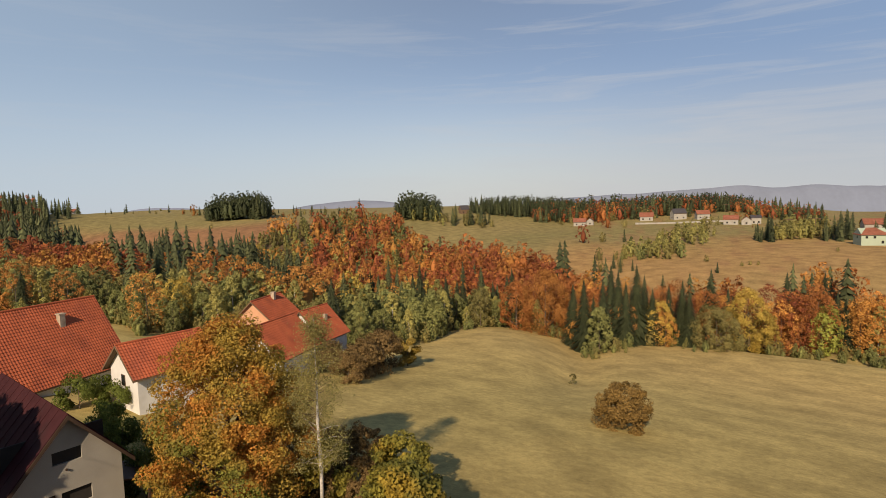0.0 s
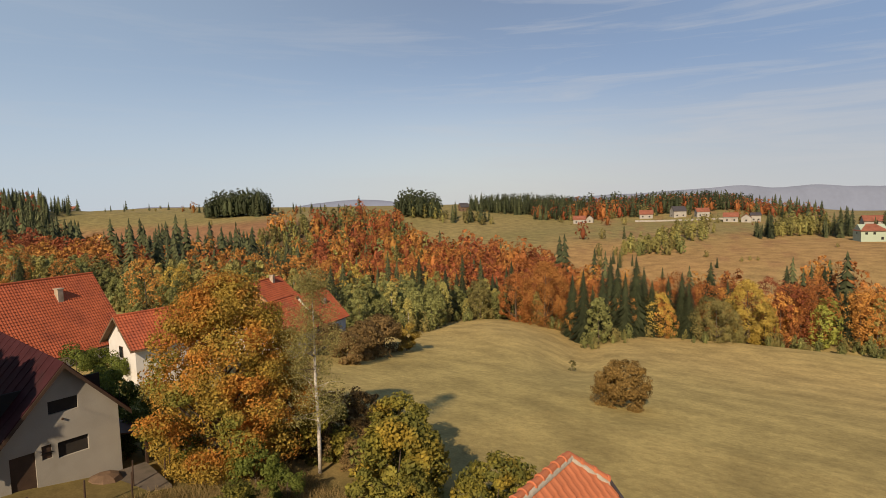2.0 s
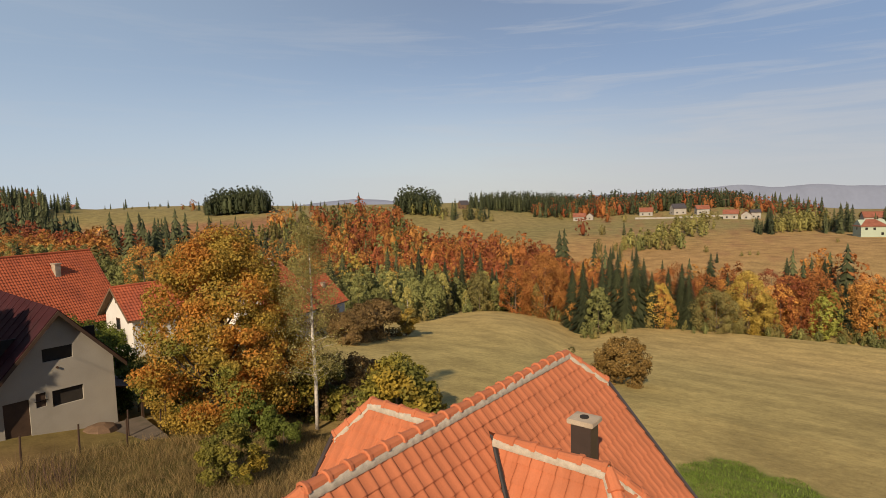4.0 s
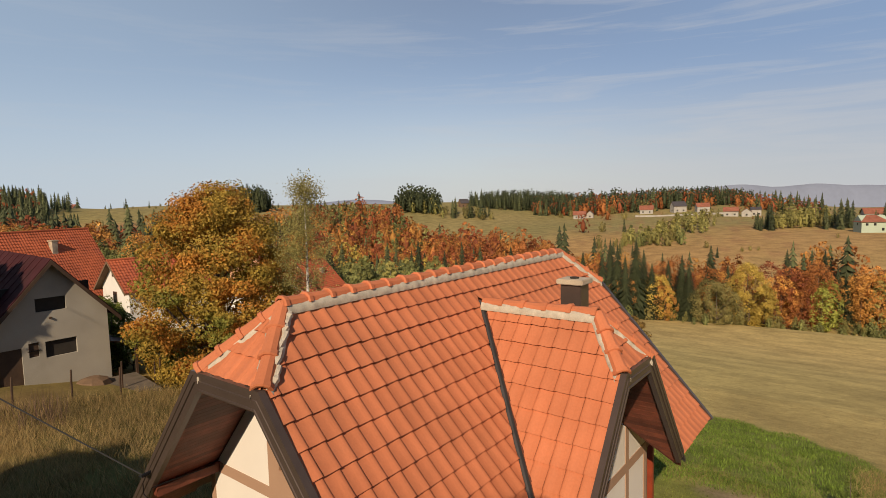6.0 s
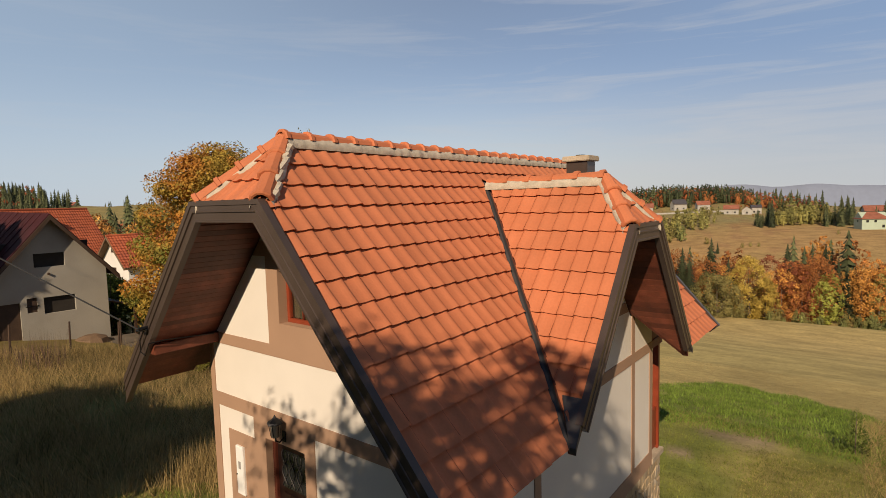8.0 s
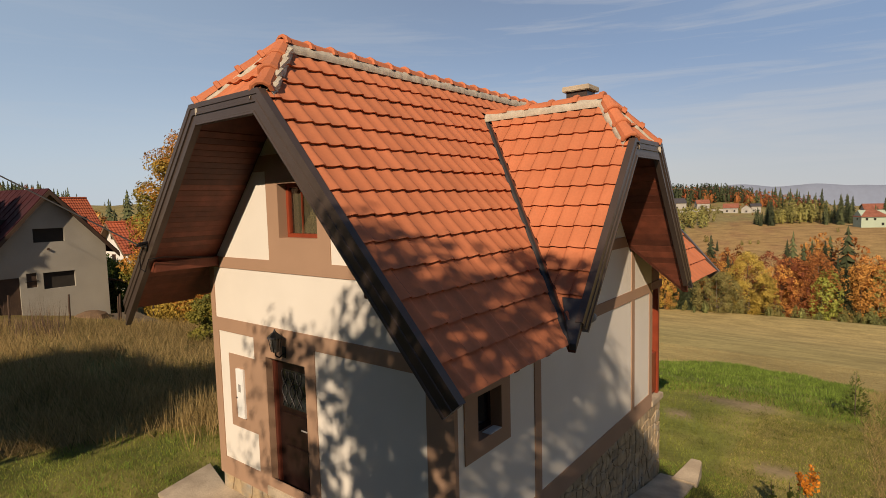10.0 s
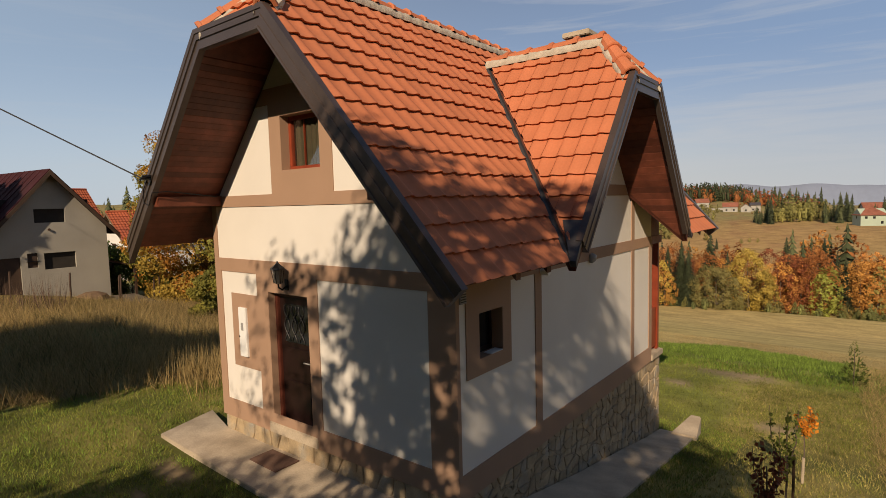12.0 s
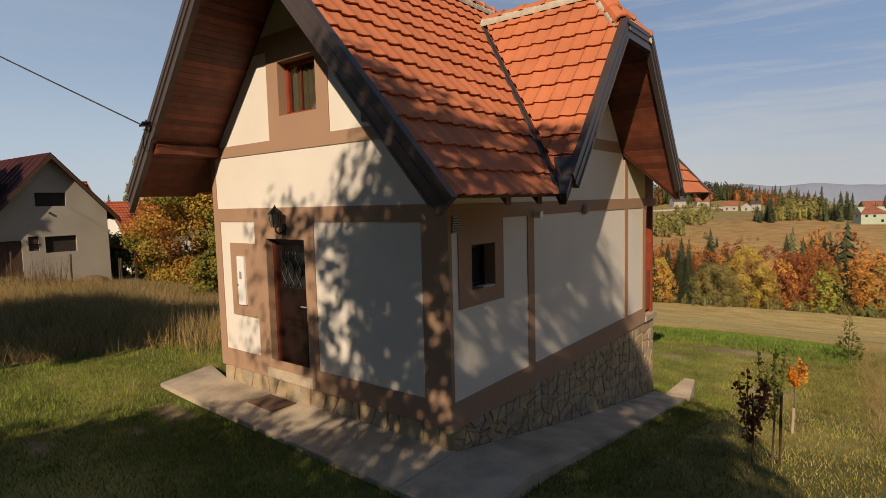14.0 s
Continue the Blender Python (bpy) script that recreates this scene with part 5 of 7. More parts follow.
big = house("village_house", -64.1, 13.0, 106, 12.5, 9.6, -3.0, -0.2, 7.0, WHITEWALL, ROOFTILE, "house with a broad bright terracotta roof behind the unfinished house", chimneys=((2.0, -1.5, 0.95),), over=0.55, windows=(("+", 0, 2.2, 1.0, 1.2),))
gab = house("village_house", -50.2, 19.4, 90, 6.9, 5.6, -2.6, 1.75, 4.45, WHITEWALL, ROOFTILE, "white rendered house with terracotta roof and small gable windows", over=0.55, windows=(("-", 0.2, 3.0, 0.45, 0.5), ("-", 0.1, 0.6, 0.7, 0.95)))
house("village_house", -70.0, 44.5, 115, 7.5, 6.5, -6.0, -0.6, 2.75, PEACHWALL, ROOFTILE, "peach brick house with terracotta gable roof beside the field", chimneys=((1.2, -0.5, 0.9),), over=0.5, windows=(("-", 0.8, -2.0, 0.9, 1.1),))
house("village_house", -61.7, 40.0, 110, 9.0, 8.0, -7.0, -3.4, 0.9, WHITEWALL, ROOFTILE, "white house with lower terracotta roof beside the field", over=0.5, windows=(("-", 0, -3.6, 0.9, 1.1), ("r", 0, -5.2, 0.9, 1.1)), chimneys=((-2.2, 1.4, 0.7),))
house("village_house", -68.2, 52.0, 105, 6.5, 8.0, -9.0, -4.5, 0.0, WHITEWALL, ROOFTILE, "white house with terracotta roof and a roof window", over=0.5, windows=(("+", 0, -7.2, 0.9, 1.1),), chimneys=((0.5, -1.8, 0.6),))

# far houses across the valley
def far_house(u, v, turn, length, width, height, rise, wall, roof, label, **more):
    x, y = plan(u, v)
    z = float(land(x, y))
    return house("far_house", x, y, turn, length, width, z, z + height, z + height + rise, wall, roof, label, near=False, over=0.6, group="far houses", **more)


def wins(z, length):
    return (("l", -length * 0.25, z + 1.0, 1.3, 1.3), ("l", length * 0.25, z + 1.0, 1.3, 1.3), ("-", 0.0, z + 1.0, 1.3, 1.3))


for u, v, turn, length, width, height, rise, wall, roof, label in (
    (700, 110, 30, 11, 9, 4.5, 5, FARWALL, FARROOF, "far white house with steep red roof at the wood's edge"),
    (570, 142, 20, 12, 9, 4, 4, FARWALL, FARROOF, "far white house with red roof among orange trees"),
    (575, 154, 110, 8, 7, 4, 3.5, FARWALL, DARKROOF, "far house with grey-green roof"),
    (586, 217, 15, 13, 9, 4, 4.5, FARWALL, FARROOF, "far white house with red roof behind a pale wall"),
    (575, 246, 40, 13, 10, 6, 5, FARWALL, DARKROOF, "far two-storey house with dark slate roof"),
    (560, 264, 30, 12, 9, 5, 4, FARWALL, FARROOF, "far pale house with faded red roof"),
    (506, 265, 10, 12, 9, 4.5, 4, FARWALL, FARROOF, "far white house with red roof on the meadow"),
    (500, 276, 100, 9, 8, 4, 3.5, FARWALL, FARROOF, "far small white house with red roof"),
    (505, 287, 20, 8, 7, 5.5, 2.5, FARWALL, DARKROOF, "far white house with shallow grey roof"),
    (390, 306, 15, 14, 11, 5, 4, FARWALL, FARROOF, "far house with bright red roof among spruces"),
    (640, 25, 60, 10, 8, 4.5, 5, TIMBER, DARKROOF, "far timber cabin with steep roof among pines"),
    (610, -6, 20, 8, 7, 3, 4, GREYWALL, DARKROOF, "far grey cabin with steep roof beside pines"),
    (905, -606, 10, 24, 12, 6, 6, FARWALL, FARROOF, "far house with red roof on the hilltop"),
):
    z = float(land(*plan(u, v)))
    far_house(u, v, turn, length, width, height, rise, wall, roof, label, windows=wins(z, length))
z = float(land(*plan(325, 253)))
green = far_house(325, 253, 22, 13.5, 11, 6.2, 4.0, GREENWALL, FARROOF, "pale green two-storey house with red hipped roof", hip=5.0, windows=(("l", -4, z + 4.2, 1.2, 1.3), ("l", 0, z + 4.2, 1.2, 1.3), ("l", 4, z + 1.2, 1.2, 1.5), ("-", 0, z + 4.2, 1.2, 1.3)))
b = Build()
for k in range(12):
    p, q = plan(560 - 3 * k, 196 + 6 * k), plan(560 - 3 * (k + 1), 196 + 6 * (k + 1))
    z = float(land(*p))
    b.hull([(p[0], p[1], z - 1), (q[0], q[1], z - 1), (q[0], q[1], z + 1.9), (p[0], p[1], z + 1.9)], [(p[0] - 0.3, p[1] + 0.3, z - 1), (q[0] - 0.3, q[1] + 0.3, z - 1), (q[0] - 0.3, q[1] + 0.3, z + 1.9), (p[0] - 0.3, p[1] + 0.3, z + 1.9)])
b.thing("garden_wall", FARWALL, "long pale boundary wall before the far houses", "wall", kind="structure")
for u, v in ((700, 190), (560, 288), (372, 234), (372, 252)):
    x, y = plan(u, v)
    z = float(land(x, y))
    pole = Build().tube([(x, y, z - 0.5), (x, y, z + (24 if u > 600 else 14))], [0.2, 0.14], 6).thing("power_pole", TIMBER, "wooden power pole before the wood", "pole", group="power poles")
    Build().box(x - 3, x + 3, y - 0.12, y + 0.12, z + (21 if u > 600 else 12.6), z + (21.3 if u > 600 else 12.9)).part("cross_arm", TIMBER, pole)

# foliage
BARK = material("grey_brown_bark", (0.12, 0.09, 0.065), rough=0.95, vary=0.35, scale=4, fine=30, bump=0.8)
BIRCHBARK = material("white_birch_bark", (0.60, 0.56, 0.50), rough=0.8, vary=0.35, scale=5, fine=14, bump=0.3, stain=(0.16, 0.13, 0.11))
TWIG = material("brown_twigs", (0.13, 0.08, 0.055), rough=0.9, vary=0.3, bump=0)
LEAF = {
    "green": leafy("green_leaves", (0.14, 0.17, 0.035)),
    "cherry": leafy("cherry_leaves", (0.62, 0.23, 0.03)),
    "wine": leafy("wine_red_leaves", (0.25, 0.085, 0.045)),
    "russet": leafy("russet_leaves", (0.30, 0.19, 0.06)),
    "bramble": leafy("bramble_leaves", (0.23, 0.15, 0.06)),
    "pale": leafy("pale_birch_leaves", (0.40, 0.35, 0.125), through_light=0.45),
    "shade": leafy("shade_tree_leaves", (0.13, 0.12, 0.03), through_light=0.04),
}


def woodland(name, first, second, through_light=0.18):
    """Foliage of whole trees far off: a hue of its own for each tree and spray, broken up by clumps of leaves."""
    m = leafy(name, first, vary=0.22, through_light=through_light)
    n, l = m.node_tree.nodes, m.node_tree.links
    rgb = next(k for k in n if k.type == "RGB")
    where = next(k for k in n if k.type == "NEW_GEOMETRY")
    target = rgb.outputs[0].links[0].to_socket
    mix = n.new("ShaderNodeMix")
    mix.data_type = "RGBA"
    mix.inputs["B"].default_value = (*second, 1)
    own = n.new("ShaderNodeAttribute")
    own.attribute_name = "tone"
    blend = n.new("ShaderNodeMath")
    blend.operation = "MULTIPLY_ADD"
    blend.inputs[1].default_value = 0.3
    most = n.new("ShaderNodeMath")
    most.operation = "MULTIPLY"
    most.inputs[1].default_value = 0.75
    l.new(own.outputs["Fac"], most.inputs[0])
    l.new(where.outputs["Random Per Island"], blend.inputs[0])
    l.new(most.outputs[0], blend.inputs[2])
    l.new(blend.outputs[0], mix.inputs["Factor"])
    l.new(rgb.outputs[0], mix.inputs["A"])
    other = n.new("ShaderNodeMath")
    other.operation = "PINGPONG"
    other.inputs[1].default_value = 0.17
    l.new(own.outputs["Fac"], other.inputs[0])
    depth = n.new("ShaderNodeMapRange")
    depth.inputs["From Max"].default_value = 0.17
    depth.inputs["To Min"].default_value, depth.inputs["To Max"].default_value = 0.66, 1.12
    l.new(other.outputs[0], depth.inputs["Value"])
    toned = n.new("ShaderNodeVectorMath")
    toned.operation = "SCALE"
    l.new(mix.outputs["Result"], toned.inputs[0])
    l.new(depth.outputs["Result"], toned.inputs["Scale"])
    l.new(toned.outputs["Vector"], target)
    return m


def speckled(name, first, second, third):
    """Leaves that run from one autumn colour into others from bough to bough."""
    m = leafy(name, first)
    n, l = m.node_tree.nodes, m.node_tree.links
    rgb = next(k for k in n if k.type == "RGB")
    where = next(k for k in n if k.type == "NEW_GEOMETRY")
    out = rgb.outputs[0]
    target = out.links[0].to_socket
    for colour, scale, low, high in ((second, 0.5, 0.46, 0.58), (third, 0.42, 0.55, 0.66)):
        patch = n.new("ShaderNodeTexNoise")
        patch.inputs["Scale"].default_value, patch.inputs["Detail"].default_value = scale, 5
        shift = n.new("ShaderNodeVectorMath")
        shift.inputs[1].default_value = (scale * 90, 3, 7)
        l.new(where.outputs["Position"], shift.inputs[0])
        l.new(shift.outputs["Vector"], patch.inputs["Vector"])
        k = n.new("ShaderNodeMapRange")
        k.inputs["From Min"].default_value, k.inputs["From Max"].default_value = low, high
        l.new(patch.outputs["Fac"], k.inputs["Value"])
        mix = n.new("ShaderNodeMix")
        mix.data_type = "RGBA"
        mix.inputs["B"].default_value = (*colour, 1)
        l.new(k.outputs["Result"], mix.inputs["Factor"])
        l.new(out, mix.inputs["A"])
        out = mix.outputs["Result"]
    l.new(out, target)
    return m


LEAF["oak"] = speckled("oak_leaves", (0.36, 0.25, 0.050), (0.45, 0.20, 0.042), (0.21, 0.21, 0.045))
for kind, first, second, clear in (("beech_red", (0.201, 0.061, 0.032), (0.366, 0.107, 0.039), 0.2), ("beech_rust", (0.293, 0.104, 0.039), (0.464, 0.177, 0.051), 0.2),
                                   ("beech_orange", (0.415, 0.171, 0.049), (0.549, 0.275, 0.067), 0.2), ("gold", (0.6, 0.42, 0.09), (0.5, 0.37, 0.085), 0.25),
                                   ("olive", (0.20, 0.18, 0.065), (0.275, 0.225, 0.075), 0.2), ("birch", (0.285, 0.275, 0.095), (0.37, 0.325, 0.10), 0.25),
                                   ("willow", (0.18, 0.205, 0.076), (0.27, 0.27, 0.088), 0.2), ("lime", (0.36, 0.36, 0.07), (0.3, 0.32, 0.07), 0.25),
                                   ("spruce", (0.058, 0.072, 0.034), (0.105, 0.115, 0.048), 0.1), ("pine", (0.042, 0.056, 0.026), (0.062, 0.074, 0.032), 0.06)):
    LEAF[kind] = woodland(kind + "_foliage", first, second, clear)
LEAF["shrub"] = speckled("shrub_leaves", (0.27, 0.235, 0.045), (0.17, 0.17, 0.04), (0.38, 0.27, 0.045))


def cards(rng, centres, outward, size, spread=0.4, loose=0.5):
    """Leaf-like folded lozenges about the centres, facing more or less outward: points and four-cornered faces."""
    n = len(centres)
    a = outward + rng.normal(size=(n, 3)) * loose
    a /= np.linalg.norm(a, axis=1)[:, None]
    r = rng.normal(size=(n, 3))
    t = np.cross(a, r)
    t /= np.linalg.norm(t, axis=1)[:, None] + 1e-9
    w = np.cross(a, t)
    s = (size * rng.uniform(1 - spread, 1 + spread, n))[:, None]
    fold = a * s * 0.22
    v = np.stack([centres - t * s, centres + w * s * 0.62 + fold, centres + t * s, centres - w * s * 0.62 + fold], 1).reshape(-1, 3)
    f = np.arange(4 * n).reshape(-1, 4)
    return v, f


def blobs(rng, h0, h1, radius, n, shape, knob=(0.22, 0.42)):
    """Boughs of a crown: centres and radii in an egg that follows shape(0..1)."""
    out = []
    for i in range(n):
        k = rng.uniform(0.02, 0.98)
        r = radius * shape(k)
        a = rng.uniform(0, 2 * math.pi)
        d = r * math.sqrt(rng.uniform(0.12, 0.85))
        out.append((d * math.cos(a), d * math.sin(a), h0 + (h1 - h0) * k, radius * rng.uniform(*knob)))
    return np.array(out)


def bough_points(rng, bl, n):
    pick = rng.integers(0, len(bl), n)
    d = rng.normal(size=(n, 3))
    d /= np.linalg.norm(d, axis=1)[:, None]
    r = bl[pick, 3] * rng.uniform(0.35, 1.0, n) ** 0.5
    p = bl[pick, :3] + d * r[:, None] * np.array((1, 1, 0.75))
    out = p * np.array((1, 1, 0.5)) - np.array((0, 0, 0.5 * bl[:, 2].mean()))
    out /= np.linalg.norm(out, axis=1)[:, None] + 1e-9
    return p, d + 0.9 * out + np.array((0, 0, 0.25))


ROUND = lambda k: math.sin(math.pi * min(1, k * 0.86 + 0.14)) ** 0.55
OVAL = lambda k: math.sin(math.pi * (0.12 + 0.86 * k)) ** 0.8
SLIM = lambda k: 0.75 * math.sin(math.pi * (0.15 + 0.83 * k))


def wood_of(rng, bl, h, r0, limbs, bark_sides=6):
    """Trunk and tapered limbs that reach for the boughs."""
    b = Build()
    top = h * 0.86
    bend = rng.normal(size=2) * h * 0.012
    line = [(bend[0] * math.sin(k * 5), bend[1] * math.sin(k * 4), top * k) for k in np.linspace(0, 1, 7)]
    line[0] = (0, 0, -0.6)
    b.tube(line, [r0 * (1.25 if i == 0 else 1) * (1 - 0.82 * i / 6) for i in range(7)], bark_sides)
    order = rng.permutation(len(bl))[:limbs]
    for i in order:
        x, y, z, r = bl[i]
        s = max(top * 0.12, z - math.hypot(x, y) * 0.9 - 0.3)
        k = min(s / top, 0.95)
        a = Vector((bend[0] * math.sin(k * 5), bend[1] * math.sin(k * 4), s))
        e = Vector((x, y, z))
        mid = a.lerp(e, 0.5) + Vector((0, 0, -0.06 * (e - a).length))
        rr = r0 * (1 - 0.8 * k) * 0.55
        b.tube([a, mid, e], [rr, rr * 0.6, rr * 0.15], 5)
    return b


def broadleaf(name, seed, h, radius, leaf, count, size, label, shape=OVAL, clear=0.15, bark=None, boughs=26, limbs=10, trunk=None, category="tree", group="", knob=(0.22, 0.42), loose=0.5, core=None):
    rng = np.random.default_rng(seed)
    root = thing(name, (0, 0, 0), label, category, group)
    bl = blobs(rng, h * clear, h * 0.97, radius, boughs, shape, knob)
    wood_of(rng, bl, h, trunk or h * 0.022, limbs).part("trunk", bark or BARK, root, smooth=True)
    if core:
        v, f = lumpy_crown(rng, h * clear, h, radius, shape, *core, count, size, boughs)
    else:
        v, f = cards(rng, *bough_points(rng, bl, count), size, loose=loose)
    crown = hang("crown", raw_mesh("crown", v, f, LEAF[leaf]), root)
    if core:
        own = crown.data.attributes.new("tone", "FLOAT", "POINT")
        own.data.foreach_set("value", np.full(len(v), rng.random(), np.float32))
    return root


BROAD = lambda k: math.sin(math.pi * (0.17 + 0.79 * k)) ** 0.55


def lumpy_crown(rng, h0, h1, radius, shape, rings, segs, count, size, boughs=22):
    """A billowing crown: swelling boughs of leaf sprays about a rough core. Points and three-cornered faces."""
    if rings:
        k = np.linspace(0.0, 1.0, rings)
        a = np.linspace(0, 2 * math.pi, segs, endpoint=False)
        wide = np.array([radius * shape(float(q)) for q in k]) * 0.5
        wide[0], wide[-1] = wide[0] * 0.5, radius * 0.03
        kk, aa = np.meshgrid(k, a, indexing="ij")
        rr = np.repeat(wide[:, None], segs, 1) * rng.uniform(0.72, 1.16, kk.shape)
        tall = (h1 - h0) * 0.74
        p = np.stack([rr * np.cos(aa), rr * np.sin(aa), h0 + tall * kk], -1).reshape(-1, 3)
        i, j = np.meshgrid(np.arange(rings - 1), np.arange(segs), indexing="ij")
        q = (j + 1) % segs
        b0, b1, b2, b3 = i * segs + j, i * segs + q, (i + 1) * segs + q, (i + 1) * segs + j
        f = np.concatenate([np.stack([b0, b1, b2], -1).reshape(-1, 3), np.stack([b0, b2, b3], -1).reshape(-1, 3)])
    kb = (np.arange(boughs) + rng.uniform(0.1, 0.9, boughs)) / boughs
    ab = np.arange(boughs) * 2.4 + rng.uniform(-0.5, 0.5, boughs)
    rb = np.array([radius * shape(float(q)) for q in kb]) * rng.uniform(0.62, 0.95, boughs)
    centre = np.stack([rb * np.cos(ab), rb * np.sin(ab), h0 + (h1 - h0) * (0.02 + 0.93 * kb)], 1)
    knob = radius * rng.uniform(0.20, 0.38, boughs)
    pick = rng.integers(0, boughs, count)
    d = rng.normal(size=(count, 3))
    d /= np.linalg.norm(d, axis=1)[:, None]
    out = centre[pick] - np.array((0, 0, h0 + 0.4 * (h1 - h0)))
    out /= np.linalg.norm(out, axis=1)[:, None] + 1e-9
    d = d + 0.75 * out
    d /= np.linalg.norm(d, axis=1)[:, None]
    at = centre[pick] + d * (knob[pick] * rng.uniform(0.6, 1.1, count))[:, None]
    n = d + rng.normal(size=(count, 3)) * 0.35
    n /= np.linalg.norm(n, axis=1)[:, None]
    t = np.cross(n, rng.normal(size=(count, 3)))
    t /= np.linalg.norm(t, axis=1)[:, None] + 1e-9
    w = np.cross(n, t)
    z = (size * rng.uniform(0.6, 1.4, count))[:, None]
    v2 = np.stack([at + t * z, at - t * z * 0.6 + w * z * 0.72, at - t * z * 0.6 - w * z * 0.72], 1).reshape(-1, 3)
    if not rings:
        return v2, np.arange(3 * count).reshape(-1, 3)
    return np.concatenate([p, v2]), np.concatenate([f, np.arange(3 * count).reshape(-1, 3) + len(p)])


def spruce_crown(rng, h, radius, tiers, arms, start=0.04):
    """A spire of ragged drooping skirts of branches: points and four-cornered faces."""
    v = []
    for t in range(tiers):
        k = (t + rng.uniform(-0.2, 0.2)) / tiers
        k = max(0.0, k)
        reach = radius * ((1 - k) ** 0.82 + 0.02)
        gap = h / tiers
        n = max(5, round(arms * (1 - 0.5 * k)))
        turn = rng.uniform(0, 6.28)
        for j in range(n):
            a = turn + 2 * math.pi * (j + rng.uniform(-0.25, 0.25)) / n
            r = reach * rng.uniform(0.72, 1.15)
            z = h * (start + (0.97 - start) * k) + rng.uniform(-0.2, 0.2) * gap
            half = math.pi / n * 1.1
            drop = r * rng.uniform(0.28, 0.5)
            for b, q, y in ((a, 0.0, 0.9 * gap), (a - half, 0.62, -drop * 0.5), (a + rng.uniform(-0.1, 0.1), 1.0, -drop), (a + half, 0.62, -drop * 0.5)):
                v.append((r * q * math.cos(b), r * q * math.sin(b), min(z + y, h)))
    v = np.array(v)
    return v, np.arange(len(v)).reshape(-1, 4)


def needle_crown(rng, h, radius, count, size, start=0.05, droop=0.5, tiers=16):
    """A cone of drooping sprays in loose tiers: points and four-cornered faces."""
    k = 1 - rng.uniform(0.0, 1.0, count) ** 0.66
    k = np.clip((np.round(k * tiers) + rng.normal(size=count) * 0.28) / tiers, 0, 1)
    reach = radius * ((1 - k) ** 0.9 + 0.035) * (1 + 0.18 * np.sin(k * tiers * 6.28)) * rng.uniform(0.5, 1.08, count)
    a = rng.uniform(0, 6.28, count)
    c = np.stack([np.cos(a), np.sin(a), 0 * a], 1)
    p = c * reach[:, None]
    p[:, 2] = h * (start + (0.985 - start) * k) - droop * reach * 0.35
    t = c + np.stack([0 * a, 0 * a, -droop * rng.uniform(0.5, 1.5, count)], 1) + rng.normal(size=(count, 3)) * 0.18
    t /= np.linalg.norm(t, axis=1)[:, None]
    w = np.stack([-np.sin(a), np.cos(a), 0 * a], 1) + rng.normal(size=(count, 3)) * 0.25
    w -= t * (w * t).sum(1)[:, None]
    w /= np.linalg.norm(w, axis=1)[:, None]
    s = (size * (1 - 0.55 * k) * rng.uniform(0.65, 1.3, count))[:, None]
    down = np.cross(t, w) * s * 0.3
    v = np.stack([p - t * s, p + w * s * 0.5 - down * np.sign(down[:, 2:]), p + t * s * 1.1, p - w * s * 0.5 - down * np.sign(down[:, 2:])], 1).reshape(-1, 3)
    return v, np.arange(4 * count).reshape(-1, 4)


def conifer(name, seed, h, radius, leaf, label, count=900, size=0.62, group="", droop=0.5, start=0.05, tiers=None):
    rng = np.random.default_rng(seed)
    root = thing(name, (0, 0, 0), label, "tree", group)
    Build().tube([(0, 0, -0.6), (0, 0, h * 0.5), (0, 0, h * 0.98)], [h * 0.016, h * 0.01, h * 0.002], 6).part("trunk", BARK, root, smooth=True)
    v, f = spruce_crown(rng, h, radius, *tiers, start) if tiers else needle_crown(rng, h, radius, count, size, start, droop)
    hang("crown", raw_mesh("crown", v, f, LEAF[leaf]), root)
    return root


def stand(x, y, turn=0.0, scale=1.0, tall=1.0, sink=0.0):
    return Matrix.Translation((x, y, float(land(x, y)) - sink)) @ pose(0, 0, 0, 0, 0, turn) @ Matrix.Diagonal((scale, scale, scale * tall, 1))


def put(proto, x, y, turn=0.0, scale=1.0, tall=1.0):
    proto.matrix_basis = stand(x, y, turn, scale, tall)
    return proto


# trees beside the houses
put(broadleaf("oak_tree", 12, 11.3, 5.1, "oak", 96000, 0.074, "large oak with yellow, orange and green autumn leaves", lambda k: math.sin(math.pi * (0.25 + 0.72 * k)) ** 0.85, 0.04, boughs=230, limbs=34, trunk=0.30, knob=(0.11, 0.25), loose=1.0), -25.8, 12.1)
birch = thing("birch_tree", (0, 0, 0), "slender white-barked birch with thin olive foliage", "tree")
rng = np.random.default_rng(4)
bb = Build().tube([(0, 0, -0.5), (0.05, 0.02, 3), (-0.05, 0.05, 6), (0.02, 0, 9), (0, 0, 12.6)], [0.13, 0.115, 0.09, 0.055, 0.012], 8)
bb.part("trunk", BIRCHBARK, birch, smooth=True)
tips = []
for i in range(80):
    z = 12.3 - 9.6 * rng.random() ** 1.15
    a = rng.uniform(0, 6.28)
    reachout = (0.25 + 1.9 * min(1, (13.0 - z) / 5.5) ** 0.8) * rng.uniform(0.6, 1.1)
    e = Vector((reachout * math.cos(a), reachout * math.sin(a), z + reachout * rng.uniform(0.15, 0.6)))
    Build().tube([(0, 0, z), Vector((0, 0, z)).lerp(e, 0.55) + Vector((0, 0, 0.12)), e], [0.016, 0.010, 0.003], 5).part("limb", TWIG if z > 6 else BIRCHBARK, birch)
    for k in range(26 if z > 8 else 24):
        t = rng.uniform(0.25 if z > 8 else 0.5, 1.1)
        tips.append(Vector((0, 0, z)).lerp(e, t) + Vector(rng.normal(size=3) * 0.25))
pts = np.array([tuple(p) for p in tips for _ in range(9)])
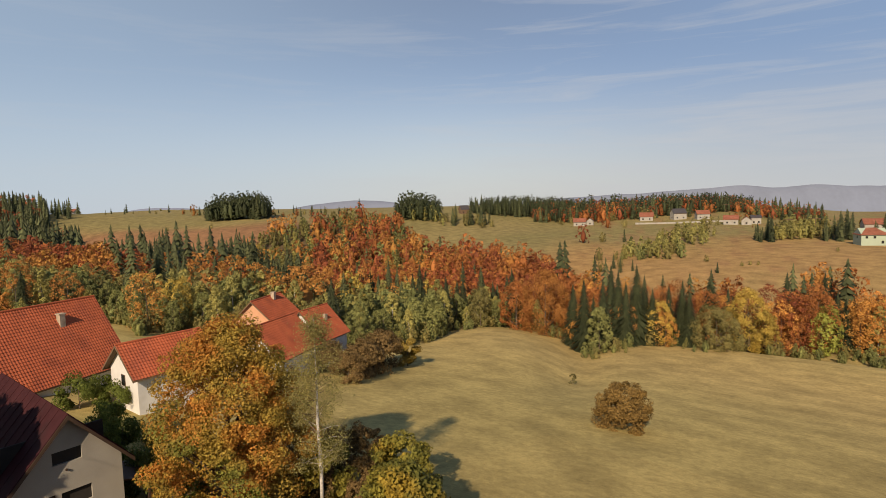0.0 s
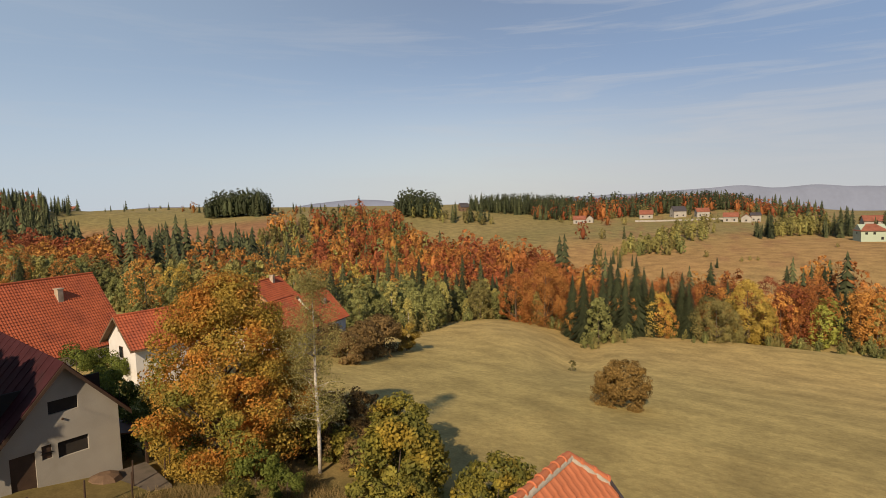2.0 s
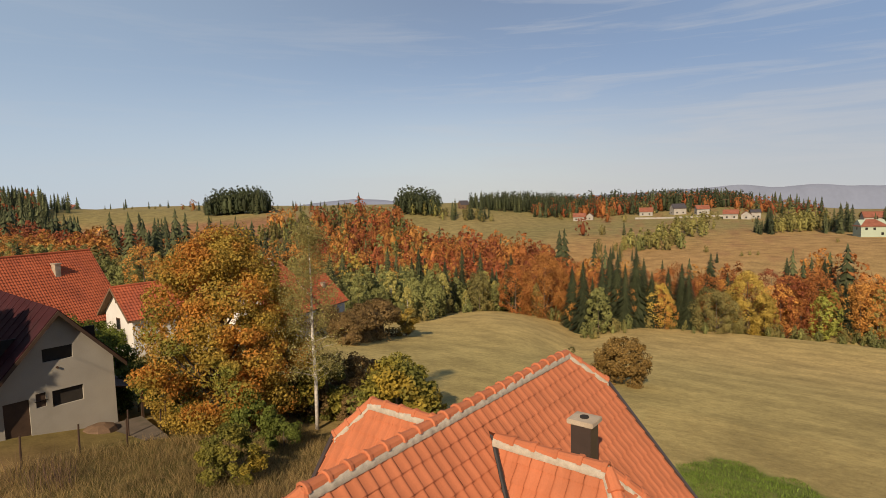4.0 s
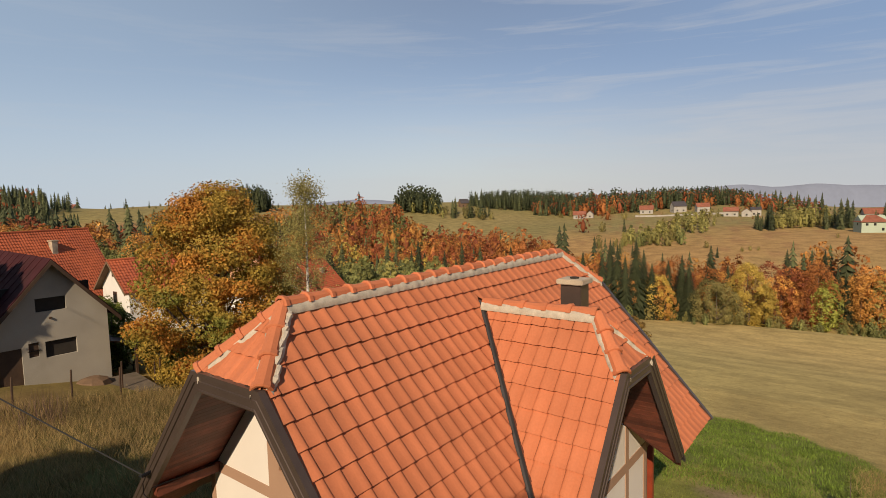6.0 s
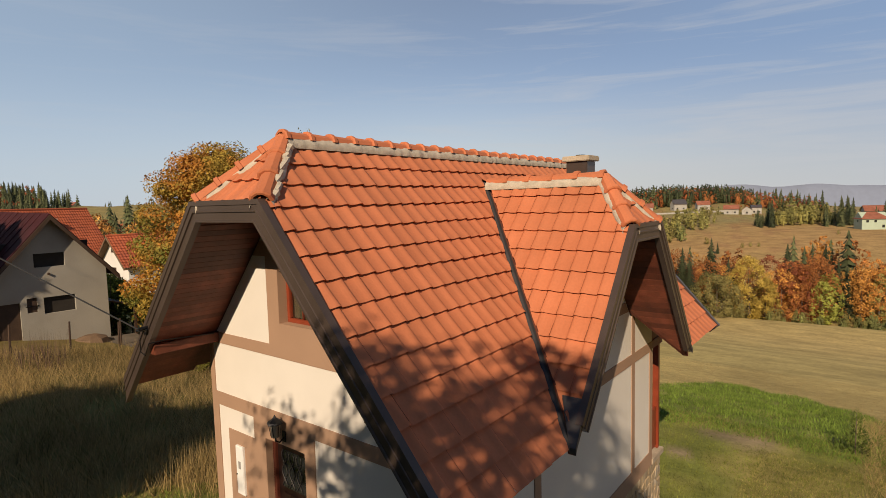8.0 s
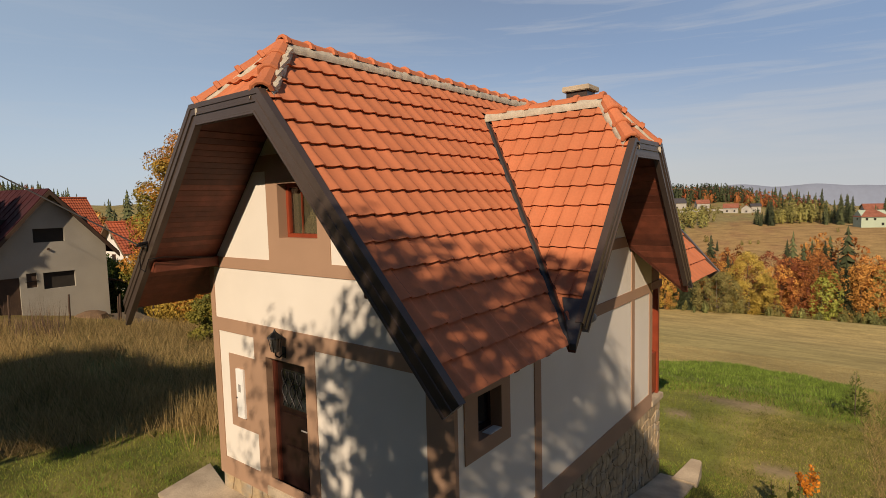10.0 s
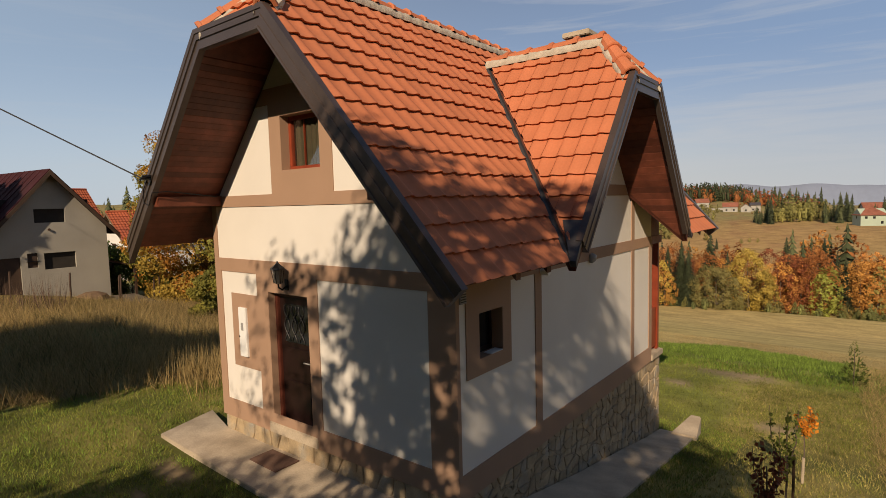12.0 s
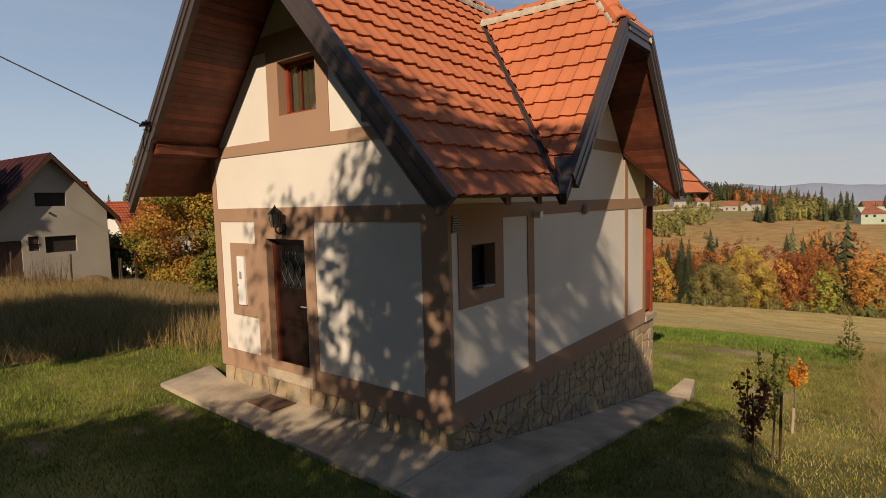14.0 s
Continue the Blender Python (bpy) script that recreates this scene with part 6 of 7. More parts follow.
pts = pts + rng.normal(size=pts.shape) * 0.17 - np.array((0, 0, 0.14)) * rng.random((len(pts), 1))
v, f = cards(rng, pts, 0 * pts, 0.048)
hang("crown", raw_mesh("crown", v, f, LEAF["pale"]), birch)
put(birch, -21.3, 14.9, 30, 0.93)

shrub_a = broadleaf("shrub", 21, 4.3, 2.5, "shrub", 9000, 0.105, "bushy shrub with yellow-green autumn leaves behind the cottage", ROUND, 0.0, boughs=60, limbs=18, trunk=0.05, knob=(0.14, 0.3), category="shrub", group="garden shrubs", loose=1.0)
put(shrub_a, -15.2, 15.2, 0, 1.15, 0.92)
for x, y, s, t in ((-9.8, 15.9, 0.82, 40), (-17.5, 7.3, 0.5, 100), (-18.4, 17.8, 0.7, 10), (-20.2, 20.6, 0.85, 200), (-23.5, 16.6, 0.8, 300), (-12.8, 13.2, 0.55, 250)):
    copy_thing(shrub_a, stand(x, y, t, s))
green_bush = broadleaf("shrub", 22, 3.6, 2.0, "green", 3800, 0.11, "dense green shrub beside the houses", ROUND, 0.04, boughs=22, limbs=10, trunk=0.06, category="shrub", group="garden shrubs")
put(green_bush, -29.9, 8.9, 0, 0.75)
for x, y, s, t, k in ((-52.5, 13.0, 1.2, 10, 1), (-54, 15.4, 1.0, 99, 1), (-50, 15.2, 1.0, 0, 1), (-33, 10.2, 0.8, 40, 1), (-37, 10.5, 0.9, 80, 1.3), (-40.5, 11, 1.0, 120, 1.3), (-31.5, 11.2, 0.6, 10, 1), (-36.0, 12.5, 0.8, 70, 1), (-27, 10.2, 0.6, 200, 1), (-22.0, 11.2, 0.9, 150, 1.1), (-19.5, 11.4, 0.6, 10, 1)):
    copy_thing(green_bush, stand(x, y, t, s, k))
brown_bush = broadleaf("shrub", 23, 6.0, 3.6, "bramble", 5200, 0.17, "russet-brown shrub at the field's edge", ROUND, 0.03, boughs=30, limbs=12, trunk=0.1, category="shrub", group="field edge shrubs")
put(brown_bush, -57.5, 56.0)
for x, y, s, t in ((-61.5, 60.5, 1.0, 40), (-55.5, 51.0, 0.9, 90), (-58.5, 46.8, 0.8, 200), (-64, 64, 0.9, 10), (-52, 44.5, 0.7, 130), (-54.5, 48.2, 0.75, 40)):
    copy_thing(brown_bush, stand(x, y, t, s))
thicket = broadleaf("shrub", 27, 2.6, 1.7, "bramble", 4200, 0.075, "brown and olive bramble thicket below the birch", ROUND, 0.0, boughs=40, limbs=20, trunk=0.03, category="shrub", group="bramble thickets", knob=(0.12, 0.26), loose=1.0)
put(thicket, -25.4, 16.4)
for x, y, k, t in ((-23.4, 16.6, 0.9, 60), (-25.2, 19.2, 1.25, 140), (-25.4, 22.0, 1.2, 220), (-29.3, 17.6, 1.3, 300), (-22.0, 18.8, 0.85, 20), (-27.6, 15.2, 0.9, 180), (-20.4, 16.8, 0.7, 250), (-23.0, 21.5, 1.0, 90)):
    copy_thing(thicket, stand(x, y, t, k))
put(broadleaf("golden_bush", 24, 5.0, 2.4, "gold", 3000, 0.16, "small golden bush at the field's edge", ROUND, 0.03, boughs=20, limbs=8, trunk=0.08, category="shrub"), -59.5, 64.8)
put(broadleaf("field_bush", 25, 4.9, 3.4, "russet", 16000, 0.11, "round brown-olive bush alone in the hay field", lambda k: (1 - (1.25 * k - 0.25) ** 2 * 0.75) ** 0.5 * 0.95, 0.02, boughs=80, limbs=14, trunk=0.1, category="shrub", knob=(0.14, 0.26), loose=0.9), -18.0, 54.6)
put(broadleaf("field_sapling", 26, 2.0, 0.9, "olive", 420, 0.10, "small thin bush in the hollow of the field", ROUND, 0.1, boughs=10, limbs=6, trunk=0.03, category="shrub"), -40.5, 90.0)

# trees behind the viewpoint, whose shade falls on the cottage
airy = broadleaf("plum_tree", 36, 10.2, 4.7, "shade", 5900, 0.086, "loosely leaved fruit tree before the cottage", ROUND, 0.25, boughs=56, limbs=18, trunk=0.18, group="garden trees", knob=(0.11, 0.22))
put(airy, 3.5, -10.4)
shade = broadleaf("plum_tree", 31, 10.6, 4.1, "shade", 6500, 0.19, "leafy fruit tree shading the cottage front", ROUND, 0.2, boughs=44, limbs=18, trunk=0.18, group="garden trees")
put(shade, 6.7, -10.3, 0, 0.64)
for x, y, s, t in ((0.6, -11.8, 0.60, 250), (2.6, -11.8, 0.60, 160), (4.8, -11.8, 0.58, 130), (7.0, -11.9, 0.70, 40), (-1.7, -11.9, 0.47, 15), (-3.9, -12.0, 0.38, 120), (-0.2, -13.0, 0.56, 77), (2.0, -13.2, 0.62, 200), (4.6, -13.2, 0.64, 333)):
    copy_thing(shade, stand(x, y, t, s / 0.64))
# unseen high crowns, added and shaped to throw the shade band on the meadow
tall = broadleaf("lime_tree", 35, 8.7, 2.0, "shade", 4200, 0.2, "unseen high-crowned tree, added to cast shade", ROUND, 0.70, boughs=26, limbs=12, trunk=0.14, group="garden trees")
put(tall, -5.9, -10.3)
for x, y, t in ((-8.6, -10.2, 70), (-11.0, -10.4, 140), (-7.1, -12.5, 33), (-9.8, -12.4, 99)):
    copy_thing(tall, stand(x, y, t, 0.93))
copy_thing(tall, stand(5.4, -9.5, 60, 0.85))
put(broadleaf("plum_tree", 39, 11.4, 2.3, "shade", 6500, 0.13, "tall slim fruit tree at the garden's edge", ROUND, 0.25, boughs=40, limbs=16, trunk=0.14, group="garden trees", knob=(0.18, 0.34)), 7.2, -11.6)
put(broadleaf("ash_tree", 38, 10.9, 3.4, "shade", 8600, 0.088, "tall open ash tree before the cottage", ROUND, 0.38, boughs=54, limbs=20, trunk=0.16, group="garden trees", knob=(0.13, 0.26)), 4.3, -9.6)
# more of these unseen crowns, added to shade the unfinished house's roof
for x, y, t in ((-26.3, -6.4, 10), (-28.8, -4.8, 90), (-30.8, -6.4, 200), (-33.5, -5.5, 300)):
    copy_thing(tall, stand(x, y, t, 1.25))
# unseen ring of trees added behind, to block the low sky's light
for k in range(28):
    a = math.radians(-84 + 6.2 * k)
    x, y = START - (30 + 4 * (k % 2)) * (math.cos(a) * FORE + math.sin(a) * SIDE)
    if k == 0:
        rear = put(broadleaf("plum_tree", 33, 10.6, 4.4, "shade", 900, 0.45, "unseen leafy tree added behind the viewpoint to block sky light", ROUND, 0.1, boughs=36, limbs=8, trunk=0.2, group="garden trees"), float(x), float(y), 0, 1.35)
    else:
        copy_thing(rear, stand(float(x), float(y), 40 * k))

# saplings on the lawn
def sapling(name, x, y, h, leaf, n, seed, label, size=0.05, shoots=4, crown=0.45, wide=0.24, staked=False, sleeve=False):
    """A young fruit tree: a thin stem, steep shoots, drooping leaves along them."""
    rng = np.random.default_rng(seed)
    z = float(land(x, y))
    root = thing(name, (x, y, z), label, "sapling")
    Build().tube([(x, y, z - 0.1), (x + 0.02, y, z + h * 0.4), (x, y + 0.02, z + h * 0.8)], [0.017, 0.014, 0.008], 6).part("stem", BARK, root)
    pts = []
    for i in range(shoots):
        a = 2 * math.pi * i / shoots + rng.uniform(-0.5, 0.5)
        s = Vector((x, y, z + h * (crown + 0.25 * rng.random())))
        r = wide * rng.uniform(0.5, 1.1)
        e = Vector((x + r * math.cos(a), y + r * math.sin(a), z + h * rng.uniform(0.78, 1.0)))
        mid = s.lerp(e, 0.5) + Vector((0.35 * r * math.cos(a), 0.35 * r * math.sin(a), -0.03))
        Build().tube([s, mid, e], [0.008, 0.006, 0.003], 5).part("twig", BARK, root)
        for j in range(n // shoots):
            t = rng.uniform(0.02, 0.9)
            p = s.lerp(mid, t * 2) if t < 0.5 else mid.lerp(e, t * 2 - 1)
            pts.append(tuple(p + Vector(rng.normal(size=3) * size * 0.9)))
    v, f = cards(rng, np.array(pts), np.zeros((len(pts), 3)), size)
    hang("crown", raw_mesh("crown", v, f, LEAF[leaf]), root)
    if staked:
        Build().tube([(x + 0.09, y + 0.03, z - 0.1), (x + 0.09, y + 0.03, z + h * 0.58)], [0.02, 0.02], 6).part("stake", RUST, root, "dark wooden stake")
    if sleeve:
        Build().tube([(x, y, z), (x + 0.01, y, z + h * 0.34)], [0.026, 0.024], 8).part("sleeve", CONCRETE, root, "pale wrapped trunk guard")
    return root


sapling("pear_sapling", 2.73, 2.16, 1.42, "wine", 320, 41, "young pear tree with dark wine-red drooping leaves", 0.032, 6, 0.36, 0.26)
sapling("pear_sapling", 2.78, 3.53, 1.74, "green", 300, 44, "young pear tree with green leaves tied to a stake", 0.030, 5, 0.36, 0.20, staked=True)
sapling("cherry_sapling", 2.79, 5.92, 1.36, "cherry", 330, 42, "young cherry sapling with bright orange leaves", 0.034, 5, 0.50, 0.17, sleeve=True)
put(conifer("spruce_sapling", 43, 1.55, 0.46, "green", "small spruce sapling at the lawn's edge", count=230, size=0.08, droop=-0.9, start=0.02), 3.27, 16.9)

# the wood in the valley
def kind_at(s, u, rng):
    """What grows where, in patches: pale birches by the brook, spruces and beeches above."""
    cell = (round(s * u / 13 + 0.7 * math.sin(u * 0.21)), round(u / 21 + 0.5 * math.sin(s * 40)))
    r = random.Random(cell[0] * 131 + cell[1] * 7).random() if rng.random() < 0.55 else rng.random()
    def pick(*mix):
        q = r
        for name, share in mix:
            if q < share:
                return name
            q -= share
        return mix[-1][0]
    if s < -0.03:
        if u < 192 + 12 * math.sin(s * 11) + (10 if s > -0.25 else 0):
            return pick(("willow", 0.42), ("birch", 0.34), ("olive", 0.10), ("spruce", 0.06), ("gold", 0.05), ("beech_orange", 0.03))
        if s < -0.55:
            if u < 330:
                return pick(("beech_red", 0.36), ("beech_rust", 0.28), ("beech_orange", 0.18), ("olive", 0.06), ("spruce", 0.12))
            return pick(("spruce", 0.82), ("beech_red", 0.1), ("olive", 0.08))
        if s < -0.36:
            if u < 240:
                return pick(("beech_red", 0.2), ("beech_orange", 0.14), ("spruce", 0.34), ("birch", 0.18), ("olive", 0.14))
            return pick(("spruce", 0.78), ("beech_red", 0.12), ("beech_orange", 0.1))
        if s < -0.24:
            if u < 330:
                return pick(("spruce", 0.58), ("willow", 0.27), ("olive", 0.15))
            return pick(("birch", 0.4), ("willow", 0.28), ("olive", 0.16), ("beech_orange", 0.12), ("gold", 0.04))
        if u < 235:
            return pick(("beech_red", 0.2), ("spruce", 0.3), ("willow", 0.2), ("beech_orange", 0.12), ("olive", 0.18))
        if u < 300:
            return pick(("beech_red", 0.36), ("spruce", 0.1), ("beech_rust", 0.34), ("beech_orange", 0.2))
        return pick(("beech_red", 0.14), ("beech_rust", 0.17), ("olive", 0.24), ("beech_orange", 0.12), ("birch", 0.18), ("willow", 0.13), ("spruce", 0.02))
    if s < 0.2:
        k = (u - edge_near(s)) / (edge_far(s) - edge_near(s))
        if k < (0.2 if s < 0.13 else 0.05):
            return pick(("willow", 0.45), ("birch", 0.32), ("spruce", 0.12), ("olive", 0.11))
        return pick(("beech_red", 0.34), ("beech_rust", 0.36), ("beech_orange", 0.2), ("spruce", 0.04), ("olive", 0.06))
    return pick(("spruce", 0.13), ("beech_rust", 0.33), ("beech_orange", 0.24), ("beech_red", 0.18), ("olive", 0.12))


HEIGHT = {"lime": 12, "birch": 11.5, "willow": 10.5, "olive": 11, "spruce": 20, "pine": 20, "gold": 13, "beech_orange": 15, "beech_rust": 15.5, "beech_red": 15.5}
NAME = {"lime": ("lime_tree", "yellow-green lime tree at the wood's edge"), "birch": ("birch_tree", "pale olive-green birch at the wood's edge"), "willow": ("willow_tree", "soft green willow at the wood's edge"), "olive": ("hornbeam_tree", "olive-brown broadleaf tree at the wood's edge"),
        "spruce": ("spruce_tree", "dark green spruce at the wood's edge"), "gold": ("maple_tree", "golden yellow maple at the wood's edge"),
        "beech_orange": ("beech_tree", "orange autumn beech at the wood's edge"), "beech_rust": ("beech_tree", "rust-brown autumn beech at the wood's edge"),
        "beech_red": ("beech_tree", "dark red autumn beech at the wood's edge")}
protos, close, plain, distant = {}, {}, {}, {}
for kind in HEIGHT:
    h = HEIGHT[kind]
    for q in range(3):
        seed = 100 + 10 * q + len(protos) * 7
        rng = np.random.default_rng(seed + 500)
        protos[kind, q] = None
        if kind in ("spruce", "pine"):
            rad = h * ((0.195 if kind == "spruce" else 0.20) + 0.02 * q)
            if kind == "spruce":
                protos[kind, q] = lambda seed=seed, h=h, rad=rad: conifer(NAME["spruce"][0], seed, h, rad, "spruce", NAME["spruce"][1], group="wood edge trees", tiers=(30, 21))
            close[kind, q] = spruce_crown(rng, h, rad, 24, 16)
            plain[kind, q] = spruce_crown(rng, h, rad, 15, 10)
            distant[kind, q] = spruce_crown(rng, h, rad * 1.05, 10, 8)
            if kind == "pine":
                distant[kind, q] = lumpy_crown(rng, h * 0.12, h, rad * 0.85, BROAD, 4, 5, 150, 0.75, 16)
        else:
            slim = kind == "birch"
            rad = h * (0.23 if slim else 0.27 if kind in ("willow", "lime") else 0.33)
            shape = SLIM if slim else OVAL if kind in ("willow", "lime") else BROAD
            protos[kind, q] = lambda seed=seed, h=h, rad=rad, shape=shape, kind=kind: broadleaf(NAME[kind][0], seed, h, rad, kind, 2300, 0.235, NAME[kind][1], shape, 0.05, BIRCHBARK if kind == "birch" else BARK, 40, 8, group="wood edge trees", trunk=h * 0.014, core=(0, 0))
            close[kind, q] = lumpy_crown(rng, h * 0.05, h, rad, shape, 5, 6, 760, 0.37)
            plain[kind, q] = lumpy_crown(rng, h * 0.05, h, rad, shape, 5, 6, 380, 0.54)
            distant[kind, q] = lumpy_crown(rng, h * 0.05, h, rad, shape, 4, 5, 130, 0.86, 14)
made, heaps = {}, {}


def heap(key, kind, x, y, scale, rng):
    away = math.hypot(x - START[0], y - START[1])
    v, f = (distant if away > 340 else plain if away > 215 else close)[kind, int(rng.integers(0, 3))]
    a = rng.uniform(0, 6.28)
    c, s = math.cos(a), math.sin(a)
    tall = scale * rng.uniform(0.9, 1.15)
    p = np.stack([(v[:, 0] * c - v[:, 1] * s) * scale + x, (v[:, 0] * s + v[:, 1] * c) * scale + y, v[:, 2] * tall + float(land(x, y)) - 0.3], 1)
    vs, fs, n, tones = heaps.setdefault((key, kind), ([], [], [0], []))
    tones.append(np.full(len(p), rng.random(), np.float32))
    vs.append(p)
    fs.append(f + n[0])
    n[0] += len(p)


rng = np.random.default_rng(9)
single = 0
u = 108.0
while u < 560:
    gap = np.interp(u, [110, 200, 400, 560], [5.0, 6.4, 9.5, 12])
    s = -0.93
    while s < 0.92:
        s += gap / u * rng.uniform(0.8, 1.25)
        uu = u + rng.uniform(-0.5, 0.5) * gap
        e0, e1 = edge_near(s) + 5 * math.sin(s * 37) + 4 * math.sin(s * 91), edge_far(s) + 14 * math.sin(s * 29)
        if not e0 < uu < e1:
            continue
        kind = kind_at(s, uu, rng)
        x, y = plan(uu, s * uu)
        scale = rng.uniform(0.72, 1.2) * (0.8 if uu < e0 + 6 else 1.0)
        if kind == "spruce":
            scale *= 1.1 if s > 0.2 else 1.5 if s < -0.66 and uu > 330 else 1.3 if -0.62 < s < -0.34 and uu > 230 else 0.9 if uu < 210 else 0.85 if s > -0.25 else 1.0
        elif s < -0.5 and uu < 190:
            scale *= 0.8
        q = int(rng.integers(0, 3))
        if s > 0.2 and uu < e0 + 9:
            continue
        if uu < e0 + (11 if s < -0.05 else 24) and single < 165 and -0.88 < s < 0.86:
            single += 1
            if (kind, q) not in made:
                made[kind, q] = put(protos[kind, q](), x, y, rng.uniform(0, 360), scale, rng.uniform(0.9, 1.15))
            else:
                copy_thing(made[kind, q], stand(x, y, rng.uniform(0, 360), 1, 1) @ Matrix.Diagonal((scale / made[kind, q].scale[0], scale / made[kind, q].scale[1], scale / made[kind, q].scale[2], 1)))
        else:
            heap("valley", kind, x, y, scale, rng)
    u += gap * 0.9
# low growth along the wood's edge
for k in range(420):
    s = rng.uniform(-0.9, 0.88)
    uu = edge_near(s) + 5 * math.sin(s * 37) + 4 * math.sin(s * 91) + rng.uniform(-5, 9)
    x, y = plan(uu, s * uu)
    heap("edge", ("olive", "birch", "willow", "willow")[int(rng.integers(0, 4))], x, y, rng.uniform(0.18, 0.42), rng)
def front(kind, s, u, height, turn=0.0, wide=1.0):
    """A tree of the front row, by bearing, distance and height."""
    q = int(abs(s) * 100) % 3
    x, y = plan(u, s * u)
    k = height / HEIGHT[kind]
    if (kind, q) not in made:
        made[kind, q] = put(protos[kind, q](), x, y, turn, k)
    else:
        o = made[kind, q].scale
        copy_thing(made[kind, q], stand(x, y, turn) @ Matrix.Diagonal((k * wide / o[0], k * wide / o[1], k / o[2], 1)))


for i, (kind, s, u, height) in enumerate((
        ("spruce", 0.235, 157, 19), ("spruce", 0.255, 150, 21), ("spruce", 0.272, 153, 16), ("spruce", 0.29, 150, 20), ("willow", 0.282, 143, 12.5), ("spruce", 0.318, 158, 22), ("spruce", 0.332, 153, 19),
        ("spruce", 0.352, 158, 24), ("spruce", 0.366, 160, 21), ("spruce", 0.381, 158, 17), ("beech_orange", 0.341, 166, 19), ("gold", 0.393, 158, 13), ("spruce", 0.411, 163, 18), ("beech_orange", 0.405, 156, 10), ("spruce", 0.436, 160, 20), ("spruce", 0.449, 158, 17),
        ("beech_rust", 0.425, 168, 19), ("olive", 0.486, 160, 12.5), ("olive", 0.508, 162, 12), ("beech_orange", 0.497, 172, 18), ("spruce", 0.52, 175, 21), ("spruce", 0.592, 168, 12), ("beech_orange", 0.612, 166, 17), ("beech_red", 0.638, 168, 18), ("beech_rust", 0.66, 169, 17),
        ("spruce", 0.628, 180, 23), ("beech_red", 0.60, 178, 19), ("beech_rust", 0.675, 180, 18), ("lime", 0.695, 163, 13.5), ("lime", 0.706, 165, 15), ("spruce", 0.722, 168, 19), ("spruce", 0.738, 166, 17), ("spruce", 0.753, 170, 16), ("beech_orange", 0.765, 163, 16), ("beech_orange", 0.785, 165, 18), ("birch", 0.80, 160, 15), ("gold", 0.82, 164, 16),
        ("spruce", -0.045, 172, 20), ("spruce", -0.058, 176, 17), ("spruce", -0.03, 180, 14), ("spruce", -0.135, 210, 18), ("spruce", -0.15, 212, 17), ("spruce", -0.12, 208, 15))):
    front(kind, s, u, height, 53 * i)
put(broadleaf("maple_tree", 71, 19.5, 6.6, "gold", 9000, 0.22, "tall golden yellow maple standing out at the wood's edge", OVAL, 0.10, boughs=50, limbs=14, trunk=0.3, core=(0, 0)), *plan(163, 91))
put(broadleaf("maple_tree", 77, 13.5, 4.2, "gold", 4500, 0.22, "golden yellow maple beside the taller one", OVAL, 0.06, boughs=34, limbs=10, trunk=0.2, core=(0, 0)), *plan(160, 94.5))
put(broadleaf("beech_tree", 73, 19, 8.2, "beech_orange", 11000, 0.22, "broad copper-orange beech in front of the wood", ROUND, 0.03, boughs=60, limbs=16, trunk=0.35, core=(0, 0)), *plan(168, 31.0))
put(broadleaf("beech_tree", 74, 15, 5.5, "beech_rust", 6000, 0.22, "rust-coloured beech in front of the wood", ROUND, 0.03, boughs=40, limbs=12, trunk=0.3, core=(0, 0)), *plan(172, 22.5))
put(broadleaf("willow_bush", 72, 11, 6.4, "olive", 6000, 0.20, "round grey-olive willow at the wood's edge", ROUND, 0.02, boughs=40, limbs=10, trunk=0.2, core=(0, 0)), *plan(154, 77))

# woods and groves on the far hills
def grove(key, u0, u1, s0, s1, gap, mix, scale, seed):
    rng = np.random.default_rng(seed)
    u = u0
    while u <= u1:
        s = s0
        while s <= s1:
            uu, ss = u + rng.uniform(-0.4, 0.4) * gap, s + rng.uniform(-0.4, 0.4) * gap / u
            r, kind = rng.random(), mix[-1][0]
            for name, share in mix:
                if r < share:
                    kind = name
                    break
                r -= share
            x, y = plan(uu, ss * uu)
            dome = 0.74 + 0.34 * math.sqrt(max(0.0, math.sin(math.pi * min(1.0, max(0.0, (s - s0) / (s1 - s0))))))
            heap(key, kind, x, y, scale * dome * rng.uniform(0.75, 1.15), rng)
            s += gap / u
        u += gap


grove("pine_grove", 610, 655, -0.425, -0.312, 5.4, (("pine", 0.88), ("spruce", 0.12)), 1.25, 1)
grove("middle_grove", 560, 610, -0.082, 0.0, 5.6, (("pine", 0.8), ("birch", 0.2)), 1.15, 2)
grove("middle_grove", 540, 575, 0.005, 0.085, 11, (("spruce", 0.5), ("olive", 0.3), ("birch", 0.2)), 0.95, 3)
grove("left_wood", 470, 560, -0.74, -0.655, 13, (("spruce", 0.7), ("beech_red", 0.2), ("olive", 0.1)), 0.9, 21)
grove("left_wood", 640, 720, -0.72, -0.67, 14, (("spruce", 1.0),), 1.0, 22)
grove("left_wood", 520, 690, -0.92, -0.715, 8.5, (("spruce", 0.92), ("beech_red", 0.08)), 1.3, 4)
grove("ridge_wood", 640, 712, 0.055, 0.26, 6.2, (("spruce", 0.4), ("pine", 0.6)), 0.88, 5)
grove("ridge_wood", 602, 700, 0.17, 0.56, 6.6, (("spruce", 0.28), ("pine", 0.3), ("beech_red", 0.2), ("beech_rust", 0.1), ("olive", 0.12)), 0.95, 6)
grove("ridge_wood", 560, 640, 0.56, 0.70, 8.5, (("spruce", 0.45), ("beech_red", 0.1), ("beech_rust", 0.15), ("olive", 0.3)), 0.9, 7)
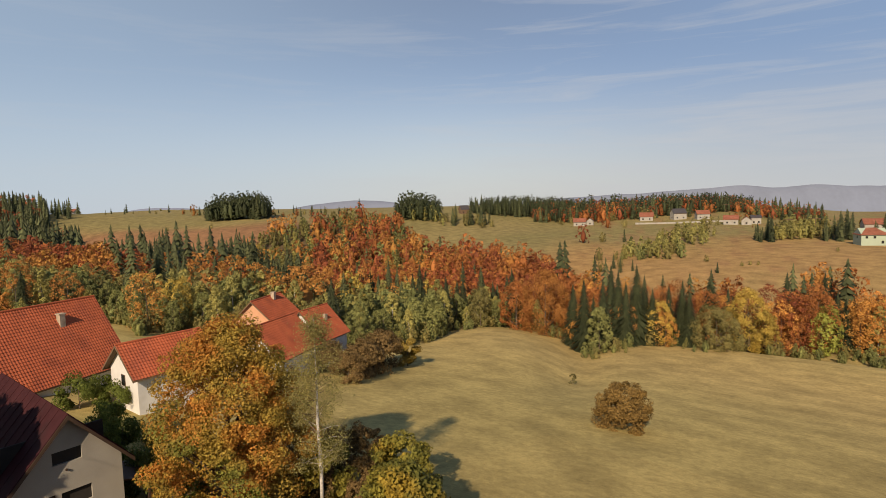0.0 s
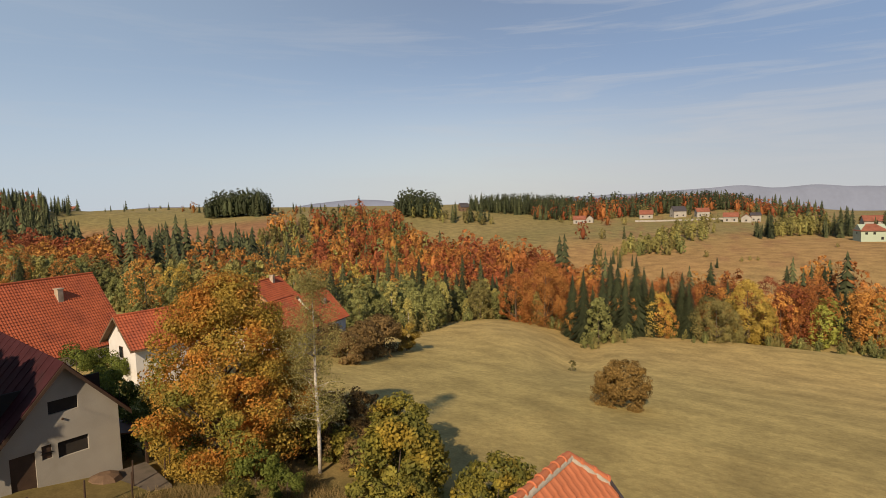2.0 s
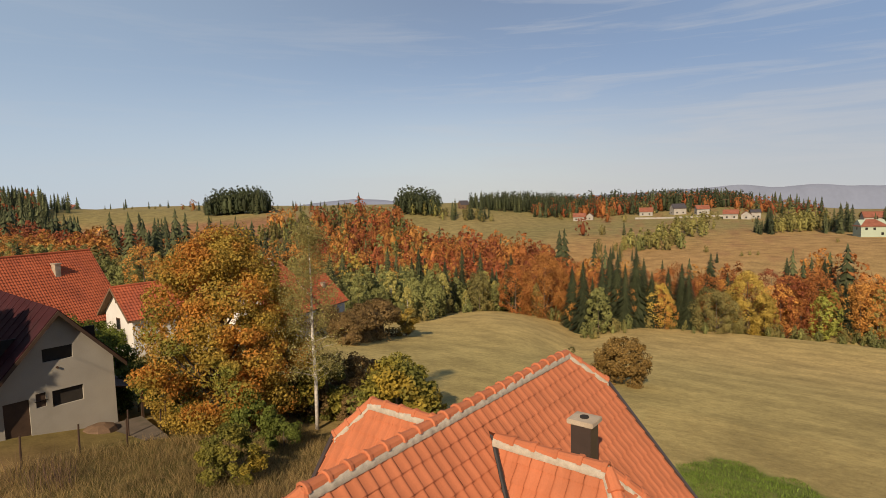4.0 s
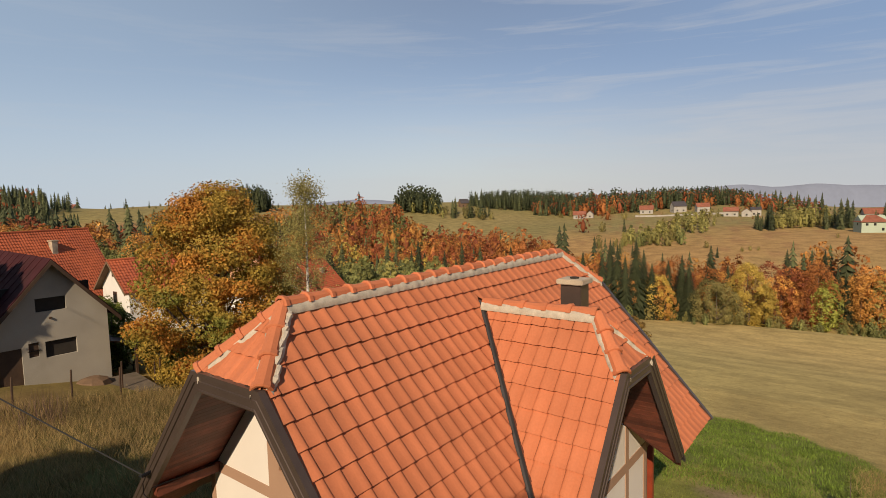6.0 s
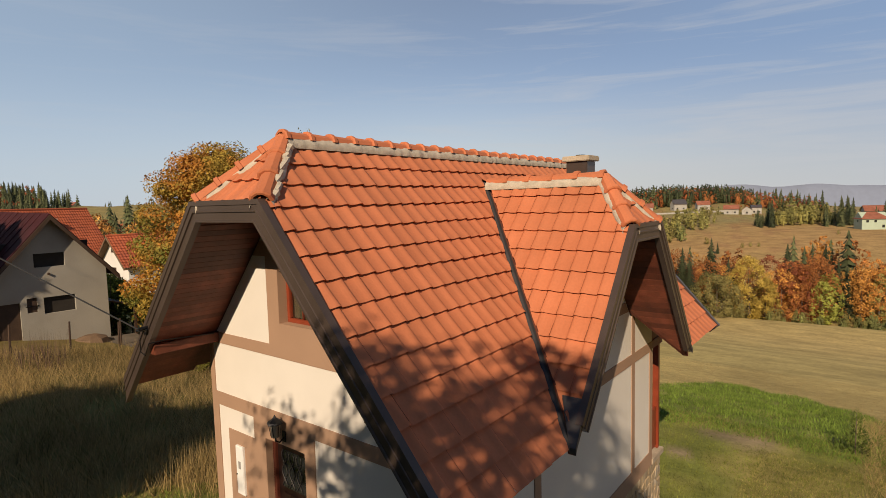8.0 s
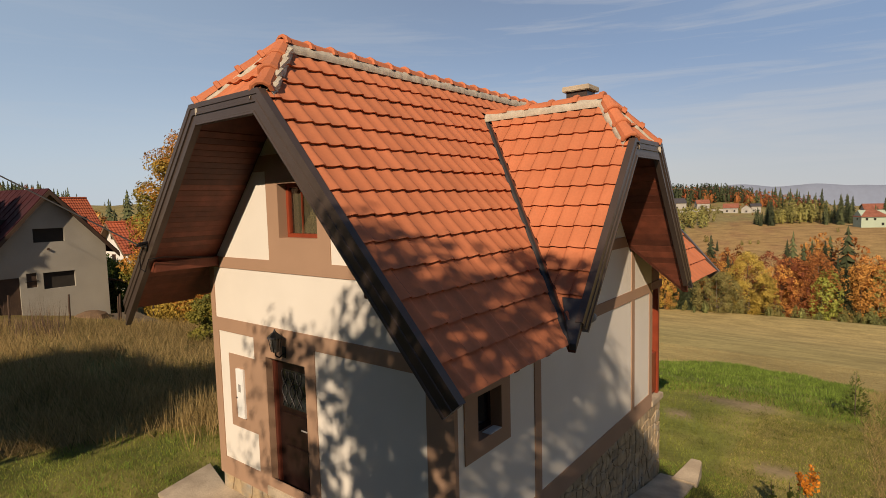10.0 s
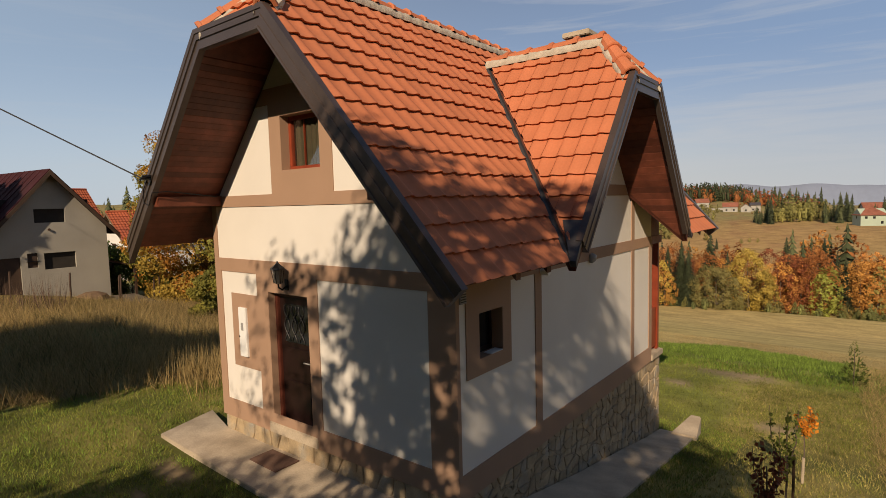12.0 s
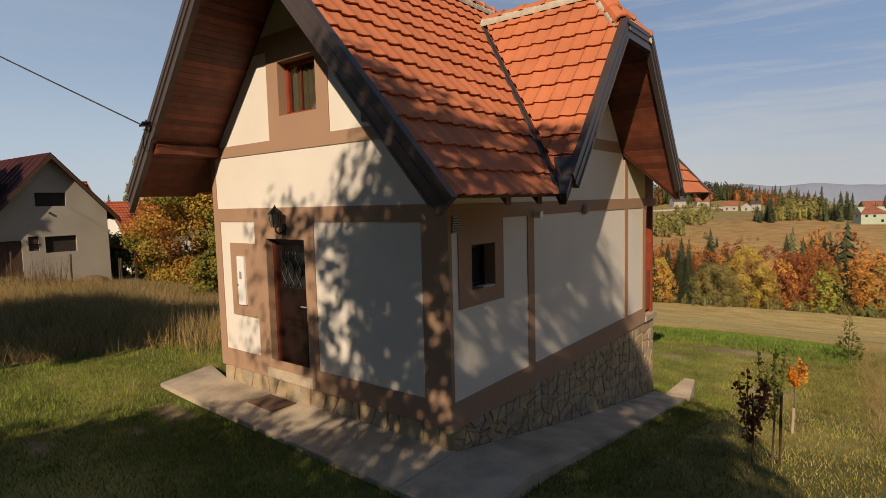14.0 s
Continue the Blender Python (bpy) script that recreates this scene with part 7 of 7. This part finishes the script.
grove("meadow_copse", 355, 385, 0.575, 0.60, 6, (("spruce", 1.0),), 0.72, 15)
grove("meadow_copse", 365, 400, 0.60, 0.70, 7, (("birch", 0.72), ("spruce", 0.08), ("olive", 0.2)), 1.05, 8)
grove("meadow_copse", 350, 385, 0.70, 0.75, 7, (("spruce", 0.75), ("olive", 0.25)), 0.8, 16)
grove("meadow_copse", 345, 375, 0.79, 0.86, 8, (("spruce", 1.0),), 0.62, 9)
grove("meadow_copse", 318, 352, 0.33, 0.445, 6.5, (("birch", 0.7), ("willow", 0.15), ("olive", 0.15)), 0.8, 10)
grove("meadow_copse", 360, 430, 0.40, 0.49, 9, (("birch", 0.8), ("olive", 0.2)), 0.9, 11)
grove("meadow_copse", 290, 330, 0.22, 0.33, 15, (("olive", 0.5), ("birch", 0.3), ("spruce", 0.2)), 0.55, 12)
grove("hill_trees", 640, 720, -0.30, -0.15, 20, (("spruce", 0.5), ("beech_rust", 0.25), ("olive", 0.25)), 0.55, 13)
grove("hill_trees", 760, 800, -0.60, -0.40, 30, (("spruce", 0.5), ("olive", 0.5)), 0.5, 17)
rng = np.random.default_rng(21)
for k in range(90):
    a, b = ((700, 110), (570, 142), (575, 154), (586, 217), (575, 246), (560, 264), (506, 265), (500, 276), (505, 287), (390, 306))[k % 10]
    uu, vv = a + rng.uniform(-30, 34), b + rng.uniform(-17, 17)
    if abs(uu - a) < 9 and abs(vv - b) < 9:
        continue
    near = uu < a
    heap("hill_trees", ("spruce", "olive", "beech_rust", "birch", "olive")[k % 5], *plan(uu, vv), (0.16 if near else 0.55) * rng.uniform(0.7, 1.3), rng)
rng = np.random.default_rng(20)
for s, u, kind, k in ((-0.66, 800, "spruce", 1.25), (-0.572, 840, "spruce", 0.85), (-0.60, 860, "spruce", 0.5), (-0.51, 880, "olive", 0.5), (-0.45, 700, "beech_orange", 0.9), (-0.44, 705, "spruce", 0.7), (-0.47, 720, "beech_rust", 0.55),
                      (-0.15, 575, "spruce", 1.05), (0.255, 400, "beech_red", 0.95), (0.29, 400, "olive", 0.7), (0.33, 395, "spruce", 0.55), (0.31, 300, "spruce", 0.4), (0.345, 290, "spruce", 0.35), (0.48, 300, "olive", 0.4), (0.50, 270, "spruce", 0.3),
                      (0.545, 280, "olive", 0.25), (0.56, 282, "olive", 0.25), (0.575, 280, "olive", 0.22), (0.05, 560, "spruce", 1.0), (0.07, 555, "spruce", 1.15), (0.30, 520, "beech_rust", 0.8), (0.33, 520, "olive", 0.8), (0.50, 500, "olive", 0.6), (-0.42, 560, "olive", 0.45), (-0.50, 560, "olive", 0.4),
                      (-0.68, 560, "beech_rust", 0.7), (-0.48, 500, "beech_rust", 0.5), (0.60, 420, "spruce", 0.5), (0.72, 300, "olive", 0.25)):
    x, y = plan(u, s * u)
    heap("hill_trees", kind, x, y, k, rng)
TITLE = {"edge": "low bushes along the edge of the wood", "valley": "mixed autumn wood in the valley", "pine_grove": "dense pine grove on the hilltop", "middle_grove": "pine and birch grove beside a meadow", "left_wood": "dark spruce wood on the hillside",
         "ridge_wood": "spruce and beech wood along the ridge", "meadow_copse": "open birch copse on the meadow", "hill_trees": "scattered trees on the far meadows"}
for (key, kind), (vs, fs, n, tones) in heaps.items():
    ob = new(kind.split("_")[0] + "_trees", raw_mesh("wood", np.concatenate(vs), np.concatenate(fs), LEAF[kind]))
    tagged(ob, TITLE[key] + ", " + {"lime": "yellow-green limes", "birch": "pale green birches", "willow": "soft green willows", "olive": "olive-brown trees", "spruce": "dark spruces", "pine": "green pines", "gold": "golden trees", "beech_orange": "orange beeches", "beech_rust": "rust-brown beeches", "beech_red": "red beeches"}[kind], "wood", kind="stuff")
    own = ob.data.attributes.new("tone", "FLOAT", "POINT")
    own.data.foreach_set("value", np.concatenate(tones))

# grass
def blades(name, n, area, keep, low, high, lean, width, colours, label, seed, clump=0.0):
    rng = np.random.default_rng(seed)
    x = rng.uniform(area[0], area[1], n)
    y = rng.uniform(area[2], area[3], n)
    if clump:
        k = rng.integers(0, max(1, n // 14), n)
        x = x[k] + rng.normal(size=n) * clump
        y = y[k] + rng.normal(size=n) * clump
    ok = keep(x, y)
    x, y = x[ok], y[ok]
    n = len(x)
    z = land(x, y) - 0.01
    h = rng.uniform(low, high, n)
    a = rng.uniform(0, 6.28, n)
    w = width * rng.uniform(0.6, 1.4, n)
    d = lean * h * rng.uniform(0.2, 1.0, n)
    b = rng.uniform(0, 6.28, n)
    p0 = np.stack([x - np.cos(a) * w, y - np.sin(a) * w, z], 1)
    p1 = np.stack([x + np.cos(a) * w, y + np.sin(a) * w, z], 1)
    p2 = np.stack([x + np.cos(b) * d, y + np.sin(b) * d, z + h], 1)
    v = np.stack([p0, p1, p2], 1).reshape(-1, 3)
    tagged(new(name, raw_mesh(name, v, np.arange(3 * n).reshape(-1, 3), colours)), label, "grass", kind="stuff")


STRAW = leafy("straw_blades", (0.37, 0.265, 0.115), vary=0.4)
DEADGRASS = leafy("withered_blades", (0.17, 0.14, 0.05), vary=0.45)
TURF = leafy("turf_blades", (0.205, 0.22, 0.044), vary=0.38, through_light=0.2, scale=1.1, broad=0.55)
OFF = lambda x, y: ~((x > -5.62) & (x < 1.0 - 0.035 * y) & (y > -0.92) & (y < 7.6))
LAWN = lambda x, y: OFF(x, y) & (y < lawn_rim(x) + np.sin(x * 2.3) * 0.6) & (np.random.default_rng(len(x)).random(len(x)) > 1.15 * bare(x, y)) & (x > -8.3 + 0.7 * np.minimum(y, 4)) & (x < 4.8)
DRY = lambda x, y: (x < -7.9 + 0.7 * np.minimum(y, 4)) & (x - 0.2 * y < -6.6) & ~((x < -24) & (y < 9) & (y > 0.5))
GREENTURF = leafy("green_turf_blades", (0.145, 0.21, 0.036), vary=0.38, through_light=0.2, scale=1.6, broad=0.5)
NEAR = lambda x, y: LAWN(x, y) & (y < 8.5)
TANTURF = leafy("tan_turf_blades", (0.36, 0.295, 0.095), vary=0.45, through_light=0.2, scale=1.1, broad=0.5)
RIGHT = lambda x, y: LAWN(x, y) & (x > 0.9)
blades("lawn_grass", 150000, (-9, 5, -4.5, 8.5), lambda x, y: NEAR(x, y) & (x < 1.6), 0.03, 0.085, 0.9, 0.006, TURF, "short yellow-green lawn grass", 1)
blades("lawn_grass", 90000, (-9, 5, -4.5, 8.5), lambda x, y: NEAR(x, y) & (x < 1.6), 0.03, 0.10, 0.9, 0.006, GREENTURF, "fresh green blades among the lawn grass", 6, 0.09)
blades("lawn_grass", 34000, (0.6, 5, -4.5, 15), RIGHT, 0.03, 0.085, 0.9, 0.007, TANTURF, "short yellowed lawn grass beside the saplings", 10)
blades("lawn_grass", 18000, (0.6, 5, -4.5, 15), RIGHT, 0.03, 0.09, 0.9, 0.007, TURF, "green blades among the yellowed grass", 11, 0.12)
blades("lawn_grass", 40000, (-8, 5, 8.5, 18), lambda x, y: LAWN(x, y) & (y >= 8.5), 0.03, 0.10, 0.9, 0.010, TURF, "short yellow-green lawn grass beyond the cottage", 7)
blades("lawn_grass", 42000, (-6, 4.4, 16, 35), LAWN, 0.05, 0.19, 0.8, 0.016, GREENTURF, "longer bright green grass at the lawn's far edge", 8, 0.22)
blades("dry_grass", 100000, (-28, -7.5, -8, 14), DRY, 0.12, 0.62, 0.95, 0.007, STRAW, "tall dry straw-coloured meadow grass", 2, 0.16)
blades("dry_grass", 22000, (-28, -7.5, -8, 14), DRY, 0.1, 0.5, 0.9, 0.012, DEADGRASS, "brown-green undergrowth among the dry grass", 12, 0.25)
blades("dry_grass", 700, (-8.8, -6.6, 0.4, 2.6), lambda x, y: x > -9, 0.35, 0.85, 0.4, 0.006, STRAW, "clump of tall dry reed-like grass beside the cottage", 3, 0.2)
blades("dry_grass", 160, (-22.5, -20.5, 1.0, 2.6), lambda x, y: x > -30, 0.8, 1.6, 0.3, 0.010, TWIG, "dead brown weed stalks in the meadow", 9, 0.25)
blades("dry_grass", 24000, (3.4, 7.5, 7, 24), lambda x, y: x > 3.9 - 0.05 * (y - 7), 0.08, 0.46, 1.3, 0.004, STRAW, "tall dry grass at the edge of the lawn", 4, 0.25)
blades("field_grass", 30000, (-22, 10, 24, 44), lambda x, y: y > lawn_rim(x), 0.03, 0.09, 1.2, 0.012, STRAW, "cut straw-coloured hay stubble", 5)
